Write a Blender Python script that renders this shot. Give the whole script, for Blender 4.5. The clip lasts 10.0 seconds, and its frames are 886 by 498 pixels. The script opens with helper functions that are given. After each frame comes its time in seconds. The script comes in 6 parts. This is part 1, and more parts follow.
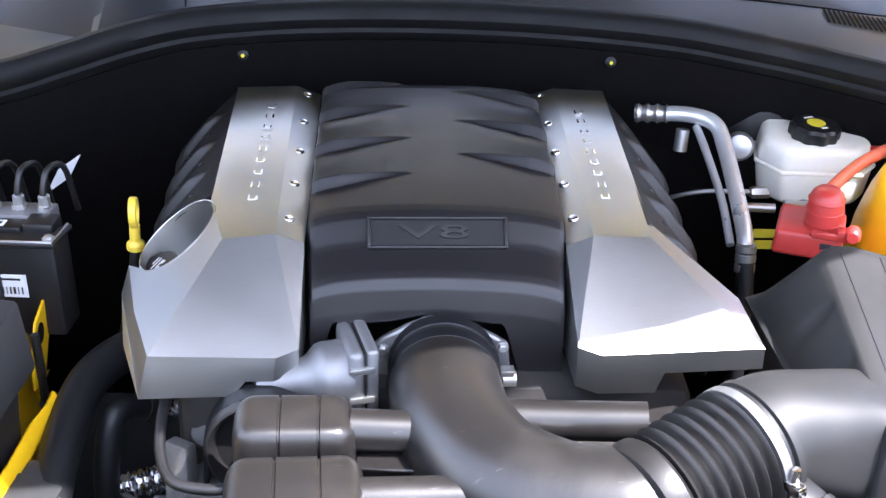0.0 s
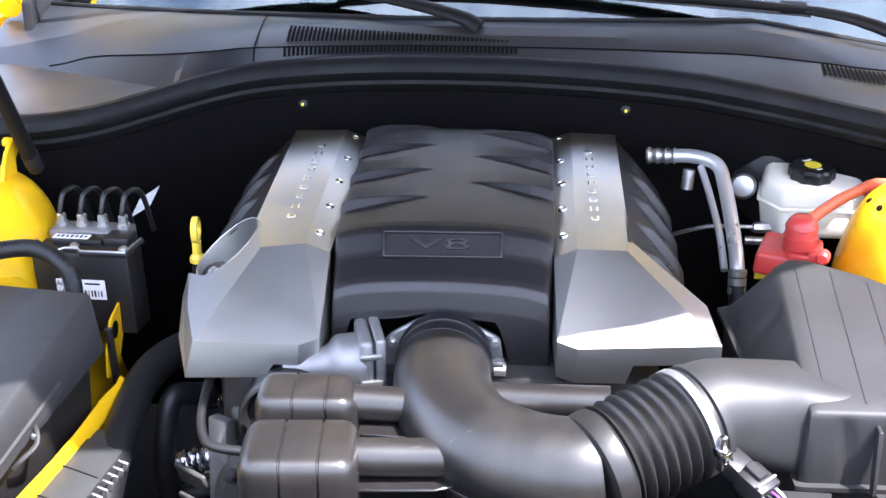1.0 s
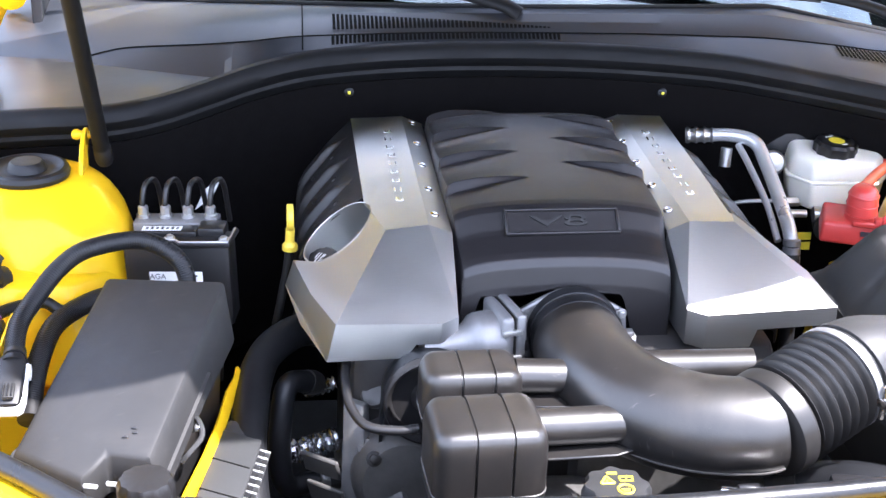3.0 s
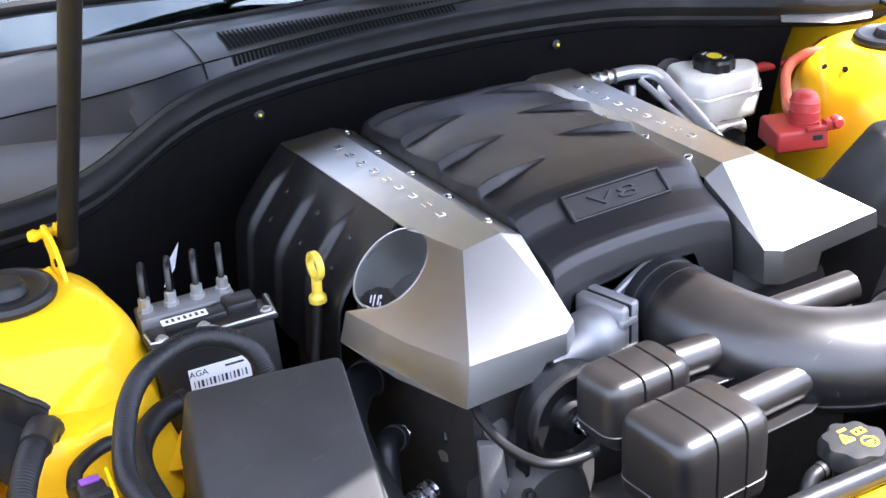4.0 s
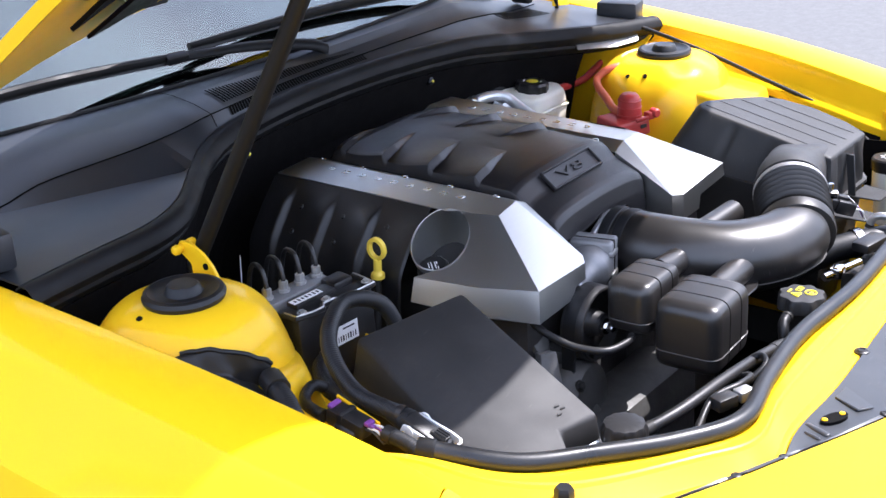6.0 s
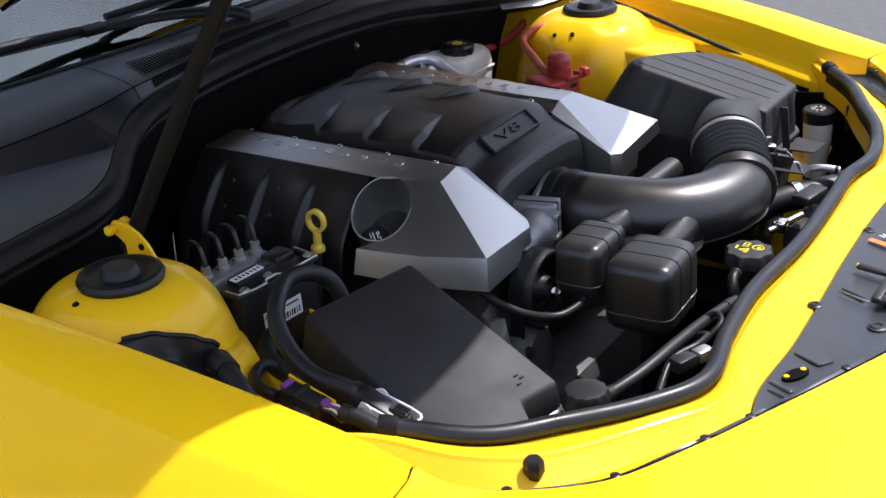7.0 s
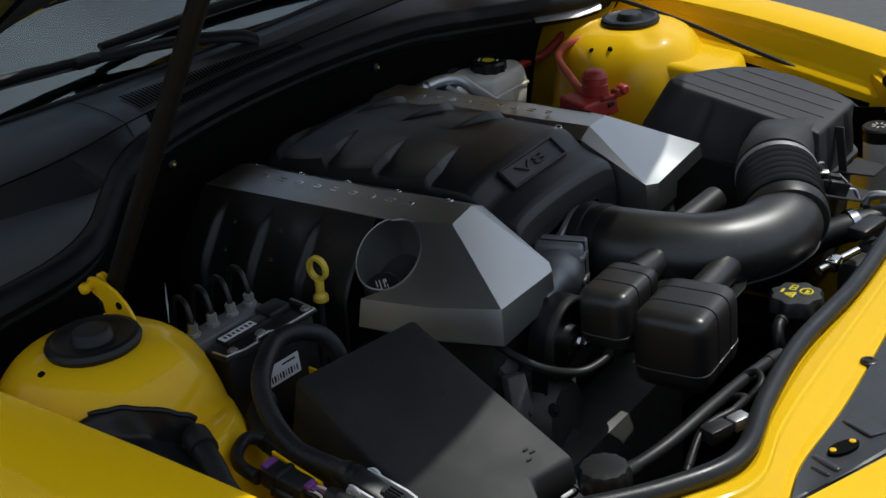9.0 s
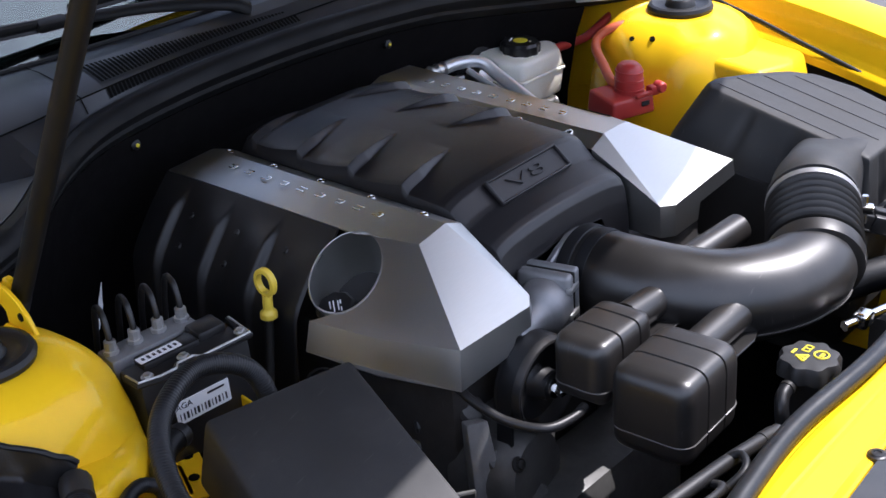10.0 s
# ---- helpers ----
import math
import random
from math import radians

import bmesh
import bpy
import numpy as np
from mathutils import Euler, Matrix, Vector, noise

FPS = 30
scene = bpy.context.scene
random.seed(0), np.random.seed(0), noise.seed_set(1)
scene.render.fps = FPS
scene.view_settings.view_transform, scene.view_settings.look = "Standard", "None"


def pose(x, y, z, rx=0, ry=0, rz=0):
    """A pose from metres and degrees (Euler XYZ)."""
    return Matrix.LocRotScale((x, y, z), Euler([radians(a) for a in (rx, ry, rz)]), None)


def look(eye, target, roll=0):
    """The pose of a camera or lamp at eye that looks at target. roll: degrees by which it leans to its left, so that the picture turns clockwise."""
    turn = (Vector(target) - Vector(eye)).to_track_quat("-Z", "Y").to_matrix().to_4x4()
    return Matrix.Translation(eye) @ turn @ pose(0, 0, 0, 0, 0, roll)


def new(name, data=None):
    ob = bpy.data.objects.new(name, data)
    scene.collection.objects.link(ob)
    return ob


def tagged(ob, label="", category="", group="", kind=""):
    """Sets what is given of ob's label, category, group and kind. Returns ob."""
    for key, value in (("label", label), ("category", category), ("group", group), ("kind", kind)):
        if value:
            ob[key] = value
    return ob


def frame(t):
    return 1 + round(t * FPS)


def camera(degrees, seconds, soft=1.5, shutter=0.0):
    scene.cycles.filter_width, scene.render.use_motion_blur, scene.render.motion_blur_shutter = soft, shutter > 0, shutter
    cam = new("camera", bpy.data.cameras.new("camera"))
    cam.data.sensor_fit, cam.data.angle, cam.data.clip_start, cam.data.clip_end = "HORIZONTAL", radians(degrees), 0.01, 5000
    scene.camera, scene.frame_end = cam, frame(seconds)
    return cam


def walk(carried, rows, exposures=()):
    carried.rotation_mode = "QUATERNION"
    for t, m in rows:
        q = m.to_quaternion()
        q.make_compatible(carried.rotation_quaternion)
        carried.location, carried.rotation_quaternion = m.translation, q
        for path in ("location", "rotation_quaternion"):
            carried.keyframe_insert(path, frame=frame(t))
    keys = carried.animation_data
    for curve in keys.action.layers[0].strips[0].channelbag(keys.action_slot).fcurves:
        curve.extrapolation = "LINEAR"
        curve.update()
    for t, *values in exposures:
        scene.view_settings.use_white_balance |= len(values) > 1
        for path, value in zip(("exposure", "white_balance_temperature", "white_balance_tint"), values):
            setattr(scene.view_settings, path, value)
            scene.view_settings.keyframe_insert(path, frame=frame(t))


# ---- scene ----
cam = camera(36.5, 10.0)
PATH = [
    (0, (-0.053, -1.041, 1.503), (0.036, 0.727, 0.571), 2.1),
    (0.5, (-0.003, -1.155, 1.526), (0.018, 0.65, 0.665), 0.2),
    (1, (0.089, -1.273, 1.53), (-0.028, 0.548, 0.711), -0.0),
    (1.5, (0.123, -1.343, 1.53), (-0.001, 0.49, 0.74), -0.5),
    (2, (0.093, -1.373, 1.54), (-0.041, 0.467, 0.77), 1.1),
    (2.5, (-0.049, -1.382, 1.525), (0.032, 0.454, 0.737), 1.8),
    (3, (-0.305, -1.302, 1.507), (-0.092, 0.515, 0.7), 2.1),
    (3.2, (-0.396, -1.232, 1.491), (-0.142, 0.572, 0.665), 1.0),
    (4.3, (-0.998, -0.927, 1.529), (0.088, 0.518, 0.673), -3.6),
    (4.5, (-1.1, -0.924, 1.542), (0.075, 0.466, 0.713), -3.3),
    (4.8, (-1.232, -0.968, 1.538), (0.072, 0.347, 0.783), -4.0),
    (5, (-1.324, -0.999, 1.522), (0.0, 0.281, 0.742), -5.5),
    (5.2, (-1.395, -1.019, 1.555), (-0.066, 0.266, 0.792), -5.3),
    (6.3, (-1.614, -0.865, 1.578), (-0.126, 0.229, 0.808), -4.2),
    (6.5, (-1.614, -0.85, 1.573), (-0.106, 0.217, 0.806), -5.2),
    (7, (-1.586, -0.837, 1.565), (-0.083, 0.192, 0.74), -3.8),
    (7.5, (-1.574, -0.865, 1.548), (-0.13, 0.223, 0.693), -7.8),
    (8, (-1.551, -0.886, 1.54), (-0.09, 0.152, 0.652), -7.4),
    (8.3, (-1.528, -0.87, 1.533), (-0.082, 0.148, 0.599), -6.6),
    (8.5, (-1.518, -0.854, 1.563), (-0.028, 0.127, 0.66), -5.2),
    (9, (-1.399, -0.809, 1.554), (0.037, 0.313, 0.73), -6.1),
    (9.5, (-1.22, -0.821, 1.558), (0.133, 0.376, 0.699), -5.1),
    (10, (-1.128, -0.793, 1.541), (0.178, 0.43, 0.648), -4.0),
]
EXPOSURE = [(0, 2.92, 5900, 18), (2.0, 3.1, 5900, 18), (3.2, 3.1, 5900, 18), (4.3, 2.98, 5900, 18), (5.2, 2.78, 5900, 18), (6.3, 1.68, 5900, 18), (7.0, 0.95, 6050, 17), (7.5, 0.38, 6200, 14),
            (8.0, -0.05, 6150, 6), (8.5, -0.15, 6100, 5), (9.0, -0.1, 6150, 6), (9.5, 0.7, 6050, 15), (10.0, 1.42, 5900, 18)]
walk(cam, [(t, look(eye, target, roll)) for t, eye, target, roll in PATH], EXPOSURE)

# ---- world, sun, exposure ----
SUN_DIR = Vector((0.50, -0.28, 1.0)).normalized()      # towards the sun
world = bpy.data.worlds.new("sky")
scene.world = world
world.use_nodes = True
wn = world.node_tree.nodes
sky = wn.new("ShaderNodeTexSky")
sky.sky_type = "NISHITA"
sky.sun_disc = False
sky.sun_elevation = math.asin(SUN_DIR.z)
sky.sun_rotation = math.atan2(SUN_DIR.x, SUN_DIR.y)
sky.dust_density, sky.air_density = 2.0, 1.0
wl = world.node_tree.links
sky_at = wn.new("ShaderNodeTexCoord")
clouds = wn.new("ShaderNodeTexNoise")
clouds.inputs["Scale"].default_value, clouds.inputs["Detail"].default_value, clouds.inputs["Roughness"].default_value = 2.6, 7, 0.6
wl.new(sky_at.outputs["Generated"], clouds.inputs["Vector"])
cover_of = wn.new("ShaderNodeMapRange")
cover_of.inputs["From Min"].default_value, cover_of.inputs["From Max"].default_value = 0.40, 0.62
cover_of.inputs["To Min"].default_value, cover_of.inputs["To Max"].default_value = 0.1, 0.85
wl.new(clouds.outputs["Fac"], cover_of.inputs["Value"])
cloud_mix = wn.new("ShaderNodeMix")
cloud_mix.data_type = "RGBA"
cloud_mix.inputs["B"].default_value = (7.6, 8.2, 9.2, 1)
wl.new(cover_of.outputs[0], cloud_mix.inputs["Factor"])
wl.new(sky.outputs[0], cloud_mix.inputs["A"])
wl.new(cloud_mix.outputs["Result"], wn["Background"].inputs["Color"])
wn["Background"].inputs["Strength"].default_value = 0.093
sun_data = bpy.data.lights.new("sun", "SUN")
sun_data.energy, sun_data.angle, sun_data.color = 3.05, radians(0.6), (1.0, 0.95, 0.87)
sun = new("sun", sun_data)
sun.matrix_world = look(SUN_DIR * 20, (0, 0, 0))


# ---- materials ----
def mat(name, base, rough=0.5, metal=0.0, var=0.15, scale=40.0, bump=0.0, bump_scale=600.0, coat=0.0, rvar=0.1,
        stretch=(1, 1, 1), aniso=0.0, spec=0.5, subsurf=0.0, dust=0.0):
    m = bpy.data.materials.new(name)
    m.use_nodes = True
    nt = m.node_tree
    b = nt.nodes["Principled BSDF"]
    b.inputs["Base Color"].default_value = (*base, 1)
    b.inputs["Roughness"].default_value = rough
    b.inputs["Metallic"].default_value = metal
    b.inputs["Specular IOR Level"].default_value = spec
    b.inputs["Coat Weight"].default_value = coat
    b.inputs["Coat Roughness"].default_value = 0.07
    b.inputs["Anisotropic"].default_value = aniso
    if subsurf:
        b.inputs["Subsurface Weight"].default_value = subsurf
        b.inputs["Subsurface Radius"].default_value = (0.01, 0.01, 0.008)
    tc = nt.nodes.new("ShaderNodeTexCoord")
    mp = nt.nodes.new("ShaderNodeMapping")
    mp.inputs["Scale"].default_value = stretch
    nt.links.new(tc.outputs["Object"], mp.inputs["Vector"])
    if var:
        n = nt.nodes.new("ShaderNodeTexNoise")
        n.inputs["Scale"].default_value = scale
        n.inputs["Detail"].default_value = 6
        n.inputs["Roughness"].default_value = 0.65
        nt.links.new(mp.outputs[0], n.inputs["Vector"])
        mix = nt.nodes.new("ShaderNodeMix")
        mix.data_type = "RGBA"
        mix.inputs["A"].default_value = (*[c * (1 - var) for c in base], 1)
        mix.inputs["B"].default_value = (*[min(1.0, c * (1 + var)) for c in base], 1)
        nt.links.new(n.outputs["Fac"], mix.inputs["Factor"])
        nt.links.new(mix.outputs["Result"], b.inputs["Base Color"])
        n2 = nt.nodes.new("ShaderNodeTexNoise")
        n2.inputs["Scale"].default_value = scale * 0.35
        n2.inputs["Detail"].default_value = 8
        nt.links.new(tc.outputs["Object"], n2.inputs["Vector"])
        r = nt.nodes.new("ShaderNodeMapRange")
        r.inputs["From Min"].default_value, r.inputs["From Max"].default_value = 0.3, 0.7
        r.inputs["To Min"].default_value, r.inputs["To Max"].default_value = max(0.02, rough - rvar), min(1, rough + rvar)
        nt.links.new(n2.outputs["Fac"], r.inputs["Value"])
        nt.links.new(r.outputs[0], b.inputs["Roughness"])
    if dust:
        src = b.inputs["Base Color"].links[0].from_socket
        nd = nt.nodes.new("ShaderNodeTexNoise")
        nd.inputs["Scale"].default_value, nd.inputs["Detail"].default_value, nd.inputs["Roughness"].default_value = 11.0, 12, 0.72
        nd.inputs["Distortion"].default_value = 0.6
        nt.links.new(tc.outputs["Object"], nd.inputs["Vector"])
        rd = nt.nodes.new("ShaderNodeMapRange")
        rd.inputs["From Min"].default_value, rd.inputs["From Max"].default_value = 0.50, 0.78
        rd.inputs["To Min"].default_value, rd.inputs["To Max"].default_value = 0.0, dust
        nt.links.new(nd.outputs["Fac"], rd.inputs["Value"])
        md = nt.nodes.new("ShaderNodeMix")
        md.data_type = "RGBA"
        md.inputs["B"].default_value = (0.20, 0.17, 0.145, 1)
        nt.links.new(src, md.inputs["A"])
        nt.links.new(rd.outputs[0], md.inputs["Factor"])
        nt.links.new(md.outputs["Result"], b.inputs["Base Color"])
        # fine scuffs that catch the light
        ns = nt.nodes.new("ShaderNodeTexNoise")
        ns.inputs["Scale"].default_value, ns.inputs["Detail"].default_value = 38.0, 10
        ms = nt.nodes.new("ShaderNodeMapping")
        ms.inputs["Scale"].default_value, ms.inputs["Rotation"].default_value = (1.0, 9.0, 1.0), (0.3, 0.2, 0.7)
        nt.links.new(tc.outputs["Object"], ms.inputs["Vector"])
        nt.links.new(ms.outputs[0], ns.inputs["Vector"])
        rs = nt.nodes.new("ShaderNodeMapRange")
        rs.inputs["From Min"].default_value, rs.inputs["From Max"].default_value = 0.68, 0.74
        rs.inputs["To Min"].default_value, rs.inputs["To Max"].default_value = 0.0, dust * 1.5
        nt.links.new(ns.outputs["Fac"], rs.inputs["Value"])
        m2 = nt.nodes.new("ShaderNodeMix")
        m2.data_type = "RGBA"
        m2.inputs["B"].default_value = (0.34, 0.31, 0.28, 1)
        nt.links.new(md.outputs["Result"], m2.inputs["A"])
        nt.links.new(rs.outputs[0], m2.inputs["Factor"])
        nt.links.new(m2.outputs["Result"], b.inputs["Base Color"])
    if bump:
        nb = nt.nodes.new("ShaderNodeTexNoise")
        nb.inputs["Scale"].default_value = bump_scale
        nb.inputs["Detail"].default_value = 3
        nt.links.new(mp.outputs[0], nb.inputs["Vector"])
        bp = nt.nodes.new("ShaderNodeBump")
        bp.inputs["Strength"].default_value = bump
        bp.inputs["Distance"].default_value = 0.0006
        nt.links.new(nb.outputs["Fac"], bp.inputs["Height"])
        nt.links.new(bp.outputs[0], b.inputs["Normal"])
    return m


YELLOW = mat("yellow_paint", (0.91, 0.545, 0.003), 0.36, var=0.02, scale=6, coat=0.20, rvar=0.04, spec=0.05)
YELLOW_IN = mat("yellow_paint_inner", (0.88, 0.53, 0.006), 0.38, var=0.05, scale=14, coat=0.28, rvar=0.08, spec=0.12)
BLACK = mat("black_plastic", (0.013, 0.0125, 0.013), 0.42, var=0.25, scale=30, bump=0.18, bump_scale=900)
COVER = mat("grained_black_plastic", (0.0138, 0.0127, 0.0138), 0.38, var=0.12, scale=22, bump=0.3, bump_scale=1300, rvar=0.06)
DUCT = mat("moulded_duct_plastic", (0.0145, 0.0132, 0.0125), 0.36, var=0.35, scale=26, bump=0.12, bump_scale=500, rvar=0.08, dust=0.09, spec=0.75)
# paler than the duct: the lip's caught light is put into this colour
LIP = mat("worn_lip_highlight", (0.075, 0.070, 0.066), 0.4, var=0.3, scale=60)
BELLOW = mat("bellows_rubber", (0.0150, 0.0140, 0.0135), 0.40, var=0.25, scale=40, bump=0.12, bump_scale=500, rvar=0.08, dust=0.06)
GREYM = mat("grey_module_plastic", (0.030, 0.031, 0.032), 0.5, var=0.12, scale=40, bump=0.15, bump_scale=700)
GREYP = mat("grey_black_plastic", (0.0205, 0.0205, 0.021), 0.54, var=0.15, scale=24, bump=0.25, bump_scale=1000, dust=0.05, spec=0.5)
COWL = mat("cowl_plastic", (0.020, 0.022, 0.0265), 0.38, var=0.15, scale=18, bump=0.10, bump_scale=900, rvar=0.06, spec=0.48)
RUBBER = mat("black_rubber", (0.008, 0.0085, 0.010), 0.48, var=0.25, scale=60, bump=0.2, bump_scale=400, spec=0.38)
LIDM = mat("matt_lid_plastic", (0.023, 0.0225, 0.0225), 0.58, var=0.2, scale=35, bump=0.35, bump_scale=1100, spec=0.45, dust=0.07)
GLOSSR = mat("shiny_rubber", (0.009, 0.0095, 0.011), 0.36, var=0.25, scale=60, bump=0.25, bump_scale=350, rvar=0.12, spec=0.5)
SEALR = mat("dull_seal_rubber", (0.007, 0.0072, 0.008), 0.6, var=0.3, scale=50, bump=0.2, bump_scale=300, spec=0.22)
DARK = mat("dark_metal", (0.020, 0.019, 0.018), 0.55, metal=0.3, var=0.4, scale=50)
CLOTH = mat("waxed_black_cloth", (0.010, 0.010, 0.011), 0.40, var=0.3, scale=50, bump=0.3, bump_scale=420, rvar=0.15, spec=0.4)
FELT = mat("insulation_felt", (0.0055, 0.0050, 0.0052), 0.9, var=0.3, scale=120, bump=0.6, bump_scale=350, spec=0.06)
YELLOW_MATT = mat("yellow_primer_coat", (0.62, 0.37, 0.003), 0.75, var=0.06, scale=14, spec=0.08)
PIPE = mat("drawn_aluminium", (0.70, 0.71, 0.72), 0.34, metal=0.65, var=0.08, scale=70)
LOUVRE = mat("side_cover_plastic", (0.012, 0.0115, 0.012), 0.45, var=0.15, scale=22, bump=0.3, bump_scale=1300)
STEEL = mat("brushed_stainless", (0.57, 0.575, 0.56), 0.38, metal=1.0, var=0.06, scale=60, bump=0.10, bump_scale=180,
            stretch=(1.0, 14.0, 14.0), aniso=0.4, rvar=0.03)
CHROME = mat("bright_metal", (0.72, 0.71, 0.70), 0.18, metal=1.0, var=0.1, scale=80)
ALUD = mat("dull_cast_aluminium", (0.17, 0.17, 0.17), 0.6, metal=0.4, var=0.3, scale=60, bump=0.4, bump_scale=300)
ALU = mat("cast_aluminium", (0.29, 0.29, 0.297), 0.55, metal=0.75, var=0.15, scale=70, bump=0.35, bump_scale=700)
ZINC = mat("zinc_plate", (0.50, 0.50, 0.49), 0.38, metal=0.85, var=0.25, scale=90)
SLOT = mat("slot_shadow", (0.004, 0.004, 0.004), 0.9, var=0, spec=0.1)
CASTG = mat("sooty_aluminium", (0.075, 0.073, 0.070), 0.48, metal=0.25, var=0.45, scale=40, bump=0.5, bump_scale=120, dust=0.08)
ENGINE = mat("oily_cast_metal", (0.030, 0.0280, 0.027), 0.5, var=0.5, scale=45, bump=0.5, bump_scale=90, dust=0.08)
FOIL = mat("crinkled_foil", (0.52, 0.52, 0.53), 0.24, metal=0.9, var=0.45, scale=110, bump=0.8, bump_scale=160, rvar=0.12)
WHITEP = mat("milky_plastic", (0.86, 0.83, 0.73), 0.35, var=0.06, scale=30, subsurf=0.35)
RED = mat("red_plastic", (0.44, 0.040, 0.034), 0.42, var=0.15, scale=50)
ORANGE = mat("orange_cable", (0.62, 0.13, 0.06), 0.45, var=0.1, scale=50)
DIPY = mat("yellow_plastic", (0.80, 0.58, 0.06), 0.4, var=0.08, scale=60)
WHITEG = mat("pale_grey_plastic", (0.62, 0.63, 0.64), 0.42, var=0.06, scale=50)
WHITE = mat("white_paper", (0.78, 0.79, 0.80), 0.5, var=0.05, scale=50)
INK = mat("black_ink", (0.02, 0.02, 0.025), 0.5, var=0)
INKY = mat("yellow_ink", (0.80, 0.66, 0.04), 0.5, var=0)
INKW = mat("white_ink", (0.75, 0.75, 0.75), 0.5, var=0)
INKO = mat("orange_ink", (0.85, 0.22, 0.03), 0.5, var=0)
PURPLE = mat("purple_clip", (0.17, 0.05, 0.25), 0.4, var=0.1, scale=50)
ASPHALT = mat("asphalt", (0.10, 0.10, 0.10), 0.9, var=0.3, scale=60, bump=0.8, bump_scale=120)
TRIM = mat("dash_fabric", (0.014, 0.014, 0.016), 0.9, var=0.2, scale=40, spec=0.15)
GLASS = bpy.data.materials.new("windscreen_glass")
GLASS.use_nodes = True
gn, gl = GLASS.node_tree.nodes, GLASS.node_tree.links
clear, sheen, fres, blend = (gn.new("ShaderNode" + k) for k in ("BsdfTransparent", "BsdfGlossy", "Fresnel", "MixShader"))
clear.inputs["Color"].default_value = (0.62, 0.74, 0.71, 1)
sheen.inputs["Roughness"].default_value = 0.02
sheen.inputs["Color"].default_value = (0.88, 0.98, 0.96, 1)
fres.inputs["IOR"].default_value = 2.2
gl.new(fres.outputs[0], blend.inputs[0])
gl.new(clear.outputs[0], blend.inputs[1])
gl.new(sheen.outputs[0], blend.inputs[2])
gl.new(blend.outputs[0], gn["Material Output"].inputs["Surface"])
gn.remove(gn["Principled BSDF"])
WIPER = mat("matt_black_paint", (0.006, 0.006, 0.0065), 0.55, var=0.2, scale=60, spec=0.25)
NOSEP = mat("sight_shield_plastic", (0.034, 0.037, 0.042), 0.34, var=0.2, scale=20, bump=0.1, bump_scale=700, rvar=0.12, dust=0.10)


# ---- building helpers ----
ORG = {}


def thing(name, at, label, category, group="", kind=""):
    ob = new(name)
    ob.empty_display_size = 0.03
    ob.location = at
    ORG[ob.name] = Vector(at)
    return tagged(ob, label, category, group, kind)


def finish(bm, name, material, angle=38):
    bmesh.ops.recalc_face_normals(bm, faces=bm.faces)
    me = bpy.data.meshes.new(name)
    bm.to_mesh(me)
    bm.free()
    me.materials.append(material)
    me.shade_smooth()
    me.set_sharp_from_angle(angle=radians(angle))
    return me


def part(name, bm, material, parent, label="", angle=38):
    o = ORG[parent.name]
    bmesh.ops.translate(bm, verts=bm.verts, vec=-o)
    ob = new(name, finish(bm, name, material, angle))
    ob.parent = parent
    ORG[ob.name] = o
    if label:
        ob["label"] = label
    return ob


def solo(name, bm, material, label, category, group="", kind="", angle=38):
    zs = [v.co for v in bm.verts]
    c = sum(zs, Vector()) / len(zs)
    c.z = min(v.z for v in zs)
    bmesh.ops.translate(bm, verts=bm.verts, vec=-c)
    ob = new(name, finish(bm, name, material, angle))
    ob.location = c
    ORG[ob.name] = c
    return tagged(ob, label, category, group, kind)


def B():
    return bmesh.new()


def V(*a):
    return Vector(a)


def bevel_all(bm, geom_edges, w, seg=2):
    bmesh.ops.bevel(bm, geom=geom_edges, offset=w, segments=seg, affect="EDGES", profile=0.5, clamp_overlap=True)


def rbox(bm, c, s, bev=0.002, seg=2, rot=(0, 0, 0), m=None):
    """A box with rounded edges, centre c, sizes s."""
    t = B()
    bmesh.ops.create_cube(t, size=1)
    bmesh.ops.scale(t, verts=t.verts, vec=s)
    if bev:
        bevel_all(t, t.edges[:], bev, seg)
    t.transform(pose(*c, *rot) if m is None else m @ Matrix.Translation(c))
    merge(bm, t)
    return bm


def merge(bm, t):
    me = bpy.data.meshes.new("tmp")
    t.to_mesh(me)
    t.free()
    bm.from_mesh(me)
    bpy.data.meshes.remove(me)


def hexa(bm, low, high, bev=0.003, seg=2):
    """A body between two quads of corners, given in the same turning order."""
    t = B()
    a = [t.verts.new(p) for p in low]
    b = [t.verts.new(p) for p in high]
    n = len(a)
    t.faces.new(a[::-1]), t.faces.new(b)
    for i in range(n):
        t.faces.new((a[i], a[(i + 1) % n], b[(i + 1) % n], b[i]))
    bmesh.ops.recalc_face_normals(t, faces=t.faces)
    if bev:
        bevel_all(t, t.edges[:], bev, seg)
    merge(bm, t)
    return bm


def plate(bm, pts, depth, bev=0.0):
    """A flat polygon pushed through by the vector depth."""
    d = Vector(depth)
    return hexa(bm, [Vector(p) for p in pts], [Vector(p) + d for p in pts], bev, 1)


def curve(pts, n=8):
    """A smooth line through the points."""
    p = [Vector(q) for q in pts]
    p = [2 * p[0] - p[1]] + p + [2 * p[-1] - p[-2]]
    out = []
    for i in range(1, len(p) - 2):
        for k in range(n):
            t = k / n
            a, b, c, d = p[i - 1], p[i], p[i + 1], p[i + 2]
            out.append(0.5 * (2 * b + (c - a) * t + (2 * a - 5 * b + 4 * c - d) * t * t + (3 * b - a - 3 * c + d) * t ** 3))
    return out + [p[-2]]


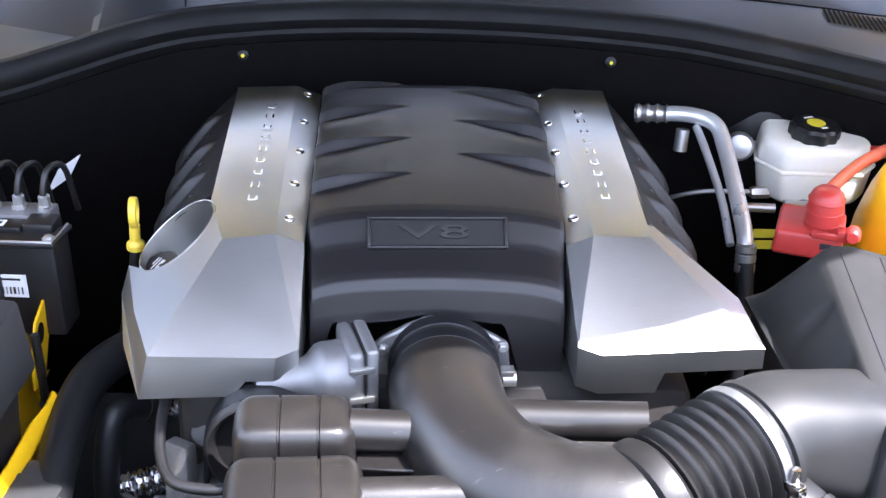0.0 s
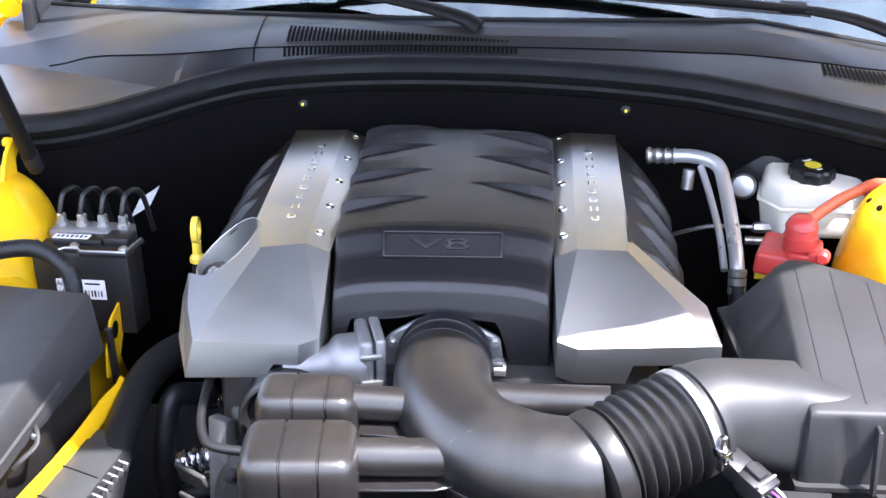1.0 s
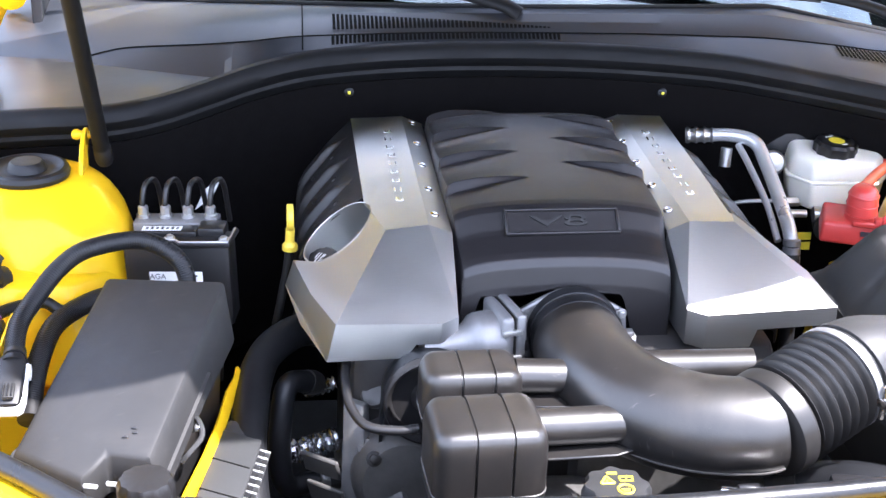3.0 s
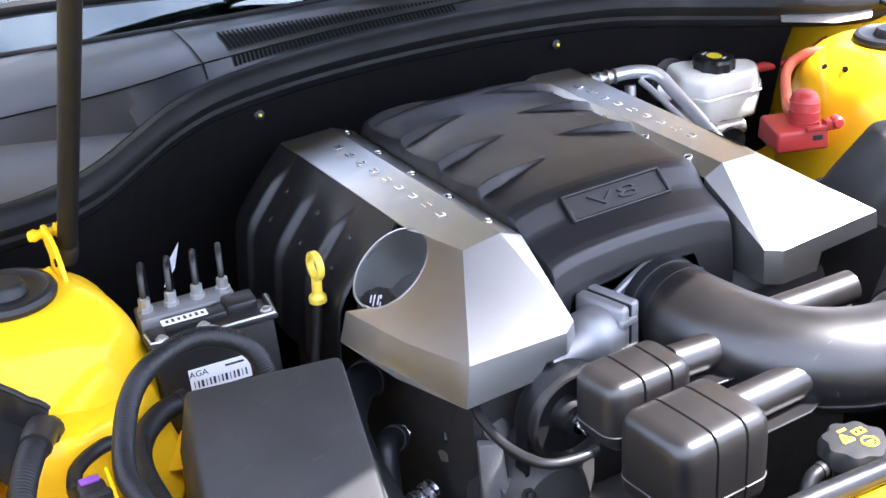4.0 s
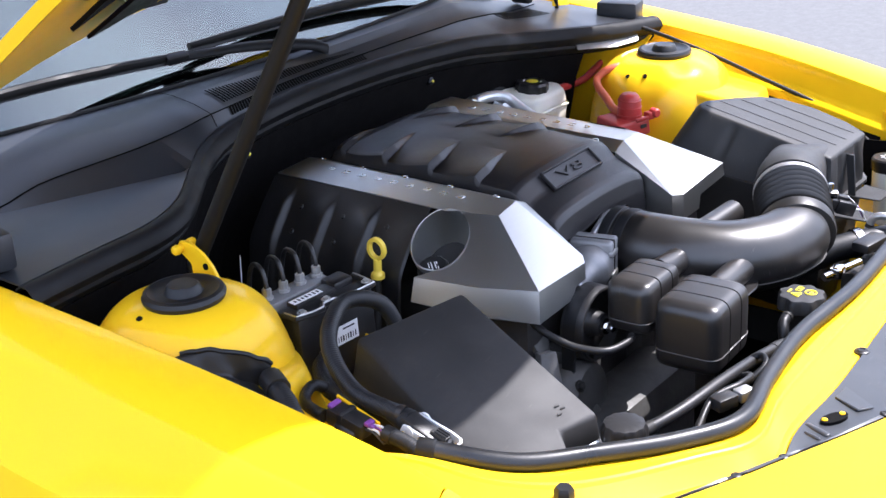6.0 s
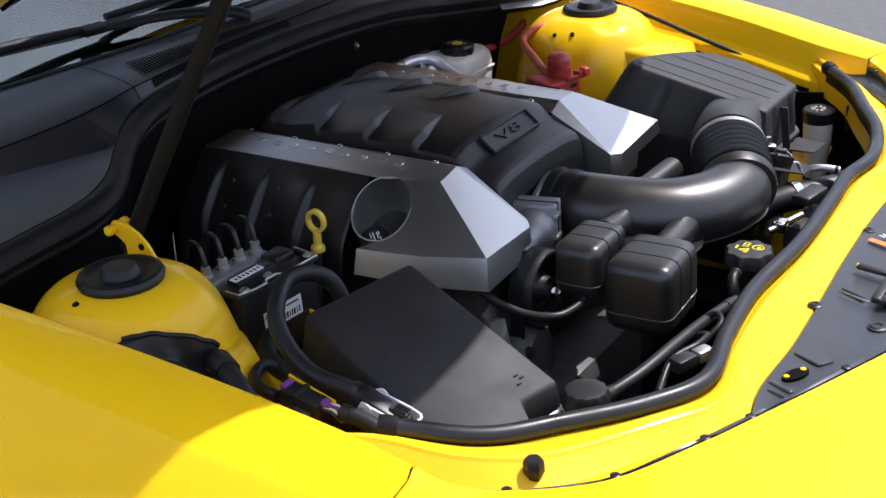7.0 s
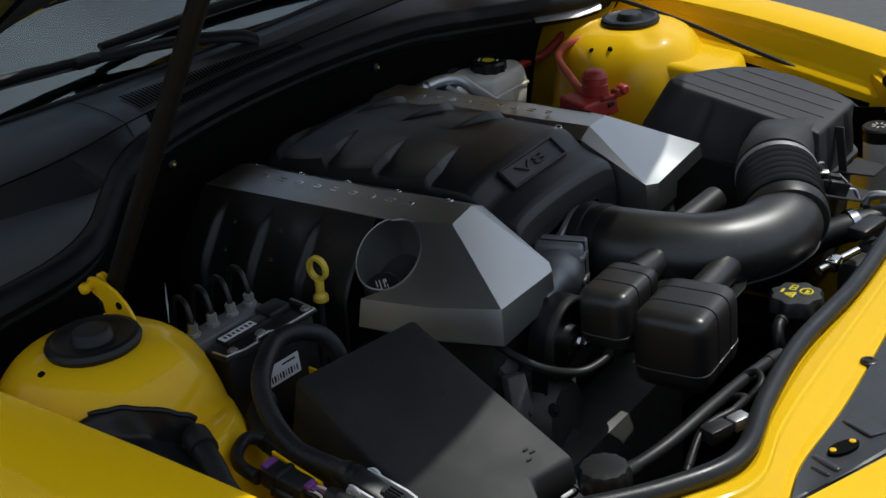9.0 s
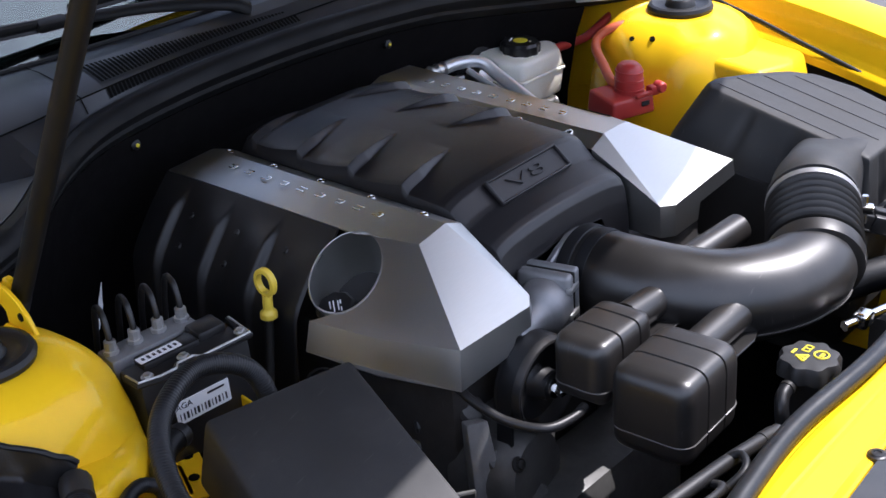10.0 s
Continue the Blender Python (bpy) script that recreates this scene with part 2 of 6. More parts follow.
def tube(bm, pts, r, seg=12, n=6, cap=True, squash=1.0):
    """A tube along a smooth line; r is a number or a function of 0..1."""
    line = curve(pts, n) if n > 1 else [Vector(p) for p in pts]
    rad = r if callable(r) else (lambda t: r)
    up = None
    rings = []
    for i, p in enumerate(line):
        d = (line[min(i + 1, len(line) - 1)] - line[max(i - 1, 0)]).normalized()
        if up is None:
            up = d.orthogonal().normalized()
        up = (up - d * up.dot(d)).normalized()
        side = d.cross(up)
        q = rad(i / (len(line) - 1))
        rings.append([bm.verts.new(p + up * (q * math.cos(2 * math.pi * k / seg)) + side * (q * squash * math.sin(2 * math.pi * k / seg))) for k in range(seg)])
    for a, b in zip(rings, rings[1:]):
        for k in range(seg):
            bm.faces.new((a[k], a[(k + 1) % seg], b[(k + 1) % seg], b[k]))
    if cap:
        bm.faces.new(rings[0][::-1]), bm.faces.new(rings[-1])
    return bm


def revolve(bm, prof, m=None, seg=32, lobes=0, depth=0.0):
    """A turned body: profile rows (radius, height) about the z axis of m; lobes flutes the rim."""
    m = m or Matrix()
    rings = []
    for r, z in prof:
        ring = []
        for k in range(seg):
            a = 2 * math.pi * k / seg
            q = r * (1 + (depth * math.cos(lobes * a) if lobes else 0))
            ring.append(bm.verts.new(m @ V(q * math.cos(a), q * math.sin(a), z)))
        rings.append(ring)
    for a, b in zip(rings, rings[1:]):
        for k in range(seg):
            bm.faces.new((a[k], a[(k + 1) % seg], b[(k + 1) % seg], b[k]))
    bm.faces.new(rings[0][::-1]), bm.faces.new(rings[-1])
    return bm


def sheet(bm, rows, thick=0.0):
    """A surface through rows of points, thickened away from its front."""
    t = B()
    g = [[t.verts.new(p) for p in row] for row in rows]
    for a, b in zip(g, g[1:]):
        for i in range(len(a) - 1):
            t.faces.new((a[i], a[i + 1], b[i + 1], b[i]))
    if thick:
        thicken(t, thick)
    merge(bm, t)
    return bm


def thicken(t, depth):
    """Gives an open surface a second skin under its first and closes the rim."""
    bmesh.ops.recalc_face_normals(t, faces=t.faces)
    if sum(f.normal.z * f.calc_area() for f in t.faces) < 0:
        bmesh.ops.reverse_faces(t, faces=t.faces)
    t.normal_update()
    faces, rims = t.faces[:], [e for e in t.edges if len(e.link_faces) == 1]
    low = {v: t.verts.new(v.co - v.normal * depth) for v in t.verts[:]}
    for f in faces:
        t.faces.new([low[v] for v in reversed(f.verts)])
    for e in rims:
        a, b = e.verts
        t.faces.new((a, b, low[b], low[a]))


def axis(p, d, up=(0, 0, 1)):
    """A frame at p whose z axis points along d."""
    return Matrix.Translation(p) @ Vector(d).normalized().to_track_quat("Z", "Y").to_matrix().to_4x4()


def frame3(o, x, y):
    """A frame at o with its x axis along x and its y axis near y."""
    x = Vector(x).normalized()
    z = x.cross(Vector(y)).normalized()
    y = z.cross(x)
    return Matrix.Translation(o) @ Matrix((x, y, z)).transposed().to_4x4()


def bolt(bm, p, d, r=0.006, h=0.005, washer=1.5):
    m = axis(p, d)
    revolve(bm, [(r * washer, 0), (r * washer, h * 0.25), (r * 1.05, h * 0.3)], m, 14)
    revolve(bm, [(r, h * 0.3), (r, h * 0.9), (r * 0.8, h)], m, 6)
    return bm


def interp(x, xs, ys):
    return float(np.interp(x, xs, ys))


def sstep(a, b, x):
    t = min(1.0, max(0.0, (x - a) / (b - a)))
    return t * t * (3 - 2 * t)


def text_mesh(bm, body, size, m, depth=0.0008):
    cu = bpy.data.curves.new("letters", "FONT")
    cu.body, cu.size, cu.extrude, cu.align_x, cu.align_y = body, size, depth, "CENTER", "CENTER"
    ob = bpy.data.objects.new("letters", cu)
    scene.collection.objects.link(ob)
    dg = bpy.context.evaluated_depsgraph_get()
    me = bpy.data.meshes.new_from_object(ob.evaluated_get(dg))
    me.transform(m)
    bm.from_mesh(me)
    bpy.data.objects.remove(ob)
    bpy.data.curves.remove(cu)
    bpy.data.meshes.remove(me)
    return bm


# ---- the ground ----
g = B()
sheet(g, [[V(x, y, 0) for x in (-600, -30, -6, 0, 6, 30, 600)] for y in (-600, -30, -6, 0, 6, 30, 600)])
tagged(new("ground", finish(g, "ground", ASPHALT)), "grey asphalt of a parking area", "ground", kind="structure")

# ---- the car's body: nose, fenders, towers, cowl ----
car = thing("car_body", (0, 0.1, 0.0), "bright yellow car body with its front end open", "car")

# the nose: rubber seal line, yellow flange, dark shield, bumper
SEAL = [V(-0.690, -0.080, 0.846), V(-0.655, -0.115, 0.838), V(-0.612, -0.202, 0.828), V(-0.546, -0.258, 0.823), V(-0.470, -0.317, 0.820),
        V(-0.390, -0.352, 0.818), V(-0.285, -0.333, 0.817), V(-0.160, -0.318, 0.817), V(0, -0.322, 0.817)]
FLANGE = [V(-0.700, -0.100, 0.842), V(-0.690, -0.140, 0.834), V(-0.682, -0.205, 0.822), V(-0.640, -0.290, 0.815), V(-0.502, -0.374, 0.814),
          V(-0.440, -0.410, 0.813), V(-0.348, -0.394, 0.812), V(-0.220, -0.392, 0.812), V(0, -0.374, 0.812)]
SHIELD = [V(-0.716, -0.186, 0.847), V(-0.705, -0.215, 0.832), V(-0.675, -0.255, 0.818), V(-0.607, -0.334, 0.814), V(-0.500, -0.388, 0.813),
          V(-0.447, -0.410, 0.812), V(-0.306, -0.468, 0.812), V(-0.169, -0.517, 0.812), V(0, -0.545, 0.812)]


SEAL_R = [V(0.16, -0.312, 0.818), V(0.24, -0.307, 0.820), V(0.33, -0.316, 0.822), V(0.44, -0.288, 0.825), V(0.53, -0.240, 0.828),
          V(0.61, -0.195, 0.832), V(0.665, -0.140, 0.840), V(0.71, -0.095, 0.848)]
FLANGE_R = [V(0.15, -0.366, 0.812), V(0.25, -0.366, 0.812), V(0.33, -0.373, 0.812), V(0.46, -0.336, 0.813), V(0.56, -0.292, 0.815),
            V(0.645, -0.225, 0.822), V(0.69, -0.160, 0.834), V(0.716, -0.115, 0.842)]


def both(pts, right=None):
    """The line of the left half, and its mirror where the right half has no line of its own."""
    return list(pts) + (right or [V(-p.x, p.y, p.z) for p in pts[-2::-1]])


seal_line, flange_line, shield_line = (curve(both(p, q), 6) for p, q in ((SEAL, SEAL_R), (FLANGE, FLANGE_R), (SHIELD, None)))
bm = B()
across = lambda f, dy, dz: [a.lerp(b, f) + V(0, dy, dz) for a, b in zip(seal_line, flange_line)]
sheet(bm, [across(0, 0.012, -0.05), across(0, 0.006, -0.012), across(0, -0.010, -0.010), across(0.20, 0, -0.004), across(0.28, 0, -0.001), across(0.48, 0, 0.001), across(0.52, 0, 0.0),
           across(0.56, 0, -0.003), across(0.82, 0, -0.015), across(0.86, 0, -0.0165), across(1, 0.002, -0.016), across(1, -0.001, -0.017), across(1, -0.004, -0.03)], 0.0015)
part("front_flange", bm, YELLOW_IN, car, "yellow painted flange under the rubber seal", angle=9)
bm = B()
rows = []
for k in range(7):
    f = k / 6
    rows.append([a.lerp(b, f) + V(0, -0.004 * (1 - f), -0.014 + 0.004 * f - 0.004 * math.sin(f * math.pi)) for i, (a, b) in enumerate(zip(flange_line, shield_line))])
sheet(bm, rows, 0.003)
shield = part("sight_shield", bm, NOSEP, car, "dark grey plastic shield above the radiator")

# fenders: inner edge from the nose to the windscreen pillar
FEND = [(-0.190, -0.716, 0.850), (-0.10, -0.716, 0.866), (0.05, -0.733, 0.894), (0.20, -0.748, 0.915), (0.45, -0.766, 0.940),
        (0.60, -0.772, 0.953), (0.80, -0.775, 0.970), (1.2, -0.775, 0.99)]


CREASE = lambda y: interp(y, (-0.19, 0.0, 0.2, 0.5, 1.2), (-0.800, -0.832, -0.850, -0.862, -0.87))


def fender_row(s, y, x, z):
    """One cross line of a fender: inner wall and ledge, top, crease, outer side; and where its top begins."""
    k = sstep(-0.19, 0.20, y)
    w = -0.872 - x - 0.085 * k
    sk = 0.045 * (1 - sstep(-0.19, 0.12, y))
    c = CREASE(y) - x
    inner = [(0.036, -0.10, 0), (0.037, -0.059, 0), (0.035, -0.0555, 0), (0.015, -0.046, 0), (0.011, -0.042, 0), (0.0035, -0.010, 0), (0.002, -0.004, 0)]
    if s > 0:
        inner = [(0.024, -0.085, 0), (0.020, -0.034, 0), (0.012, -0.028, 0), (0.008, -0.012, 0), (0.003, -0.006, 0)]
    pts = inner + [(0.001, -0.002, 0), (0, 0, 0), (-0.003, 0.001, 0), (0.35 * c, 0.006, 0.3), (0.75 * c, 0.005, 0.4), (c + 0.004, 0.001, 0.5), (c, 0.0, 0.5), (c - 0.004, -0.003, 0.5), (c * 0.6 + w * 0.4, -0.020 - 0.008 * k, 0.8),
           (0.15 * c + 0.85 * w, -0.062, 1), (1.0 * w, -0.12, 1), (1.0 * w - 0.012, -0.22, 1), (1.0 * w - 0.01, -0.45, 1)]
    return [V(s * (x + dx), y - sk * u, z + dz) for dx, dz, u in pts], len(inner)


def fender(s):
    bm = B()
    rows = [fender_row(s, p.x, p.y, p.z)[0] for p in curve([V(*f) for f in FEND], 4)]
    sheet(bm, rows, 0.002)
    part("fender", bm, YELLOW, car, "glossy yellow front fender")


# bumper skin
B1 = [V(-0.852, -0.228, 0.803), V(-0.852, -0.27, 0.792), V(-0.840, -0.37, 0.772), V(-0.770, -0.48, 0.760), V(-0.660, -0.565, 0.752),
      V(-0.570, -0.615, 0.748), V(-0.380, -0.665, 0.745), V(-0.200, -0.690, 0.745), V(0, -0.700, 0.745)]
B2 = [V(-0.884, -0.245, 0.66), V(-0.900, -0.32, 0.66), V(-0.905, -0.43, 0.655), V(-0.845, -0.56, 0.65), V(-0.730, -0.66, 0.645),
      V(-0.620, -0.71, 0.645), V(-0.420, -0.755, 0.645), V(-0.210, -0.785, 0.645), V(0, -0.795, 0.645)]
l1, l2 = curve(both(B1), 6), curve(both(B2), 6)
lip = [p + V(0, 0.0, -0.012) for p in shield_line]
top = [p + V(0, -0.008, 0.002) for p in shield_line]
mid = [a * 0.5 + b * 0.5 + V(0, 0, 0.004) for a, b in zip(top, l1)]
mid2 = [a * 0.45 + b * 0.55 + V(0, -0.02, 0.02) for a, b in zip(l1, l2)]
low = [p + V(0, 0.02, -0.42) for p in l2]
bm = B()
ends = [max(0.0, 1 - min(i, len(top) - 1 - i) / 9) for i in range(len(top))]
mid = [p + V(0, 0, 0.018 * e) for p, e in zip(mid, ends)]
prof = [lip, top, [a * 0.75 + b * 0.25 + V(0, 0, 0.002 + 0.010 * e) for a, b, e in zip(top, l1, ends)], mid, l1, mid2, l2, [p + V(0, 0, -0.15) for p in l2], low]
cols = [curve([row[i] for row in prof[1:]], 4) for i in range(len(top))]

def resample(line, n):
    d = [0.0]
    for a, b in zip(line, line[1:]):
        d.append(d[-1] + (b - a).length)
    return [V(*[float(np.interp(d[-1] * k / (n - 1), d, [p[c] for p in line])) for c in range(3)]) for k in range(n)]


# the bumper's ends follow the fenders' front line
for s in (1, -1):
    row, first = fender_row(s, *FEND[0])
    goal = [p + V(0, -0.003, 0.0005) for p in resample(row[first:-1], len(cols[0]))]
    end = 0 if goal[0].x * cols[0][0].x > 0 else len(cols) - 1
    shift = [g - p for g, p in zip(goal, cols[end])]
    for k in range(9):
        i = end + k if end == 0 else end - k
        e = (1 - k / 9) ** 2
        cols[i] = [p + q * e for p, q in zip(cols[i], shift)]
sheet(bm, [[cols[i][0] + V(0, 0, -0.012)] + cols[i] for i in range(len(top))], 0.003)
part("bumper", bm, YELLOW, car, "glossy yellow bumper skin")
# dark upper grille in the bumper's front
mouth = [c for c in cols if abs(c[12].x) < 0.585]
bm = B()
sheet(bm, [[p + V(0, -0.004, 0.001) for p in c[13:23]] for c in mouth], 0.002)
grille_panel = part("upper_grille", bm, SLOT, car, "black upper grille")
for k in (15, 18, 21):
    part("grille_slat", tube(B(), [c[k] + V(0, -0.007, 0.001) for c in mouth], 0.004, 8, 1), BLACK, grille_panel)

fender(1), fender(-1)
# dark sheet inside the right ledge, standing in for the gap's shade
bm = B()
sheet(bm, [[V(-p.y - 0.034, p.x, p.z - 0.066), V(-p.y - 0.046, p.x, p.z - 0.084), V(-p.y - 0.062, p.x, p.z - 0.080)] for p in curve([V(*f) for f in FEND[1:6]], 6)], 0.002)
part("ledge_gap_shade", bm, FELT, car, "dark sheet standing in for the shade beside the fender ledge")

# strut towers with their aprons
def tower(cx, cy, s):
    bm = B()
    rows = [(0.185, 0.50), (0.160, 0.66), (0.148, 0.74), (0.142, 0.79), (0.139, 0.815), (0.133, 0.838), (0.128, 0.855), (0.120, 0.874), (0.111, 0.888), (0.100, 0.8985),
            (0.085, 0.907), (0.070, 0.912), (0.060, 0.9135), (0.050, 0.9138), (0.02, 0.914)]
    if s < 0:
        rows = [(0.185, 0.50), (0.158, 0.66), (0.142, 0.74), (0.132, 0.80), (0.128, 0.825), (0.122, 0.848), (0.117, 0.864), (0.111, 0.876), (0.104, 0.887), (0.095, 0.897), (0.086, 0.904), (0.076, 0.909),
                (0.060, 0.913), (0.050, 0.9135), (0.02, 0.9138)]
    revolve(bm, rows, Matrix.Translation((cx, cy, 0)), 96)
    # pressed dimples and flats of the steel
    dents = ((-0.052, -0.056, 0.018, 0.007), (0.02, -0.085, 0.030, 0.006), (-0.115, -0.03, 0.022, 0.004)) if s > 0 else ((0.082, -0.062, 0.030, 0.007), (0.02, -0.105, 0.035, 0.006), (0.112, 0.01, 0.028, 0.006))
    for v in bm.verts:
        if v.co.z > 0.78:
            out = V(v.co.x - cx, v.co.y - cy, 0)
            for dx, dy, r, d in dents:
                k = math.exp(-((out.x - dx) ** 2 + (out.y - dy) ** 2) / (r * r))
                v.co -= (out.normalized() * 0.6 + V(0, 0, 0.8)) * d * k
    t = part("strut_tower", bm, YELLOW_IN, car, "domed yellow strut tower")
    part("tower_cap", revolve(B(), [(0.050, 0.9135), (0.0515, 0.919), (0.049, 0.924), (0.044, 0.9255), (0.040, 0.9225), (0.030, 0.921), (0.024, 0.9215), (0.021, 0.929), (0.018, 0.932), (0.006, 0.932)],
                              Matrix.Translation((cx, cy, 0)), 40), RUBBER, t, "black rubber cap")
    bm = B()
    rows = []
    for y in np.linspace(-0.16, 0.56, 19):
        k = math.exp(-((y - cy) / 0.13) ** 2)
        rows.append([V(s * 0.735, y, (0.785 if s > 0 else 0.845) + 0.04 * sstep(-.2, .3, y)), V(s * 0.725, y, 0.77 if s > 0 else 0.80), V(s * (0.70 - 0.01 * k), y, 0.74 + 0.06 * k), V(s * 0.62, y, 0.70 + 0.08 * k), V(s * (0.53 - 0.02 * k), y, 0.65), V(s * (0.50 - 0.02 * k), y, 0.50)])
    sheet(bm, rows, 0.002)
    part("apron", bm, YELLOW_IN, car, "yellow inner fender panel")
    for x, y in ((-0.105, 0.019), (-0.101, -0.015)) if s > 0 else ((-0.068, 0.004),):
        d = V(x, y, 0).normalized()
        r = math.hypot(x, y)
        part("drain_hole", revolve(B(), [(0.0042, -0.004), (0.0042, 0.0012), (0.001, 0.0012)], axis(V(cx + x, cy + y, interp(r, (0.060, 0.085, 0.100, 0.111), (0.9135, 0.907, 0.8985, 0.888)) if s > 0 else interp(r, (0.060, 0.076, 0.095, 0.111), (0.913, 0.909, 0.897, 0.876))), d * 0.7 + V(0, 0, 1)), 12), SLOT, t)
    bm = B()
    if s > 0:
        top = [V(0.560, 0.215, 0.872), V(0.570, 0.135, 0.858), V(0.637, 0.115, 0.858), V(0.693, 0.125, 0.860), V(0.700, 0.230, 0.872), V(0.700, 0.36, 0.882), V(0.66, 0.36, 0.882)]
        out = [V(-0.012, 0, -0.10), V(-0.01, -0.02, -0.10), V(0, -0.03, -0.10), V(0.01, -0.02, -0.10), V(0.01, 0, -0.10), V(0.01, 0.02, -0.10), V(0, 0.02, -0.10)]
    else:
        top = [V(-0.690, 0.105, 0.845), V(-0.625, 0.108, 0.842), V(-0.575, 0.135, 0.836), V(-0.535, 0.185, 0.826), V(-0.508, 0.245, 0.812), V(-0.520, 0.32, 0.82), V(-0.62, 0.34, 0.86), V(-0.70, 0.28, 0.87)]
        out = [V(-0.01, -0.03, -0.12), V(0.01, -0.035, -0.12), V(0.03, -0.035, -0.12), V(0.035, -0.02, -0.12), V(0.03, 0, -0.12), V(0.02, 0.02, -0.12), V(0, 0.02, -0.12), V(-0.01, 0, -0.12)]
    hexa(bm, [p + q for p, q in zip(top, out)], top, 0.012, 3)
    part("tower_shelf", bm, YELLOW_IN, t, "stepped shelf at the tower's foot")
    return t


tower_l = tower(-0.632, 0.269, -1)
tower(0.630, 0.310, 1)

bm = B()
sheet(bm, [[V(0.66, y, 0.55), V(0.672, y, 0.68), V(0.684, y, 0.80), V(0.692, y, 0.86), V(0.706, y, 0.895), V(0.742, y, 0.915)] for y in (0.40, 0.45, 0.50, 0.56, 0.62, 0.66)], 0.002)
part("inner_wall", bm, YELLOW_IN, car, "yellow inner wall behind the tower")
# floor and walls of the bay
bm = B()
rbox(bm, (0, 0.1, 0.30), (1.8, 1.5, 0.01), 0)
part("undertray", bm, FELT, car, "dark undertray below the engine")
for s in (-1, 1):
    part("wheel", revolve(B(), [(0.20, -0.10), (0.31, -0.11), (0.345, -0.08), (0.345, 0.08), (0.31, 0.11), (0.20, 0.10)], axis(V(s * 0.83, 0.27, 0.345), (1, 0, 0)), 40), RUBBER, car, "black front tyre")
bm = B()
rbox(bm, (0, 0.600, 0.66), (1.36, 0.02, 0.52), 0.004)
part("firewall", bm, FELT, car, "black insulated firewall")
bm = B()
rbox(bm, (0, -0.330, 0.53), (0.80, 0.05, 0.48), 0.006)
part("radiator_support", bm, FELT, car, "dark radiator support")

# cowl: rubber seal, stepped plastic panel, grille
CSEAL = [V(-0.76, 0.408, 0.940), V(-0.65, 0.400, 0.950), V(-0.56, 0.397, 0.956), V(-0.49, 0.420, 0.962), V(-0.425, 0.468, 0.970), V(-0.36, 0.513, 0.980), V(-0.28, 0.543, 0.990),
         V(-0.15, 0.556, 0.998), V(0.0, 0.560, 1.000), V(0.15, 0.557, 0.997), V(0.30, 0.548, 0.988), V(0.40, 0.540, 0.974), V(0.47, 0.535, 0.962), V(0.56, 0.490, 0.955), V(0.65, 0.440, 0.950), V(0.76, 0.405, 0.945)]
cl = curve(CSEAL, 6)
cowl = thing("cowl_panel", (0, 0.62, 0.95), "dark grey plastic cowl panel below the windscreen", "cowl")
bm = B()
rows = []
for p in cl:
    rows.append([p + V(0, dy, dz) for dy, dz in ((0.020, -0.052), (0.006, -0.046), (-0.002, -0.036), (-0.001, -0.030), (-0.012, -0.024), (-0.018, -0.014), (-0.016, -0.005), (-0.008, 0.002), (0.002, 0.003), (0.012, -0.002), (0.016, -0.008))])
sheet(bm, rows, 0.002)
part("cowl_seal", bm, SEALR, cowl, "thick black rubber seal")
bm = B()
rows = []
for p in [q for q in cl if q.x < 0.61]:
    rows.append([p + V(0, 0.012, -0.050), p + V(0, 0.03, -0.10), p + V(0, 0.05, -0.20), p + V(0, 0.07, -0.45)])
sheet(bm, rows, 0.004)
part("bulkhead_liner", bm, FELT, cowl, "black moulded liner below the seal")


def glass_base(x):
    return V(x, 0.640 + (0.45 if x < 0 else 0.25) * x * x, 1.035 - (0.085 if x < 0 else 0.035) * x * x - 0.20 * max(0.0, x - 0.42))


def seal_at(x):
    """The seal's line at the side distance x."""
    return V(x, float(np.interp(x, [q.x for q in cl], [q.y for q in cl])), float(np.interp(x, [q.x for q in cl], [q.z for q in cl])))


# the crease between the upper panel and the front step, and the lower edge of the step at the left end
CREASE_LINE = curve([V(-0.76, 0.68, 0.946), V(-0.634, 0.650, 0.951), V(-0.56, 0.635, 0.971), V(-0.481, 0.598, 0.986), V(-0.425, 0.575, 0.995), V(-0.355, 0.562, 1.004), V(-0.30, 0.562, 1.010), V(-0.11, 0.582, 1.011),
                     V(0.042, 0.585, 1.011), V(0.212, 0.590, 1.009), V(0.307, 0.600, 1.004), V(0.40, 0.614, 0.998), V(0.51, 0.630, 0.984), V(0.60, 0.645, 0.970), V(0.76, 0.665, 0.958)], 6)


def crease_at(x):
    return V(x, float(np.interp(x, [q.x for q in CREASE_LINE], [q.y for q in CREASE_LINE])), float(np.interp(x, [q.x for q in CREASE_LINE], [q.z for q in CREASE_LINE])))


def step_foot(x):
    """Where the front step starts: at the seal, or behind the flat side plate at the left end."""
    a = seal_at(x) + V(0, 0.012, 0.002)
    if x > -0.40:
        return a
    f = min(1.0, (-0.40 - x) / 0.234)
    return V(x, max(a.y, 0.497 + (0.643 - 0.497) * f), 0.966 - 0.018 * f)


def cowl_point(x, f):
    """From the step's foot (0) over the crease (1) to the windscreen (2)."""
    a, c, e = step_foot(x), crease_at(x), glass_base(x)
    if f <= 1:
        return a.lerp(c, f)
    q = c.lerp(e, f - 1)
    return q + V(0, 0, 0.006 * math.sin((f - 1) * math.pi))


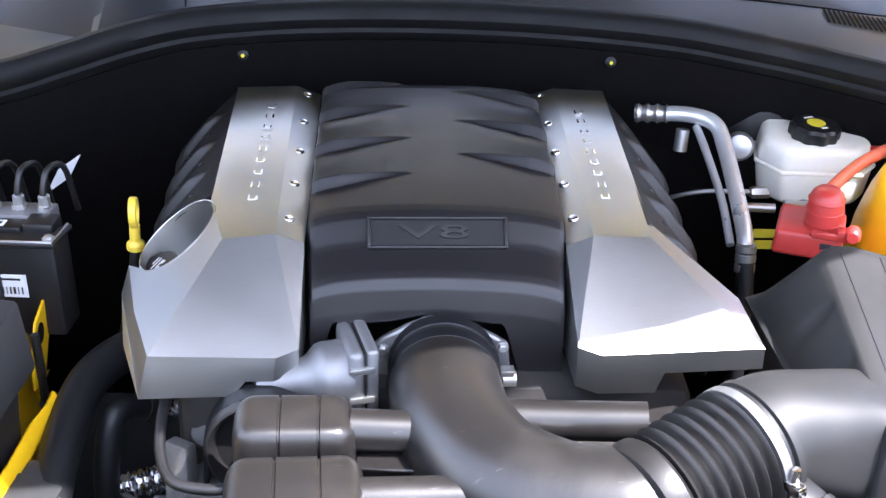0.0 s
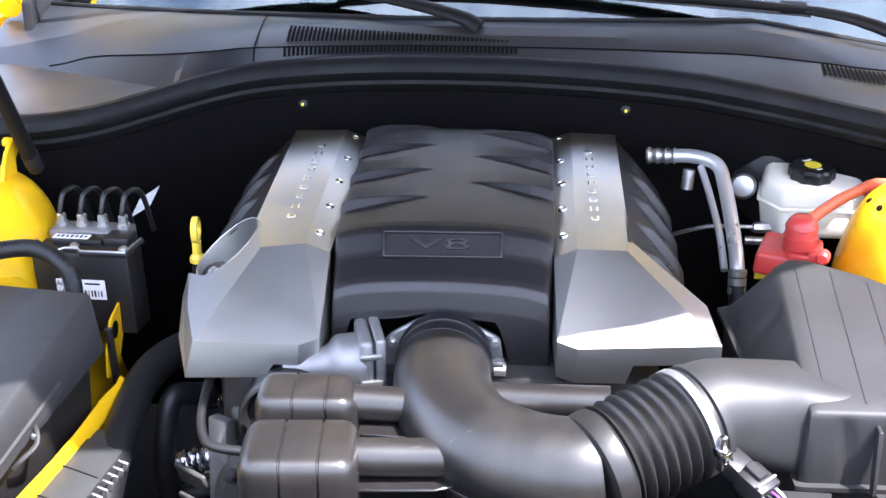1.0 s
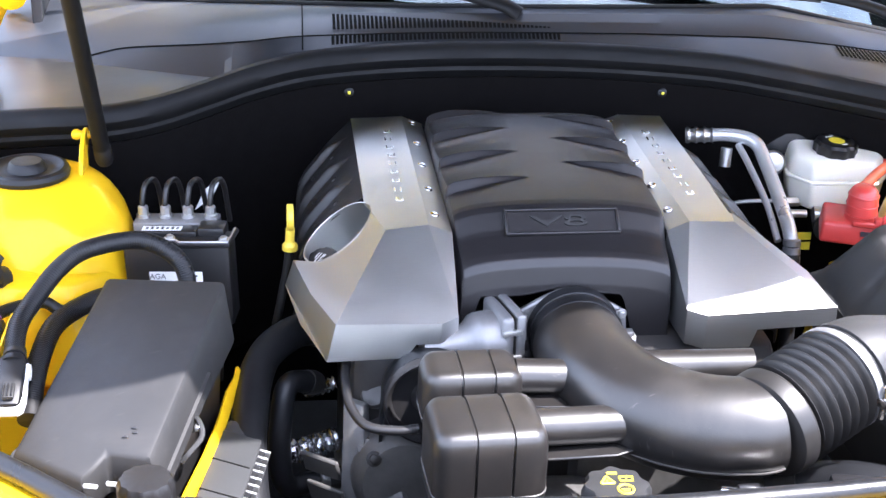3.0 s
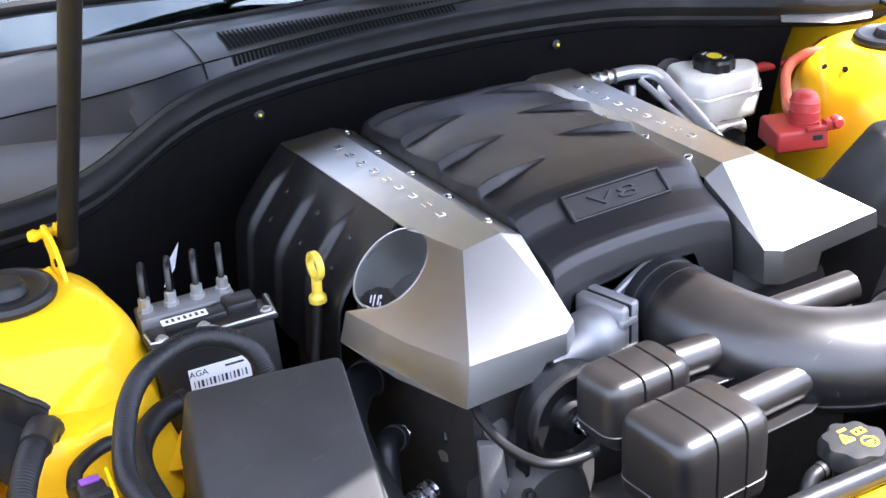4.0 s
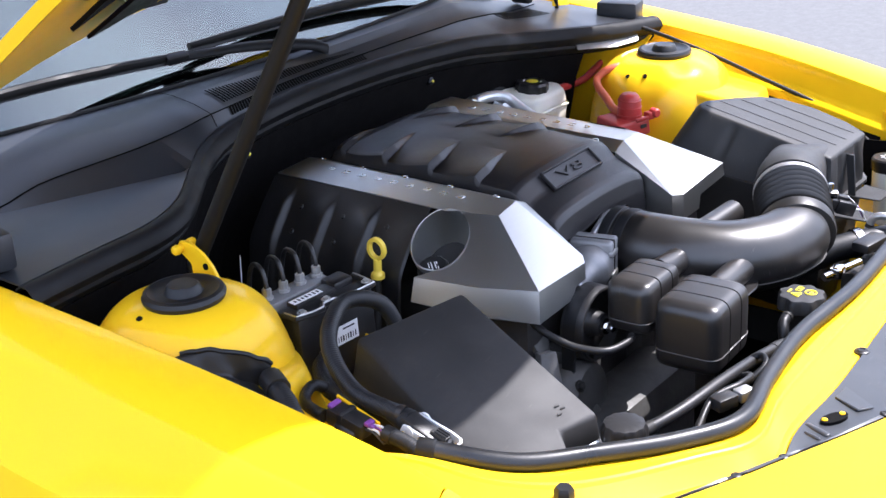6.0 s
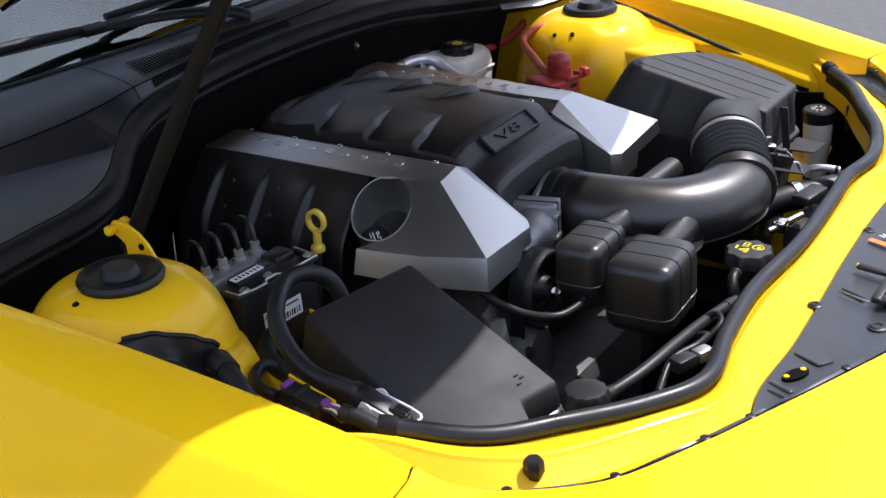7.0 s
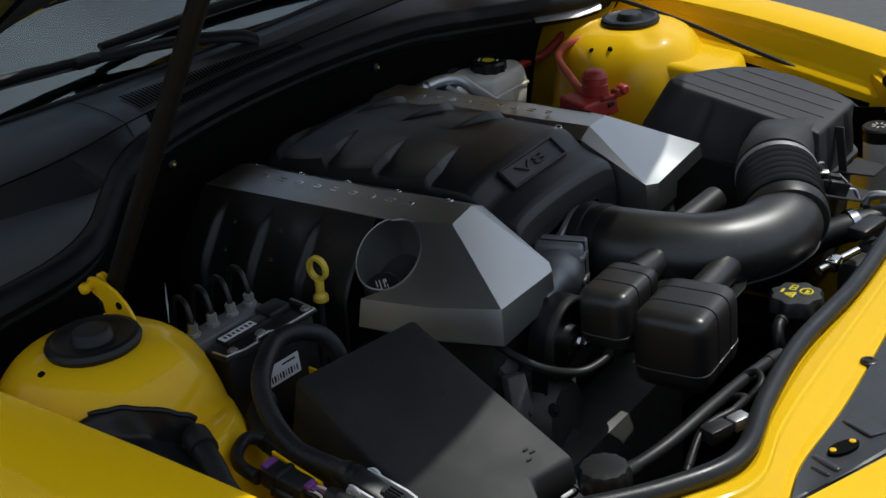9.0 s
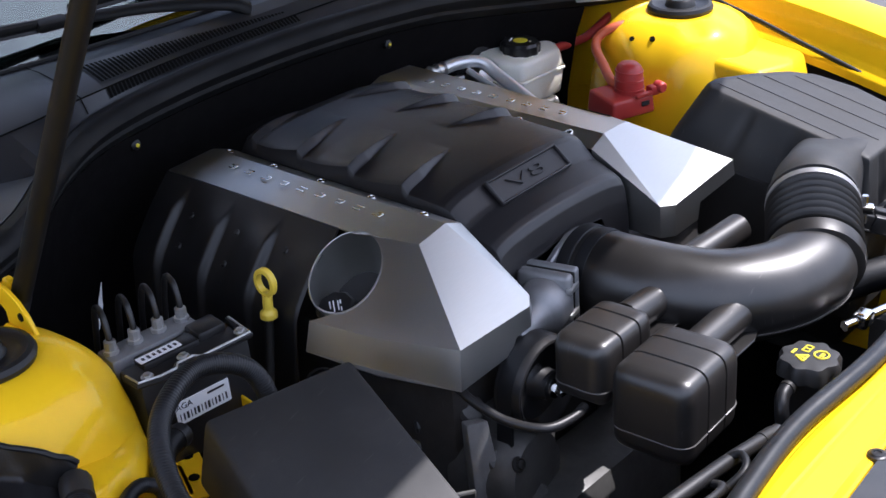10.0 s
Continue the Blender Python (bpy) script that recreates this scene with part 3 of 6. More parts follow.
bm = B()
rows = []
for x in np.linspace(-0.755, 0.755, 152):
    a = seal_at(x) + V(0, 0.012, 0.002)
    foot = step_foot(x)
    rows.append([a, a.lerp(foot, 0.5), a.lerp(foot, 0.97)] + [cowl_point(x, f) for f in (0, 0.05, 0.5, 0.93, 1, 1.06, 1.3, 1.6, 1.9, 2.0)] + [glass_base(x) + V(0, 0.006, -0.006)])
sheet(bm, rows, 0.003)
part("cowl_skin", bm, COWL, cowl, "dark grey stepped plastic panel", angle=9)
# thin dark joint under the crease
part("crease_joint", tube(B(), [cowl_point(x, 0.985) + V(0, -0.0004, 0.0004) for x in np.linspace(-0.63, 0.70, 60)], 0.0011, 6, 1), SLOT, cowl)


def slots(x0, x1, n, f0, f1, f2, slant=0.0):
    """A row of narrow slots over the panel from f0 to f1, f2 at the row's far end."""
    bm = B()
    for i in range(n):
        k = i / (n - 1)
        x = x0 + (x1 - x0) * k
        hi = f1 + (f2 - f1) * k
        line = [cowl_point(x + slant * (f - f0), f) + V(0, -0.0010, 0.0018) for f in np.linspace(f0, hi, 5)]
        w = 0.0020
        sheet(bm, [[q - V(w, 0, 0) for q in line], [q + V(w, 0, 0) for q in line]], 0)
    ob = part("air_grille", bm, SLOT, cowl, "row of narrow black slots")
    ob["kind"] = "stuff"


slots(-0.254, 0.073, 54, 0.16, 0.90, 0.90), slots(-0.252, 0.060, 52, 1.10, 1.52, 1.14), slots(0.512, 0.640, 20, 0.62, 0.95, 0.90)
# panel joint
part("panel_joint", sheet(B(), [[cowl_point(-0.297, f) + V(dx, -0.001, 0.0018) for f in (0.04, 0.5, 1, 1.3, 1.7, 1.98)] for dx in (-0.001, 0.001)]), SLOT, cowl)
# dark rubber strip along the foot of the glass
part("glass_strip", tube(B(), [glass_base(x) + V(0, 0.0, 0.001) for x in np.linspace(-0.72, 0.70, 50)], 0.0042, 8, 1), WIPER, cowl, "black strip along the foot of the windscreen")
# hinge at the panel's end
bm = B()
rbox(bm, (0.668, 0.660, 0.996), (0.034, 0.040, 0.050), 0.008, 2, (0, 15, 10))
tube(bm, [V(0.676, 0.60, 1.090), V(0.690, 0.60, 1.020), V(0.704, 0.60, 0.955)], 0.0042, 10, 3)
part("hinge_arm", bm, WIPER, cowl, "black hinge arm of the hood")
bm = B()
plate(bm, [V(0.690, 0.600, 0.965), V(0.735, 0.590, 0.960), V(0.740, 0.600, 1.010), V(0.705, 0.610, 1.000)], (0, 0.004, 0), 0.001)
part("hinge_plate", bm, YELLOW_IN, cowl, "yellow hinge plate")

bm = B()
rbox(bm, (0.735, 0.470, 0.955), (0.050, 0.085, 0.050), 0.006, 2, (0, 0, 12))
part("corner_cover", bm, COWL, cowl, "black cover at the cowl's corner")
bm = B()
rbox(bm, (-0.755, 0.50, 0.972), (0.070, 0.085, 0.050), 0.008, 2, (0, 0, -12))
part("corner_cover", bm, COWL, cowl, "black cover at the cowl's corner")
bm = B()
plate(bm, [V(0.580, 0.478, 0.930), V(0.650, 0.432, 0.928), V(0.700, 0.408, 0.926), V(0.690, 0.400, 0.915), V(0.640, 0.420, 0.912), V(0.575, 0.468, 0.915)], (0, 0.003, 0), 0.001)
part("liner_tab", bm, ZINC, cowl, "pale tab below the seal")

# windscreen, dashboard behind it
wind = thing("windscreen", (0, 0.9, 1.0), "laminated glass windscreen reflecting the sky", "windscreen")
bm = B()
rows = []
for x in np.linspace(-0.72, 0.72, 25):
    e = glass_base(x) + V(0, -0.01, -0.012)
    rows.append([e + V(0, 0.85 * f, 0.42 * f + 0.03 * math.sin(f * math.pi)) for f in np.linspace(0, 1, 7)])
sheet(bm, rows, 0.005)
w = part("glass", bm, GLASS, wind)
w.visible_shadow = False
bm = B()
rbox(bm, (0, 1.32, 0.905), (1.42, 1.06, 0.11), 0.02, 3)
part("dashboard", bm, TRIM, wind, "dark dashboard top")
bm = B()
rbox(bm, (0, 1.95, 1.03), (1.40, 0.1, 0.8), 0.03, 3)
part("cabin_wall", bm, TRIM, wind, "dark cabin behind the glass")
for k in (-0.705, 0.690):
    part("cabin_side", plate(B(), [V(k, y, z) for y, z in ((0.76, 0.70), (0.76, 1.02), (1.48, 1.37), (1.88, 1.42), (1.88, 0.70))], (0.015, 0, 0), 0.002), TRIM, wind, "dark door lining beside the dashboard")
bm = B()
rbox(bm, (0, 1.92, 1.475), (1.2, 0.9, 0.03), 0.012, 3)
part("roof", bm, YELLOW, wind, "yellow roof front")
for k in (-1, 1):
    part("pillar", tube(B(), [V(k * 0.740, 0.80, 1.00), V(k * 0.690, 1.10, 1.24), V(k * 0.610, 1.50, 1.470)], 0.030, 12, 6, squash=0.6), YELLOW, wind, "yellow windscreen pillar")

# hood: open above the bay, hinged behind the fenders
hood = thing("hood", (0, 0.68, 1.165), "open yellow hood held up by a gas strut", "hood")
HZ = lambda y: 1.105 + 0.577 * (0.68 - y)


def hood_front(x):
    return interp(abs(x), (0, 0.09, 0.19, 0.29, 0.39, 0.46, 0.53, 0.60, 0.66), (-0.360, -0.352, -0.300, -0.266, -0.236, -0.210, -0.185, -0.135, -0.07))


def hood_half(y):
    return interp(y, (-0.42, -0.2, 0.3, 0.8), (0.66, 0.71, 0.74, 0.745))


def hood_rows(inset, dz, crown=0.09):
    rows = []
    for v in np.linspace(0, 1, 15):
        row = []
        for u in np.linspace(-1, 1, 25):
            x = u * 0.66
            yf = hood_front(x) + inset
            y = yf + (0.68 - inset - yf) * v
            X = u * (hood_half(y) - inset)
            row.append(V(X, y, HZ(y) + dz + crown * (1 - u * u) * (1 - v) + (0.137 * (1 - abs(u) ** 2.6) - 0.050) * v))
        rows.append(row)
    return rows


bm = B()
sheet(bm, hood_rows(0, 0.0), 0.0)
r0, r1 = hood_rows(0, 0.0), hood_rows(0, -0.022)
edge = lambda r: r[0] + [row[-1] for row in r[1:]] + r[-1][-2::-1] + [row[0] for row in r[-2:0:-1]] + [r[0][0]]
sheet(bm, [edge(r0), edge(r1)], 0)
part("hood_skin", bm, YELLOW, hood)
bm = B()
sheet(bm, hood_rows(0.002, -0.022), 0)
part("inner_frame", bm, YELLOW_MATT, hood, "yellow painted inner panel")
bm = B()
pad = [[p for p in row[1:-1]] for row in hood_rows(0.03, -0.030)[:-1]]
sheet(bm, [row for k, row in enumerate(pad) if k < 10], 0.006)
sheet(bm, [row[3:-3] for row in pad[9:]], 0.006)
part("insulator", bm, FELT, hood, "black insulation pad")
for x in (-0.285, 0.285):
    bm = B()
    rbox(bm, (x, 0.672, 1.062 + 0.125 - 0.018), (0.050, 0.016, 0.016), 0.004, 2)
    part("edge_clip", bm, RUBBER, hood, "black rubber clip")

# ---- the engine's covers ----
cover = thing("engine_cover", (0, 0.28, 0.80), "grained black plastic engine cover with ribs and a badge plate", "engine cover")
YS = (0.058, 0.061, 0.065, 0.070, 0.078, 0.108, 0.114, 0.132, 0.140, 0.150, 0.20, 0.30, 0.45, 0.475, 0.495, 0.505)
ZS = (0.795, 0.855, 0.877, 0.8855, 0.890, 0.9005, 0.904, 0.9195, 0.9235, 0.925, 0.927, 0.930, 0.932, 0.926, 0.900, 0.85)

RIBS_L, RIBS_R = (0.209, 0.296, 0.384, 0.468), (0.257, 0.345, 0.432)


def cover_z(x, y):
    z = interp(y, YS, ZS)
    u = abs(x) / 0.126
    z -= 0.008 * u ** 2 + 0.006 * u ** 8
    for y0 in RIBS_L if x < 0 else RIBS_R:
        s = min(1.0, max(0.0, (abs(x) - 0.024) / 0.075))
        if s <= 0:
            continue
        # a rib: a narrow blade-like face to the front, falling slowly to the rear
        w = 0.0025 + 0.0060 * s
        v = y - (y0 - 0.006 * s - w) - 0.010 * (1 - s)
        h = 0.0098 * s ** 0.8
        if 0 < v <= w:
            z += h * v / w
        elif w < v < w + 0.060:
            z += h * (1 - (v - w) / 0.060) ** 1.5
    return z


def arch(x):
    return 0.8425 + 0.0105 * math.exp(-((x + 0.002) / 0.040) ** 2) - 0.060 * sstep(0.064, 0.090, x) - 0.060 * sstep(0.104, 0.124, -x)


bm = B()
ys = sorted(set([*np.linspace(0.058, 0.061, 24), *np.linspace(0.061, 0.066, 12), *np.linspace(0.066, 0.12, 34), *np.linspace(0.12, 0.47, 260), *np.linspace(0.47, 0.505, 14)]))
xs = [-0.129, -0.129, -0.1287, -0.1277, -0.126, *np.linspace(-0.123, 0.123, 90), 0.126, 0.1277, 0.1287, 0.129, 0.129]
drop = {0: 0.12, 1: 0.040, 2: 0.014, 3: 0.005, 4: 0.0012}
n = len(xs)
grid = []
for y in ys:
    row = []
    for i, x in enumerate(xs):
        d = drop.get(i, drop.get(n - 1 - i, 0))
        taper = 1.0 - 0.05 * (1 - sstep(0.06, 0.16, y))
        z = max(0.79, cover_z(x, y) - d)
        row.append(bm.verts.new((x * taper, y, max(z, arch(x)) if y < 0.075 and abs(x) < 0.125 else z)))
    grid.append(row)
for j in range(len(ys) - 1):
    for i in range(n - 1):
        q = (grid[j][i], grid[j][i + 1], grid[j + 1][i + 1], grid[j + 1][i])
        bm.faces.new(q)
bmesh.ops.dissolve_degenerate(bm, dist=0.00005, edges=bm.edges)
part("cover_shell", bm, COVER, cover, angle=24)
# badge plate on the sloping front
PM = frame3(V(-0.0005, 0.1180, 0.9088), (1, 0.03, 0), V(0, 0.022, 0.0175))
bm = B()
for sx, sy, w, h in ((0, 0.0155, 0.136, 0.0034), (0, -0.0155, 0.136, 0.0034), (-0.0663, 0, 0.0034, 0.031), (0.0663, 0, 0.0034, 0.031)):
    rbox(bm, (sx, sy, 0.0018), (w, h, 0.006), 0.0016, 3, m=PM)
plate_ob = part("badge_plate", bm, COVER, cover, "raised rim of the badge plate")
bm = B()
rbox(bm, (0, 0, -0.001), (0.132, 0.029, 0.004), 0.0006, 1, m=PM)
part("badge_panel", bm, COVER, plate_ob)
bm = B()
text_mesh(bm, "V8", 0.024, PM @ Matrix.Translation((-0.003, 0, 0.0020)) @ Matrix.Diagonal((2.65, 0.85, 1, 1)), 0.0016)
part("badge_letters", bm, GREYP, plate_ob, "embossed letters V8", angle=20)


def shield_cover(s, name, label, outline):
    """A folded stainless sheet: flange strip with bolts, top strip, sloping front, outer facet, skirt."""
    t = thing(name, (s * 0.2, 0.25, 0.80), label, "engine shield", "engine shields")
    o = outline
    sheet_t = 0.0016
    bm = B()
    for poly in o["faces"]:
        vs = [bm.verts.new(p) for p in poly]
        bm.faces.new(vs)
    bmesh.ops.remove_doubles(bm, verts=bm.verts, dist=0.0004)
    bmesh.ops.triangulate(bm, faces=[f for f in bm.faces if len(f.verts) > 4], ngon_method="EAR_CLIP")
    thicken(bm, sheet_t)
    part("shield_sheet", bm, STEEL, t, angle=14)
    for y in o["bolts"]:
        b = B()
        x = s * 0.1465 if s < 0 else 0.1375
        m = axis(V(x, y, 0.9055), V(-s * 0.30, 0, 1))
        revolve(b, [(0.0058, -0.001), (0.0058, 0.0010), (0.0048, 0.0024), (0.0034, 0.0029), (0.0030, 0.0018), (0.001, 0.0018)], m, 18)
        part("bolt", b, CHROME, t, "bright button-head bolt")
    return t


# rim of the filler hole, on the plane of the outer facet
TQ, AA, PP = V(-0.207, 0.104, 0.907), V(-0.266, 0.0, 0.840), V(-0.312, 0.174, 0.839)
FN = (AA - TQ).cross(PP - TQ).normalized()
if FN.z < 0:
    FN = -FN
RC = V(-0.2605, 0.1660, 0.8790)
RU = (V(-0.221, 0.170, 0.910) - V(-0.298, 0.164, 0.850)).normalized()
RV = FN.cross(RU).normalized()
if RV.y < 0:
    RV = -RV


def rim(a, k=1.0):
    p = RC + RU * (0.0490 * k * math.cos(a)) + RV * (0.0400 * k * math.sin(a))
    return p - FN * (p - TQ).dot(FN)


arc = [rim(math.radians(d)) for d in range(24, -165, -7)]        # from the plate's edge round the front to the lower rim
LB = V(-0.231, 0.500, 0.909)
LI0, LI1 = V(-0.129, 0.113, 0.899), V(-0.131, 0.500, 0.901)
LF0, LF1 = V(-0.157, 0.110, 0.9105), V(-0.160, 0.500, 0.912)
LE, LE2 = V(-0.130, 0.018, 0.838), V(-0.150, 0.002, 0.838)
left_faces = [
    [LI0, LF0, LF1, LI1],
    [LF0, TQ, arc[0], LB, LF1],
    [LI0, LE, LF0], [LF0, LE, LE2, TQ], [TQ, LE2, AA],
    [TQ, AA, V(-0.292, 0.085, 0.8365), PP] + arc[::-1],
    [AA, V(-0.276, -0.007, 0.798), V(-0.190, -0.003, 0.799), V(-0.178, -0.002, 0.815), V(-0.152, -0.001, 0.815), LE2],
    [LE2, V(-0.152, -0.001, 0.815), V(-0.130, 0.014, 0.815), LE],
    [AA, V(-0.292, 0.085, 0.8365), PP, V(-0.322, 0.174, 0.806), V(-0.305, 0.083, 0.800), V(-0.276, -0.007, 0.798)],
    [LI0, LE, V(-0.130, 0.014, 0.815), V(-0.129, 0.05, 0.80), V(-0.129, 0.113, 0.80)],
]
shield_l = shield_cover(-1, "engine_shield", "brushed stainless engine shield with a round filler opening", dict(faces=left_faces, bolts=(0.484, 0.400, 0.317, 0.233, 0.151)))
# wall of the filler opening and the oil cap in it
bm = B()
ring = [math.radians(d) for d in range(0, 361, 8)]
rows = [[rim(a) + FN * 0.0006 for a in ring], [rim(a, 0.97) - FN * 0.012 + V(0, 0, -0.004) for a in ring], [rim(a, 0.92) - FN * 0.026 + V(0, 0, -0.014) for a in ring], [rim(a, 0.80) - FN * 0.036 + V(0, 0, -0.022) for a in ring]]
sheet(bm, rows, 0.0014)
part("filler_wall", bm, STEEL, shield_l, "dished wall of the filler opening")
bm = B()
vs = [bm.verts.new(rim(a, 0.80) - FN * 0.036 + V(0, 0, -0.022)) for a in ring[:-1]]
bm.faces.new(vs)
part("filler_floor", bm, BLACK, shield_l)
part("rolled_edge", tube(B(), [rim(math.radians(d)) + FN * 0.0008 for d in range(22, 200, 6)], 0.0010, 8, 1), STEEL, shield_l)
oil = thing("oil_filler_cap", (-0.282, 0.166, 0.83), "black oil filler cap with a white oil can mark", "filler cap")
om = axis(V(-0.278, 0.166, 0.838), V(-0.45, -0.15, 1))
part("cap", revolve(B(), [(0.022, -0.02), (0.022, 0.006), (0.019, 0.009), (0.004, 0.0092)], om, 28, 9, 0.04), BLACK, oil)
bm = B()
for a, b, w, h in ((0, 0.004, 0.013, 0.0014), (-0.004, 0.0065, 0.005, 0.0018), (0.006, 0.007, 0.006, 0.0012), (0, -0.001, 0.016, 0.0014), (-0.003, -0.005, 0.010, 0.0014)):
    rbox(bm, (a, b, 0.0094), (w, h, 0.0005), 0, 1, m=om @ pose(0, 0, 0, 0, 0, -60))
part("cap_mark", bm, INKW, oil, "white oil can symbol")

RI0, RI1 = V(0.126, 0.118, 0.897), V(0.124, 0.505, 0.903)
RF0, RF1 = V(0.152, 0.118, 0.909), V(0.152, 0.505, 0.913)
RQ, RB = V(0.209, 0.124, 0.905), V(0.214, 0.505, 0.911)
RE, RE2, DD = V(0.130, 0.020, 0.842), V(0.152, 0.012, 0.838), V(0.308, 0.024, 0.840)
RO = V(0.300, 0.105, 0.848)
right_faces = [
    [RI0, RF0, RF1, RI1], [RF0, RQ, RB, RF1],
    [RI0, RE, RF0], [RF0, RE, RE2, RQ], [RQ, RE2, DD],
    [RQ, DD, RO, V(0.2130, 0.155, 0.9055)], [RQ, V(0.2130, 0.155, 0.9055), RB],
    [RE, V(0.130, 0.018, 0.800), V(0.150, 0.010, 0.797), RE2],
    [RE2, V(0.150, 0.010, 0.797), V(0.205, 0.012, 0.797), V(0.213, 0.014, 0.818), V(0.307, 0.020, 0.820), DD],
    [DD, V(0.307, 0.020, 0.820), V(0.303, 0.105, 0.826), RO],
    [RI0, RE, V(0.130, 0.018, 0.800), V(0.126, 0.118, 0.80)],
]
shield_r = shield_cover(1, "engine_shield", "brushed stainless engine shield with a sloping front", dict(faces=right_faces, bolts=(0.491, 0.408, 0.326, 0.242, 0.161)))


# raised lettering strips: bars of the letters' size
def lettering(s, x, y0, y1, parent):
    n = 9
    for i in range(n):
        y = y0 + (y1 - y0) * i / (n - 1)
        bm = B()
        for k in range(2):
            rbox(bm, (x + s * (k * 0.0076 - 0.0038), y, 0.9125), (0.0021, 0.0115 if (i + k) % 3 else 0.006, 0.0014), 0.0004, 1)
        if i % 3 != 1:
            rbox(bm, (x, y - 0.0048, 0.9125), (0.0085, 0.0021, 0.0014), 0.0004, 1)
        part("letter_bar", bm, CHROME, parent, "bright embossed bar")


lettering(-1, -0.185, 0.185, 0.432, shield_l)
lettering(1, 0.1745, 0.200, 0.430, shield_r)


# ribbed black side covers over the cylinder heads
def side_cover(s, x0, y0, y1, ribs, label):
    bm = B()
    rows = []
    for y in np.linspace(y0, y1, 160):
        row = []
        for k in range(15):
            f = k / 14
            if f < 0.6:
                q = f / 0.6
                x, z = x0 + 0.068 * q, 0.9070 - 0.066 * q - 0.014 * q * q
            else:
                q = (f - 0.6) / 0.4
                x, z = x0 + 0.068 + 0.012 * math.sqrt(q), 0.827 - 0.10 * q
            d = 0
            for r in ribs:
                v = (y - r) / 0.083
                if 0 <= v < 1:
                    d = 0.009 * sstep(0.0, 0.10, v) * (1 - sstep(0.10, 0.8, v)) * sstep(0.08, 0.3, f)
            row.append(V(s * (x + d * 0.5), y, z + d))
        rows.append(row)
    sheet(bm, rows, 0.003)
    t = solo("side_cover", bm, LOUVRE, label, "engine side cover", "engine side covers", angle=60)
    for r in ribs[1:]:
        for q in (0.42, 0.80):
            b = B()
            revolve(b, [(0.004, -0.006), (0.004, 0.0024), (0.003, 0.0036), (0.001, 0.0036)], axis(V(s * (x0 + 0.068 * q), r - 0.02, 0.903 - 0.062 * q - 0.014 * q * q), V(s * 0.8, 0, 1)), 10)
            part("stud", b, BLACK, t)
    return t


side_cover(-1, 0.229, 0.205, 0.505, (0.20, 0.283, 0.366, 0.449), "ribbed black plastic cover outside the stainless shield")
side_cover(1, 0.212, 0.150, 0.500, (0.15, 0.233, 0.316, 0.399), "ribbed black plastic cover beside the refrigerant pipe")

# engine block below
block = thing("engine_block", (0, 0.26, 0.41), "dark engine block below the covers", "engine")
for name, c, d, r in (("block", (0, 0.26, 0.60), (0.50, 0.46, 0.38), 0.02), ("timing_cover", (-0.165, 0.03, 0.58), (0.10, 0.08, 0.30), 0.02),
                      ("pump_housing", (0.14, 0.04, 0.60), (0.26, 0.08, 0.30), 0.02), ("front_housing", (-0.10, -0.03, 0.52), (0.30, 0.10, 0.24), 0.03)):
    part(name, rbox(B(), c, d, r, 2), ENGINE if name == "block" else CASTG, block)
# grey cast bracket, ribs and a hose run in front of the block
part("cast_bracket", hexa(B(), [V(-0.262, -0.010, 0.60), V(-0.232, -0.030, 0.60), V(-0.222, -0.005, 0.60), V(-0.252, 0.012, 0.60)], [V(-0.258, 0.006, 0.742), V(-0.236, -0.006, 0.742), V(-0.228, 0.012, 0.735), V(-0.250, 0.022, 0.738)], 0.003, 2), ALUD, block, "grey cast bracket")
for k in range(4):
    part("rib", rbox(B(), (-0.282 + 0.006 * k, 0.010 - 0.014 * k, 0.655 - 0.03 * k), (0.050, 0.006, 0.030), 0.002, 1, (18, 0, -35)), CASTG, block)

# ---- intake ----
intake = thing("intake_duct", (0.05, -0.06, 0.76), "satin black moulded intake elbow with a ribbed bellows", "air duct")
BEL0, BEL1 = V(0.168, -0.168, 0.806), V(0.255, -0.118, 0.828)
ELB = [V(0.006, 0.050, 0.806), V(0.006, 0.020, 0.806), V(0.008, -0.020, 0.805), V(0.018, -0.070, 0.803), V(0.045, -0.120, 0.800), V(0.092, -0.156, 0.800), V(0.140, -0.170, 0.803), BEL0]
bm = B()
tube(bm, ELB, lambda t: 0.0500 + 0.004 * math.sin(t * math.pi), 40, 8)
duct = part("elbow", bm, DUCT, intake)
# thin parting flange round the outer bend
line = curve(ELB[2:], 8)
rows = []
for i, p in enumerate(line):
    d = (line[min(i + 1, len(line) - 1)] - line[max(i - 1, 0)]).normalized()
    n = V(d.y, -d.x, 0).normalized()
    n = n if n.dot(V(-0.6, -0.8, 0)) > 0 else -n
    rows.append([p + n * 0.040 - V(0, 0, 0.024), p + n * (0.0462 + 0.0025 * math.sin(i / len(line) * math.pi)) - V(0, 0, 0.025)])
part("parting_flange", sheet(B(), rows, 0.0014), LIP, duct, "worn moulding lip with its highlight put in the colour")
bm = B()
for p, d in ((V(0.006, 0.042, 0.806), V(0, 1, 0)), (V(0.0065, 0.020, 0.806), V(0, 1, 0))):
    revolve(bm, [(0.050, -0.009), (0.0525, -0.0075), (0.0535, 0.0), (0.0525, 0.0075), (0.050, 0.009)], axis(p, d), 40)
part("coupling_ring", bm, RUBBER, duct, "black rubber coupling")
bm = B()
bd = (BEL1 - BEL0).normalized()
revolve(bm, [(0.050, -0.010), (0.0555, -0.008), (0.0575, 0.0), (0.0575, 0.010), (0.054, 0.014)], axis(BEL0, bd), 44)
prof, L = [], (BEL1 - BEL0).length
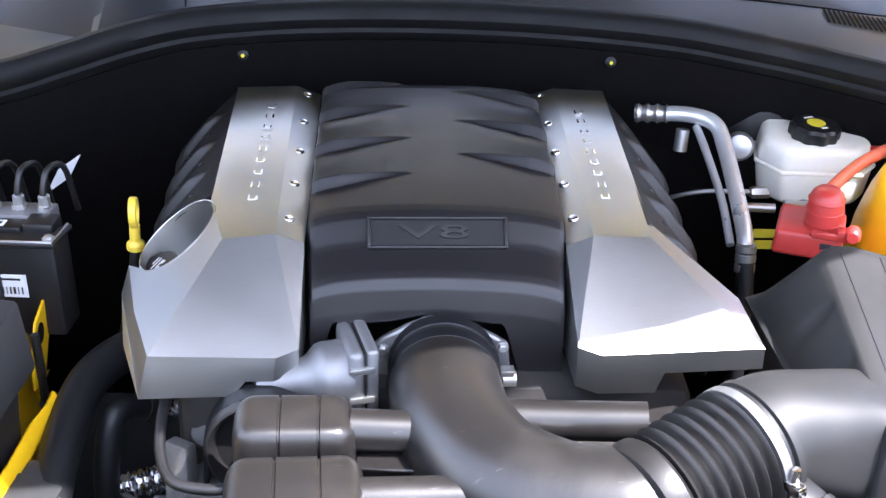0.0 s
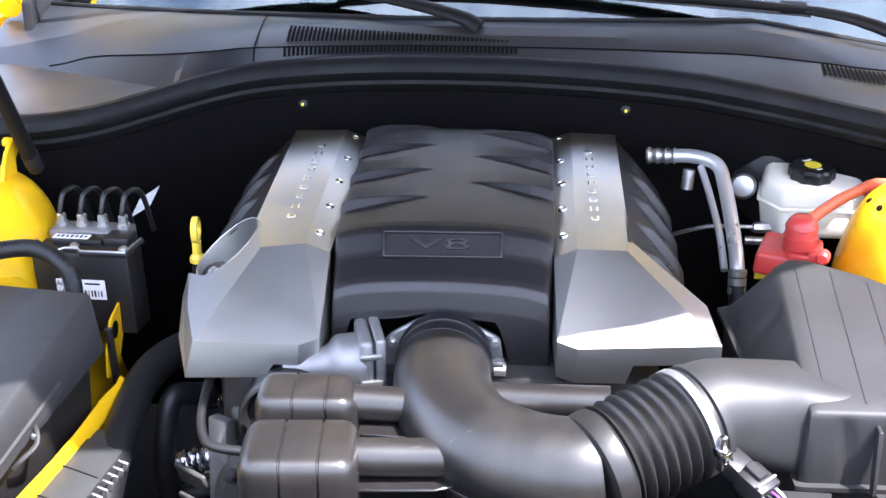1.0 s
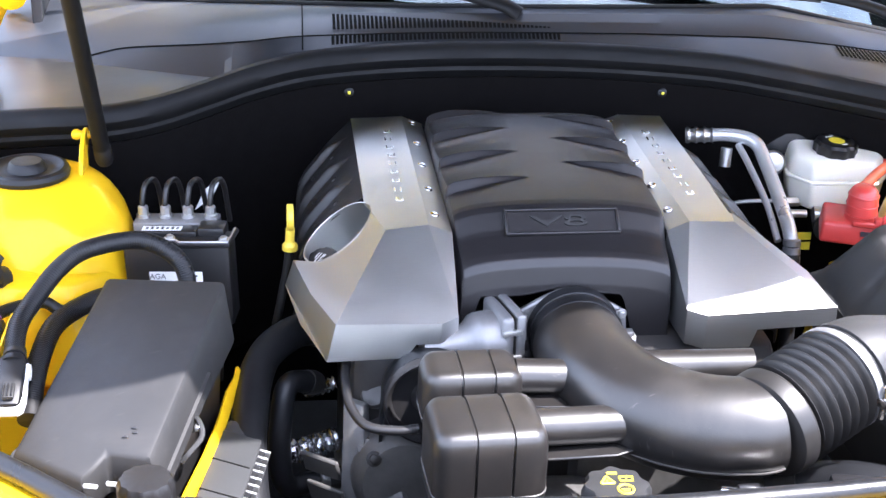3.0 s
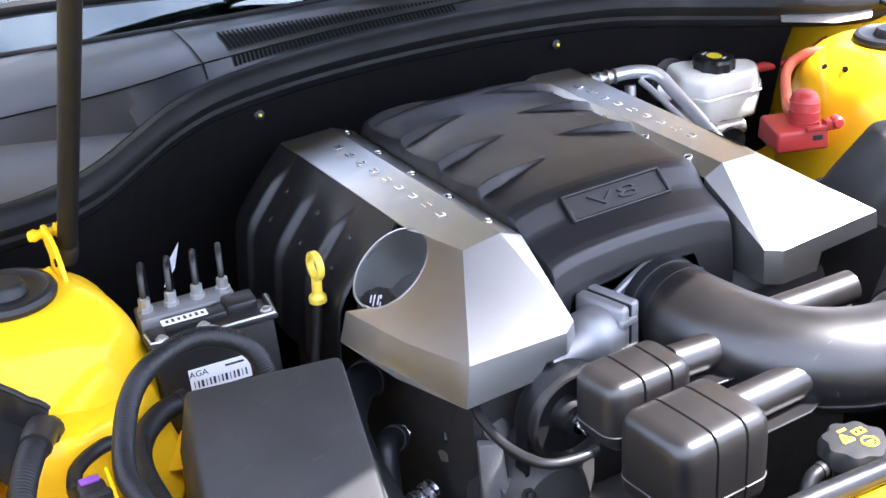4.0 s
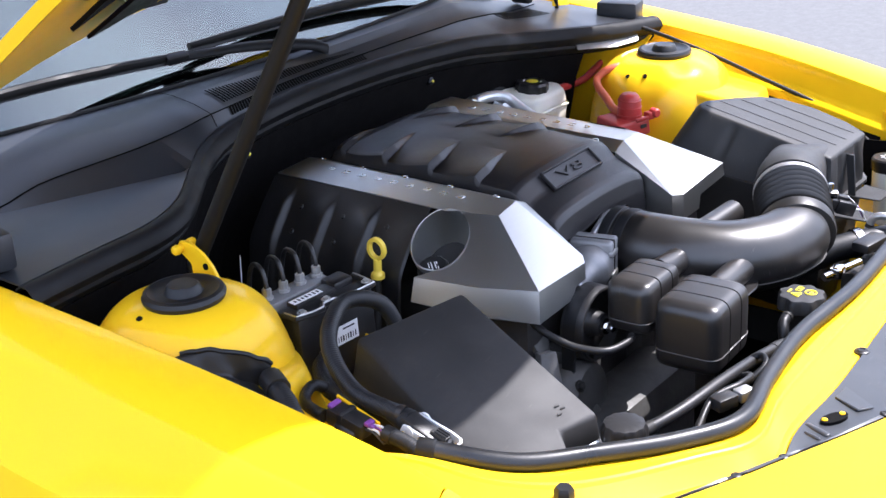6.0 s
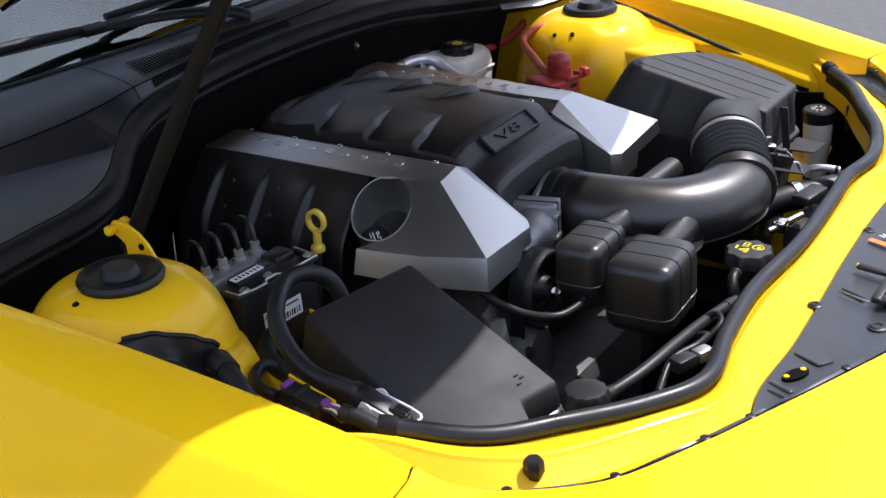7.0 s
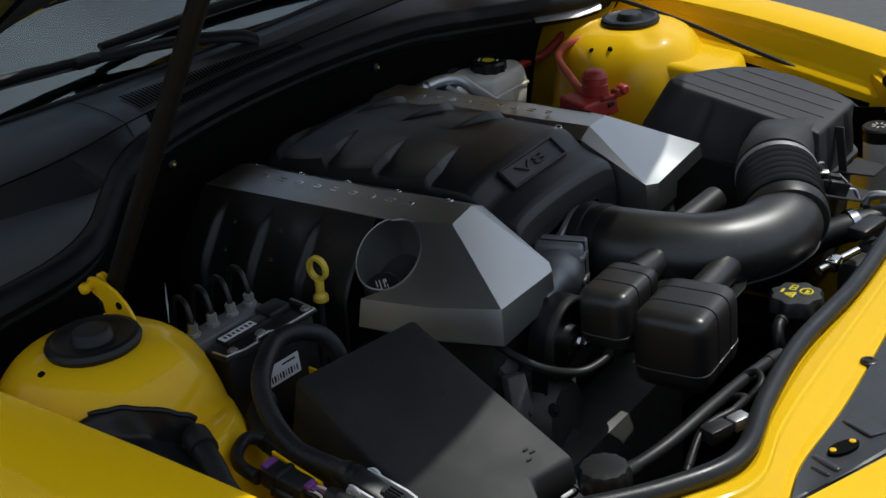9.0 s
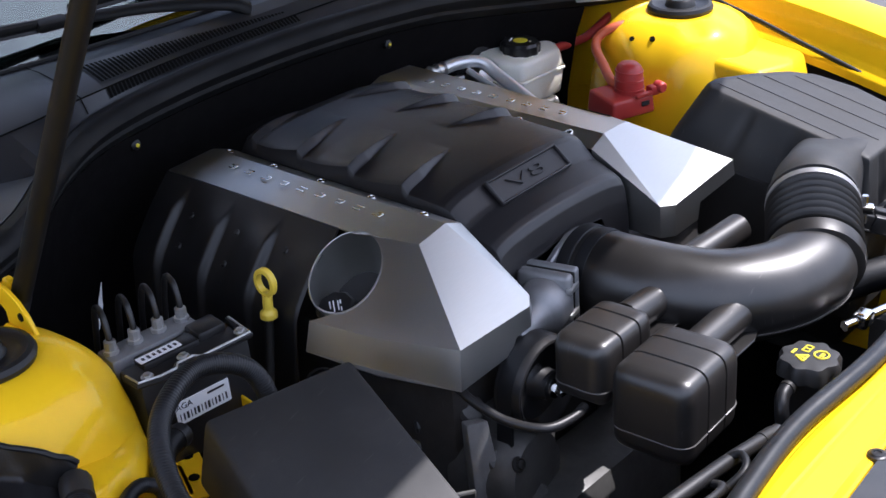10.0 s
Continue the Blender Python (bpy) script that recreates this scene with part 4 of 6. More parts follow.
for i in range(6 * 8 + 1):
    t = i / 48
    prof.append((0.0530 + 0.0045 * math.cos(t * 6 * 2 * math.pi), 0.016 + t * (L - 0.024)))
revolve(bm, prof, axis(BEL0, bd), 44)
part("bellows", bm, BELLOW, intake, "ribbed rubber bellows")
bm = B()
revolve(bm, [(0.053, -0.0048), (0.0574, -0.0044), (0.0577, 0), (0.0574, 0.0044), (0.053, 0.0048)], axis(BEL1, bd), 44)
clamp = part("hose_clamp", bm, ALU, intake, "bright steel hose clamp")
bm = B()
cp = BEL1 + bd.cross(V(0, 0, 1)).normalized() * 0.060
rbox(bm, (0, 0, 0), (0.010, 0.012, 0.022), 0.002, 2, m=frame3(cp, bd, V(0, 0, 1)))
tube(bm, [cp - V(0, 0, 0.018), cp + V(0, 0, 0.018)], 0.004, 8, 1)
part("clamp_screw", bm, CHROME, clamp)
# small clamp at the throttle
bm = B()
tube(bm, [V(0.062, 0.030, 0.800), V(0.075, 0.030, 0.800)], 0.008, 10, 1)
rbox(bm, (0.066, 0.030, 0.808), (0.014, 0.012, 0.008), 0.002)
part("clamp_screw", bm, ZINC, intake)

# second resonator tube behind the elbow
bm = B()
tube(bm, [V(0.030, -0.045, 0.806), V(0.10, -0.050, 0.808), V(0.185, -0.057, 0.812)], 0.0185, 20, 4)
part("resonator_tube", bm, DUCT, intake)

# resonator boxes: rounded body with recessed grooves, flange at the parting line
def resonator(c, size, rz, cuts, name, split):
    m = pose(*c, 0, 0, rz)
    lx, ly, lz = size
    bm = B()

    def ring(x, k):
        out = []
        for a in range(40):
            th = 2 * math.pi * a / 40
            cy, cz = math.cos(th), math.sin(th)
            p = 0.34 if cz > 0 else 0.30
            out.append(m @ V(x, (ly / 2 - k) * math.copysign(abs(cy) ** p, cy), (lz / 2 - k) * math.copysign(abs(cz) ** p, cz)))
        return out

    stations = [(-lx / 2, 0.030)]
    for a in range(7):
        th = radians(15 * a)
        stations.append((-lx / 2 + 0.018 * (1 - math.cos(th)), 0.018 * (1 - math.sin(th))))
    for f in cuts:
        x = lx * (f - 0.5)
        stations += [(x - 0.0016, 0), (x - 0.0009, 0.0020), (x + 0.0009, 0.0020), (x + 0.0016, 0)]
    for a in range(6, -1, -1):
        th = radians(15 * a)
        stations.append((lx / 2 - 0.018 * (1 - math.cos(th)), 0.018 * (1 - math.sin(th))))
    stations.append((lx / 2, 0.030))
    rings = [[bm.verts.new(p) for p in ring(x, k)] for x, k in stations]
    for a, b in zip(rings, rings[1:]):
        for k in range(40):
            bm.faces.new((a[k], a[(k + 1) % 40], b[(k + 1) % 40], b[k]))
    bm.faces.new(rings[0][::-1]), bm.faces.new(rings[-1])
    t = part(name, bm, DUCT, intake, "grooved resonator box", angle=50)
    side = []
    for x, k in stations:
        c = max(0.0, 1 - (abs(split) / (lz / 2 - k)) ** (2 / 0.30)) ** 0.5
        side.append((x, (ly / 2 - k) * c ** 0.30))
    loop = [m @ V(x, -y, split) for x, y in side] + [m @ V(x, y, split) for x, y in side[::-1]]
    part("parting_flange", tube(B(), loop + loop[:1], 0.0011, 6, 1, False), LIP, t, "worn moulding lip with its highlight put in the colour")
    return t


resonator((-0.123, -0.164, 0.7755), (0.116, 0.094, 0.100), 3.5, (0.36, 0.68), "resonator_box", -0.022)
resonator((-0.128, -0.078, 0.7985), (0.106, 0.066, 0.075), 2, (0.38, 0.70), "resonator_box", -0.018)
bm = B()
tube(bm, [V(-0.08, -0.075, 0.815), V(0.0, -0.075, 0.812)], 0.0185, 18, 2)
tube(bm, [V(-0.07, -0.155, 0.800), V(0.05, -0.150, 0.800)], 0.0195, 18, 2)
plate(bm, [V(-0.068, -0.182, 0.776), V(0.010, -0.180, 0.778), V(0.045, -0.168, 0.780), V(0.040, -0.150, 0.780), V(-0.068, -0.150, 0.776)], (0, 0, 0.003), 0.001)
plate(bm, [V(-0.074, -0.105, 0.792), V(0.010, -0.110, 0.792), V(0.020, -0.080, 0.792), V(-0.074, -0.080, 0.792)], (0, 0, 0.003), 0.001)
part("resonator_neck", bm, DUCT, intake)

# throttle body
thr = thing("throttle_body", (-0.05, 0.03, 0.75), "cast aluminium throttle body with its motor housing", "throttle body")
bm = B()
fl = [V(-0.062, 0.060, 0.790), V(-0.062, 0.060, 0.820), V(-0.054, 0.060, 0.829), V(-0.030, 0.060, 0.843), V(-0.010, 0.060, 0.8525), V(0.012, 0.060, 0.8525), V(0.030, 0.060, 0.846), V(0.056, 0.060, 0.832), V(0.068, 0.060, 0.824),
      V(0.072, 0.060, 0.79), V(0.06, 0.060, 0.75), V(-0.055, 0.060, 0.75)]
plate(bm, fl, (0, -0.009, 0), 0.002)
part("flange", bm, ALU, thr)
TM = axis(V(-0.064, 0.036, 0.805), V(-0.102, -0.026, -0.001))        # along the motor, away from the throttle
part("motor_housing", revolve(B(), [(0.029, 0.018), (0.0325, 0.021), (0.0325, 0.045), (0.0310, 0.050), (0.0250, 0.056), (0.0215, 0.060), (0.0190, 0.068), (0.0175, 0.082),
                                    (0.0150, 0.096), (0.0140, 0.108), (0.0125, 0.110), (0.003, 0.110)], TM, 36), ALU, thr)
TB = frame3(V(-0.064, 0.036, 0.805), V(-0.102, -0.026, -0.001), V(-0.026, 0.102, 0))
gear = part("gear_cover", rbox(B(), (0.0185, 0.002, 0.001), (0.015, 0.066, 0.078), 0.006, 3, m=TB), ALU, thr)
part("cover_seam", rbox(B(), (0.0105, 0.002, 0.001), (0.0016, 0.0655, 0.0775), 0.0006, 1, m=TB), DARK, gear)
part("gear_case", rbox(B(), (0.004, 0.002, 0.000), (0.012, 0.068, 0.080), 0.004, 3, m=TB), ALU, thr)
for y, z in ((-0.030, 0.012), (-0.030, -0.020), (0.006, 0.0415)):
    part("cover_clip", rbox(B(), (0.0150, y, z), (0.024, 0.007, 0.007), 0.0015, 2, m=TB), ZINC, gear)
for p, d in ((V(-0.052, 0.049, 0.820), (0, -1, 0)), (V(0.062, 0.049, 0.824), (0, -1, 0))):
    part("bolt", bolt(B(), p, d, 0.0042, 0.006), ZINC, thr)

# ---- air filter box ----
ab = thing("air_filter_box", (0.45, -0.02, 0.60), "dark grey plastic air filter box with a grooved lid", "air filter box")
LZ = lambda y: 0.905 + 0.222 * (y - 0.098)
LID = [V(x, y, LZ(y)) for x, y in ((0.371, 0.098), (0.385, 0.110), (0.405, 0.109), (0.463, 0.083), (0.508, 0.056), (0.533, 0.026), (0.545, -0.030), (0.537, -0.095), (0.520, -0.132), (0.371, -0.133))]
LOW = [V(0.322, 0.138, 0.828), V(0.345, 0.150, 0.828), V(0.410, 0.145, 0.826), V(0.485, 0.112, 0.822), V(0.535, 0.074, 0.816), V(0.558, 0.036, 0.808), V(0.566, -0.035, 0.795), V(0.550, -0.108, 0.782), V(0.526, -0.133, 0.772), V(0.368, -0.134, 0.772)]


def outline(pts, n):
    """Evenly spread points along a closed line."""
    return resample(list(pts) + [pts[0]], n + 1)[:-1]


bm = B()
N_LID = 110
a, b = outline(LOW, N_LID), outline(LID, N_LID)
mid = sum(LID, Vector()) / len(LID)
rings = []
for f, dz, k in ((0.0, -0.16, 0.90), (0.0, -0.006, 0.985), (0.0, -0.005, 1.03), (0.0, 0.0, 1.03), (0.0, 0.001, 0.985), (0.25, 0, 1), (0.55, 0, 1), (0.80, 0, 1), (0.92, 0, 1), (0.98, -0.001, 0.995), (1.0, -0.0005, 0.985), (1.0, 0, 0.965), (1.0, 0, 0.80), (1.0, 0, 0.4)):
    ring = []
    for i, (p, q) in enumerate(zip(a, b)):
        m = p.lerp(q, f)
        m = V(mid.x + (m.x - mid.x) * k, mid.y + (m.y - mid.y) * k, m.z + dz)
        if f == 1.0:
            m.z = LZ(m.y) + dz * 2
        if 0 < f < 0.95:
            # shallow rounded flutes down the walls
            w = max(0.0, math.cos(i * 2 * math.pi / 10)) ** 8
            m += (mid - m).to_2d().to_3d().normalized() * 0.0045 * w * min(1.0, (0.97 - f) * 6)
        ring.append(bm.verts.new(m))
    rings.append(ring)
for p, q in zip(rings, rings[1:]):
    for i in range(N_LID):
        bm.faces.new((p[i], p[(i + 1) % N_LID], q[(i + 1) % N_LID], q[i]))
bm.faces.new(rings[0][::-1]), bm.faces.new(rings[-1])
lid = part("lid", bm, GREYP, ab, angle=50)
bm = B()
lc = sum(LOW, Vector()) / len(LOW)
hexa(bm, [lc + (p - lc) * 0.80 + V(0, 0, -0.22) for p in LOW], [lc + (p - lc) * 0.93 + V(0, 0, -0.012) for p in LOW], 0.006, 2)
part("tray", bm, BLACK, ab)
# fine grooves along the lid's top
for x, y0, y1 in ((0.391, 0.098, -0.115), (0.428, 0.090, -0.118), (0.465, 0.070, -0.119), (0.501, 0.042, -0.118)):
    p, q = V(x, y0, LZ(y0)), V(x, y1, LZ(y1))
    part("lid_groove", rbox(B(), (0, 0, 0.0004), ((q - p).length, 0.0016, 0.0008), 0, 1, m=frame3(p.lerp(q, .5), p - q, V(-1, 0, 0))), INK, lid)
# fin and tabs at the front
part("lid_fin", hexa(B(), [V(0.436, -0.152, 0.772), V(0.440, -0.152, 0.772), V(0.440, -0.140, 0.772), V(0.436, -0.140, 0.772)], [V(0.436, -0.146, 0.842), V(0.440, -0.146, 0.842), V(0.440, -0.132, 0.842), V(0.436, -0.132, 0.842)], 0.0008, 1), GREYP, lid)
for x0, x1, y1 in ((0.345, 0.400, -0.206), (0.442, 0.505, -0.190)):
    part("edge_tab", plate(B(), [V(x0, -0.140, 0.766), V(x0 + 0.004, y1, 0.766), V(x1 - 0.012, y1 - 0.004, 0.766), V(x1, -0.142, 0.766)], (0, 0, 0.003), 0.001), GREYP, lid, "flat tab at the foot of the lid")
# inlet: round at the bellows, swelling into the lid
bm = B()
line = curve([BEL1 + bd * 0.004, BEL1 + bd * 0.030, V(0.322, -0.092, 0.827), V(0.365, -0.080, 0.817), V(0.415, -0.078, 0.810)], 8)
rings = []
for i, p in enumerate(line):
    t = i / (len(line) - 1)
    d = (line[min(i + 1, len(line) - 1)] - line[max(i - 1, 0)]).normalized()
    side = d.cross(V(0, 0, 1)).normalized()
    up = side.cross(d)
    k = sstep(0.1, 0.9, t)
    e = 1 - 0.50 * k
    ring = []
    for j in range(64):
        th = 2 * math.pi * j / 64
        c, h = math.cos(th), math.sin(th)
        ring.append(bm.verts.new(p + side * ((0.052 - 0.005 * k) * math.copysign(abs(c) ** e, c)) + up * ((0.052 - 0.001 * k) * math.copysign(abs(h) ** e, h))))
    rings.append(ring)
for p, q in zip(rings, rings[1:]):
    for k in range(64):
        bm.faces.new((p[k], p[(k + 1) % 64], q[(k + 1) % 64], q[k]))
bm.faces.new(rings[0][::-1]), bm.faces.new(rings[-1])
part("inlet_tube", bm, GREYP, ab, "inlet tube of the filter box", angle=60)
bm = B()
revolve(bm, [(0.0525, -0.004), (0.0560, -0.003), (0.0560, 0.003), (0.0525, 0.004)], axis(BEL1 + bd * 0.016, bd), 44)
part("tube_bead", bm, GREYP, ab)

# ---- fuse box ----
fuse = thing("fuse_box", (-0.47, -0.06, 0.66), "black plastic fuse box with a plain lid", "fuse box")
FT, FL, FA = V(-0.385, 0.035, 0.879), V(-0.520, 0.096, 0.857), V(-0.447, -0.201, 0.806)
FF = V(-0.586, -0.143, 0.779)
N1, N2 = V(-0.490, -0.178, 0.799), V(-0.512, -0.205, 0.786)
bm = B()
low = [V(0.010, 0, -0.075), V(-0.012, 0.008, -0.070), V(-0.012, -0.004, -0.05), V(0, -0.004, -0.05), V(0, 0, -0.05), V(0.008, -0.002, -0.052)]
top = [FT, FL, FF, N2, N1, FA]
hexa(bm, [a + b for a, b in zip(top, low)], top, 0.006, 2)
flid = part("lid", bm, LIDM, fuse)
bm = B()
fc = sum((a + b for a, b in zip(top, low)), Vector()) / len(top)
inset = [fc + (a + b - fc) * 0.92 + V(-0.006, 0, 0) for a, b in zip(top, low)]
hexa(bm, [p + V(-0.010, 0, -0.17) for p in inset], [p + V(0, 0, 0.004) for p in inset], 0.004, 1)
part("base", bm, BLACK, fuse)
rim0, rim1 = V(-0.399, -0.050, 0.812), V(-0.441, -0.210, 0.766)
part("lid_rim", sheet(B(), [[rim0.lerp(rim1, f) + V(-0.010, 0, 0.003), rim0.lerp(rim1, f) + V(0.001, 0, 0), rim0.lerp(rim1, f) + V(0.002, 0, -0.012)] for f in np.linspace(0, 1, 8)], 0.002), LIDM, flid, "outer rim below the lid")
lid_clip = part("lid_clip", tube(B(), [V(-0.416, -0.100, 0.772), V(-0.410, -0.106, 0.790), V(-0.404, -0.122, 0.780), V(-0.416, -0.138, 0.770), V(-0.424, -0.142, 0.762)], 0.0030, 8, 4), GREYP, fuse, "bent lid clip")
part("clip_end", rbox(B(), (-0.409, -0.112, 0.784), (0.006, 0.010, 0.006), 0.001, 1), ZINC, lid_clip)
FM = frame3(FA, FL - FT, FT - FA)
bm = B()
for i, (dx, dy) in enumerate(((0.030, 0.028), (0.038, 0.022), (0.034, 0.034))):
    rbox(bm, (dx, dy, 0.0008 if FM.to_3x3().col[2].z > 0 else -0.0008), (0.006, 0.0025, 0.0012), 0.0004, 1, m=FM)
part("lid_mark", bm, BLACK, flid)
part("corner_lip", tube(B(), [FF + V(0.006, 0.020, -0.004), FF + V(-0.002, 0.001, -0.006), FF + V(0.008, -0.010, -0.008), FF + V(0.028, -0.020, -0.008)], 0.0022, 8, 3), LIDM, flid, "thin lip at the lid's corner")
for x, y, z, w in ((-0.503, -0.208, 0.780, 0.014), (-0.478, -0.212, 0.784, 0.020), (-0.490, -0.224, 0.772, 0.026)):
    part("fuse_clip", rbox(B(), (x, y, z), (w, 0.004, 0.004), 0.001, 1, (0, 0, -12)), WHITE, fuse, "pale clip in the recess")

# ---- loose things of the bay ----
# dipstick
dip = thing("dipstick", (-0.318, 0.235, 0.80), "yellow plastic dipstick loop", "dipstick")
bm = B()
rows = []
for d in range(0, 361, 12):
    a = radians(d)
    o, q = 0.0152, 0.0105
    rows.append([V(-0.3155 - 0.05 * r * math.cos(a) - n, 0.235 + r * math.cos(a) - n * 0.05, 0.869 + 1.12 * r * math.sin(a)) for r, n in ((q, -0.004), (o - 0.001, -0.004), (o, -0.003), (o, 0.003), (o - 0.001, 0.004), (q, 0.004), (q, -0.004))])
sheet(bm, rows)
tube(bm, [V(-0.3155, 0.235, 0.854), V(-0.316, 0.2355, 0.840), V(-0.316, 0.236, 0.826)], lambda t: 0.0058 + 0.0042 * sstep(0.62, 0.80, t), 14, 8)
part("handle", bm, DIPY, dip)
bm = B()
tube(bm, [V(-0.317, 0.236, 0.826), V(-0.322, 0.235, 0.79), V(-0.34, 0.23, 0.70)], 0.0055, 10, 5)
part("guide_tube", bm, DARK, dip)

# hood strut
st = thing("gas_strut", (-0.552, 0.33, 0.92), "black gas strut holding the hood open", "gas strut")
bm = B()
tube(bm, [V(-0.550, 0.335, 0.915), V(-0.552, 0.100, 1.283)], 0.0105, 16, 1)
part("cylinder", bm, WIPER, st)
part("end_socket", revolve(B(), [(0.007, -0.012), (0.010, -0.008), (0.0115, 0.0), (0.0115, 0.022), (0.0085, 0.026)], axis(V(-0.550, 0.338, 0.911), V(-0.002, -0.235, 0.368)), 16), BLACK, st, "black ball socket")
bm = B()
tube(bm, [V(-0.552, 0.102, 1.280), V(-0.552, 0.058, 1.349)], 0.005, 12, 1)
part("rod", bm, CHROME, st)

# lifting lug on the tower
bm = B()
lugp = [V(-0.572, y, z) for y, z in ((0.322, 0.892), (0.320, 0.912), (0.321, 0.924), (0.330, 0.930), (0.340, 0.936), (0.343, 0.944), (0.338, 0.951), (0.328, 0.953), (0.312, 0.950), (0.296, 0.942), (0.282, 0.929), (0.272, 0.913), (0.267, 0.898), (0.267, 0.885))]
plate(bm, lugp, (0.005, 0.001, 0), 0.001)
rbox(bm, (-0.588, 0.294, 0.905), (0.034, 0.052, 0.006), 0.002, 1, (0, -20, 0))
lug = part("strut_bracket", bm, YELLOW_IN, tower_l, "yellow bracket with a round hole")
part("ball_stud", revolve(B(), [(0.003, -0.017), (0.006, -0.015), (0.007, -0.010), (0.005, -0.006), (0.005, 0.010), (0.008, 0.012), (0.008, 0.018), (0.003, 0.020)], axis(V(-0.570, 0.334, 0.943), V(1, 0, 0)), 14), YELLOW_IN, lug)
bm = B()
revolve(bm, [(0.0045, -0.001), (0.0045, 0.0012), (0.002, 0.0012)], axis(V(-0.572, 0.293, 0.926), V(-1, 0, 0)), 14)
part("bracket_hole", bm, SLOT, lug)

# brake hydraulic unit
abs_u = thing("brake_hydraulic_unit", (-0.45, 0.25, 0.72), "aluminium brake hydraulic block with a black control module", "hydraulic unit")
bm = B()
AM = frame3(V(-0.455, 0.262, 0.85), V(0.095, -0.012, 0.004), V(0.012, 0.095, 0))
rbox(bm, (0, 0, -0.025), (0.104, 0.034, 0.068), 0.003, 2, m=AM)
part("valve_block", bm, ALU, abs_u)
bm = B()
rbox(bm, (0.012, -0.048, -0.051), (0.128, 0.046, 0.109), 0.005, 2, m=AM)
rbox(bm, (0.050, -0.030, 0.004), (0.034, 0.030, 0.018), 0.004, 2, m=AM)
rbox(bm, (0.000, -0.036, 0.005), (0.066, 0.024, 0.010), 0.003, 2, m=AM)
mod = part("control_module", bm, BLACK, abs_u)
lip = [(-0.054, -0.046), (-0.052, -0.068), (-0.030, -0.0735), (-0.012, -0.0735), (-0.006, -0.066), (0.012, -0.066), (0.018, -0.0735), (0.076, -0.0735), (0.078, -0.030)]
part("module_lip", tube(B(), [AM @ V(x, y, 0.0045) for x, y in lip], 0.0042, 8, 1), BLACK, mod, "raised lip of the module")
part("module_edge", tube(B(), [AM @ V(x, y - 0.0015, 0.0082) for x, y in lip], 0.0014, 6, 1), ZINC, mod, "pale edge of the module")
for x, y in ((-0.040, -0.066), (0.004, -0.062), (0.070, -0.066)):
    part("module_screw", bolt(B(), AM @ V(x, y, 0.008), AM.to_3x3() @ V(0, 0, 1), 0.0045, 0.004), ZINC, mod)
sticker = part("sticker", rbox(B(), (-0.010, -0.038, 0.0104), (0.048, 0.013, 0.0005), 0, 1, m=AM), WHITE, mod, "narrow white sticker")
for k in range(7):
    part("sticker_print", rbox(B(), (-0.028 + 0.0062 * k, -0.038, 0.0108), (0.0030, 0.005 + 0.002 * (k % 2), 0.0004), 0, 1, m=AM), INK, sticker)
bm = B()
rbox(bm, (0.010, -0.0725, -0.045), (0.064, 0.0012, 0.026), 0, 1, m=AM)
lab = part("label", bm, WHITE, mod, "white barcode label")
bm = B()
for k in range(14):
    rbox(bm, (-0.018 + 0.0042 * k, -0.0734, -0.050), (0.0008 + 0.0008 * (k * 7 % 3), 0.0006, 0.008), 0, 1, m=AM)
rbox(bm, (0.026, -0.0734, -0.037), (0.020, 0.0006, 0.0022), 0, 1, m=AM)
part("label_bars", bm, INK, lab)
part("label_letters", text_mesh(B(), "AGA", 0.0095, AM @ Matrix.Translation((-0.012, -0.0732, -0.038)) @ pose(0, 0, 0, 90, 0, 0), 0.0003), INK, lab, "printed letters AGA")
for k in range(4):
    bm = B()
    x = -0.042 + 0.028 * k
    b0 = AM @ V(x, 0.002, 0.009)
    tube(bm, [b0, b0 + V(0, 0, 0.022), b0 + V(0.004, 0.012, 0.040), b0 + V(0.014, 0.040, 0.030), b0 + V(0.02, 0.06, -0.03)], 0.0034, 10, 5)
    pipe = part("brake_pipe", bm, BLACK, abs_u, "bent black brake pipe")
    part("pipe_nut", revolve(B(), [(0.0085, 0), (0.0085, 0.004), (0.0065, 0.0045), (0.0065, 0.014), (0.004, 0.016)], axis(b0, (0, 0, 1)), 8), ZINC, pipe)
bm = B()
plate(bm, [V(-0.442, 0.377, 0.822), V(-0.420, 0.399, 0.832), V(-0.408, 0.411, 0.856), V(-0.430, 0.389, 0.846)], (0.0005, -0.0005, 0.0003))
part("pipe_tag", bm, WHITE, abs_u, "white paper tag")

# corrugated hoses and connectors beside the fuse box
def corrugated(name, pts, r, label, ribs=80):
    t = thing(name, min(pts, key=lambda p: p.z), label, "cable conduit", "cable conduits")
    bm = B()
    tube(bm, pts, lambda t: r * (1 + 0.020 * math.sin(t * ribs * 3.4 * math.pi)), 14, max(8, ribs * 8 // max(1, len(pts) - 1)))
    part("sleeve", bm, RUBBER, t, angle=80)
    line = curve(pts, 8)
    for a, b in ((0, 3), (len(line) - 4, len(line) - 1)):
        part("tape_wrap", tube(B(), line[a:b + 1], r * 1.12, 14, 2), BLACK, t, "black tape wrap")
    return t


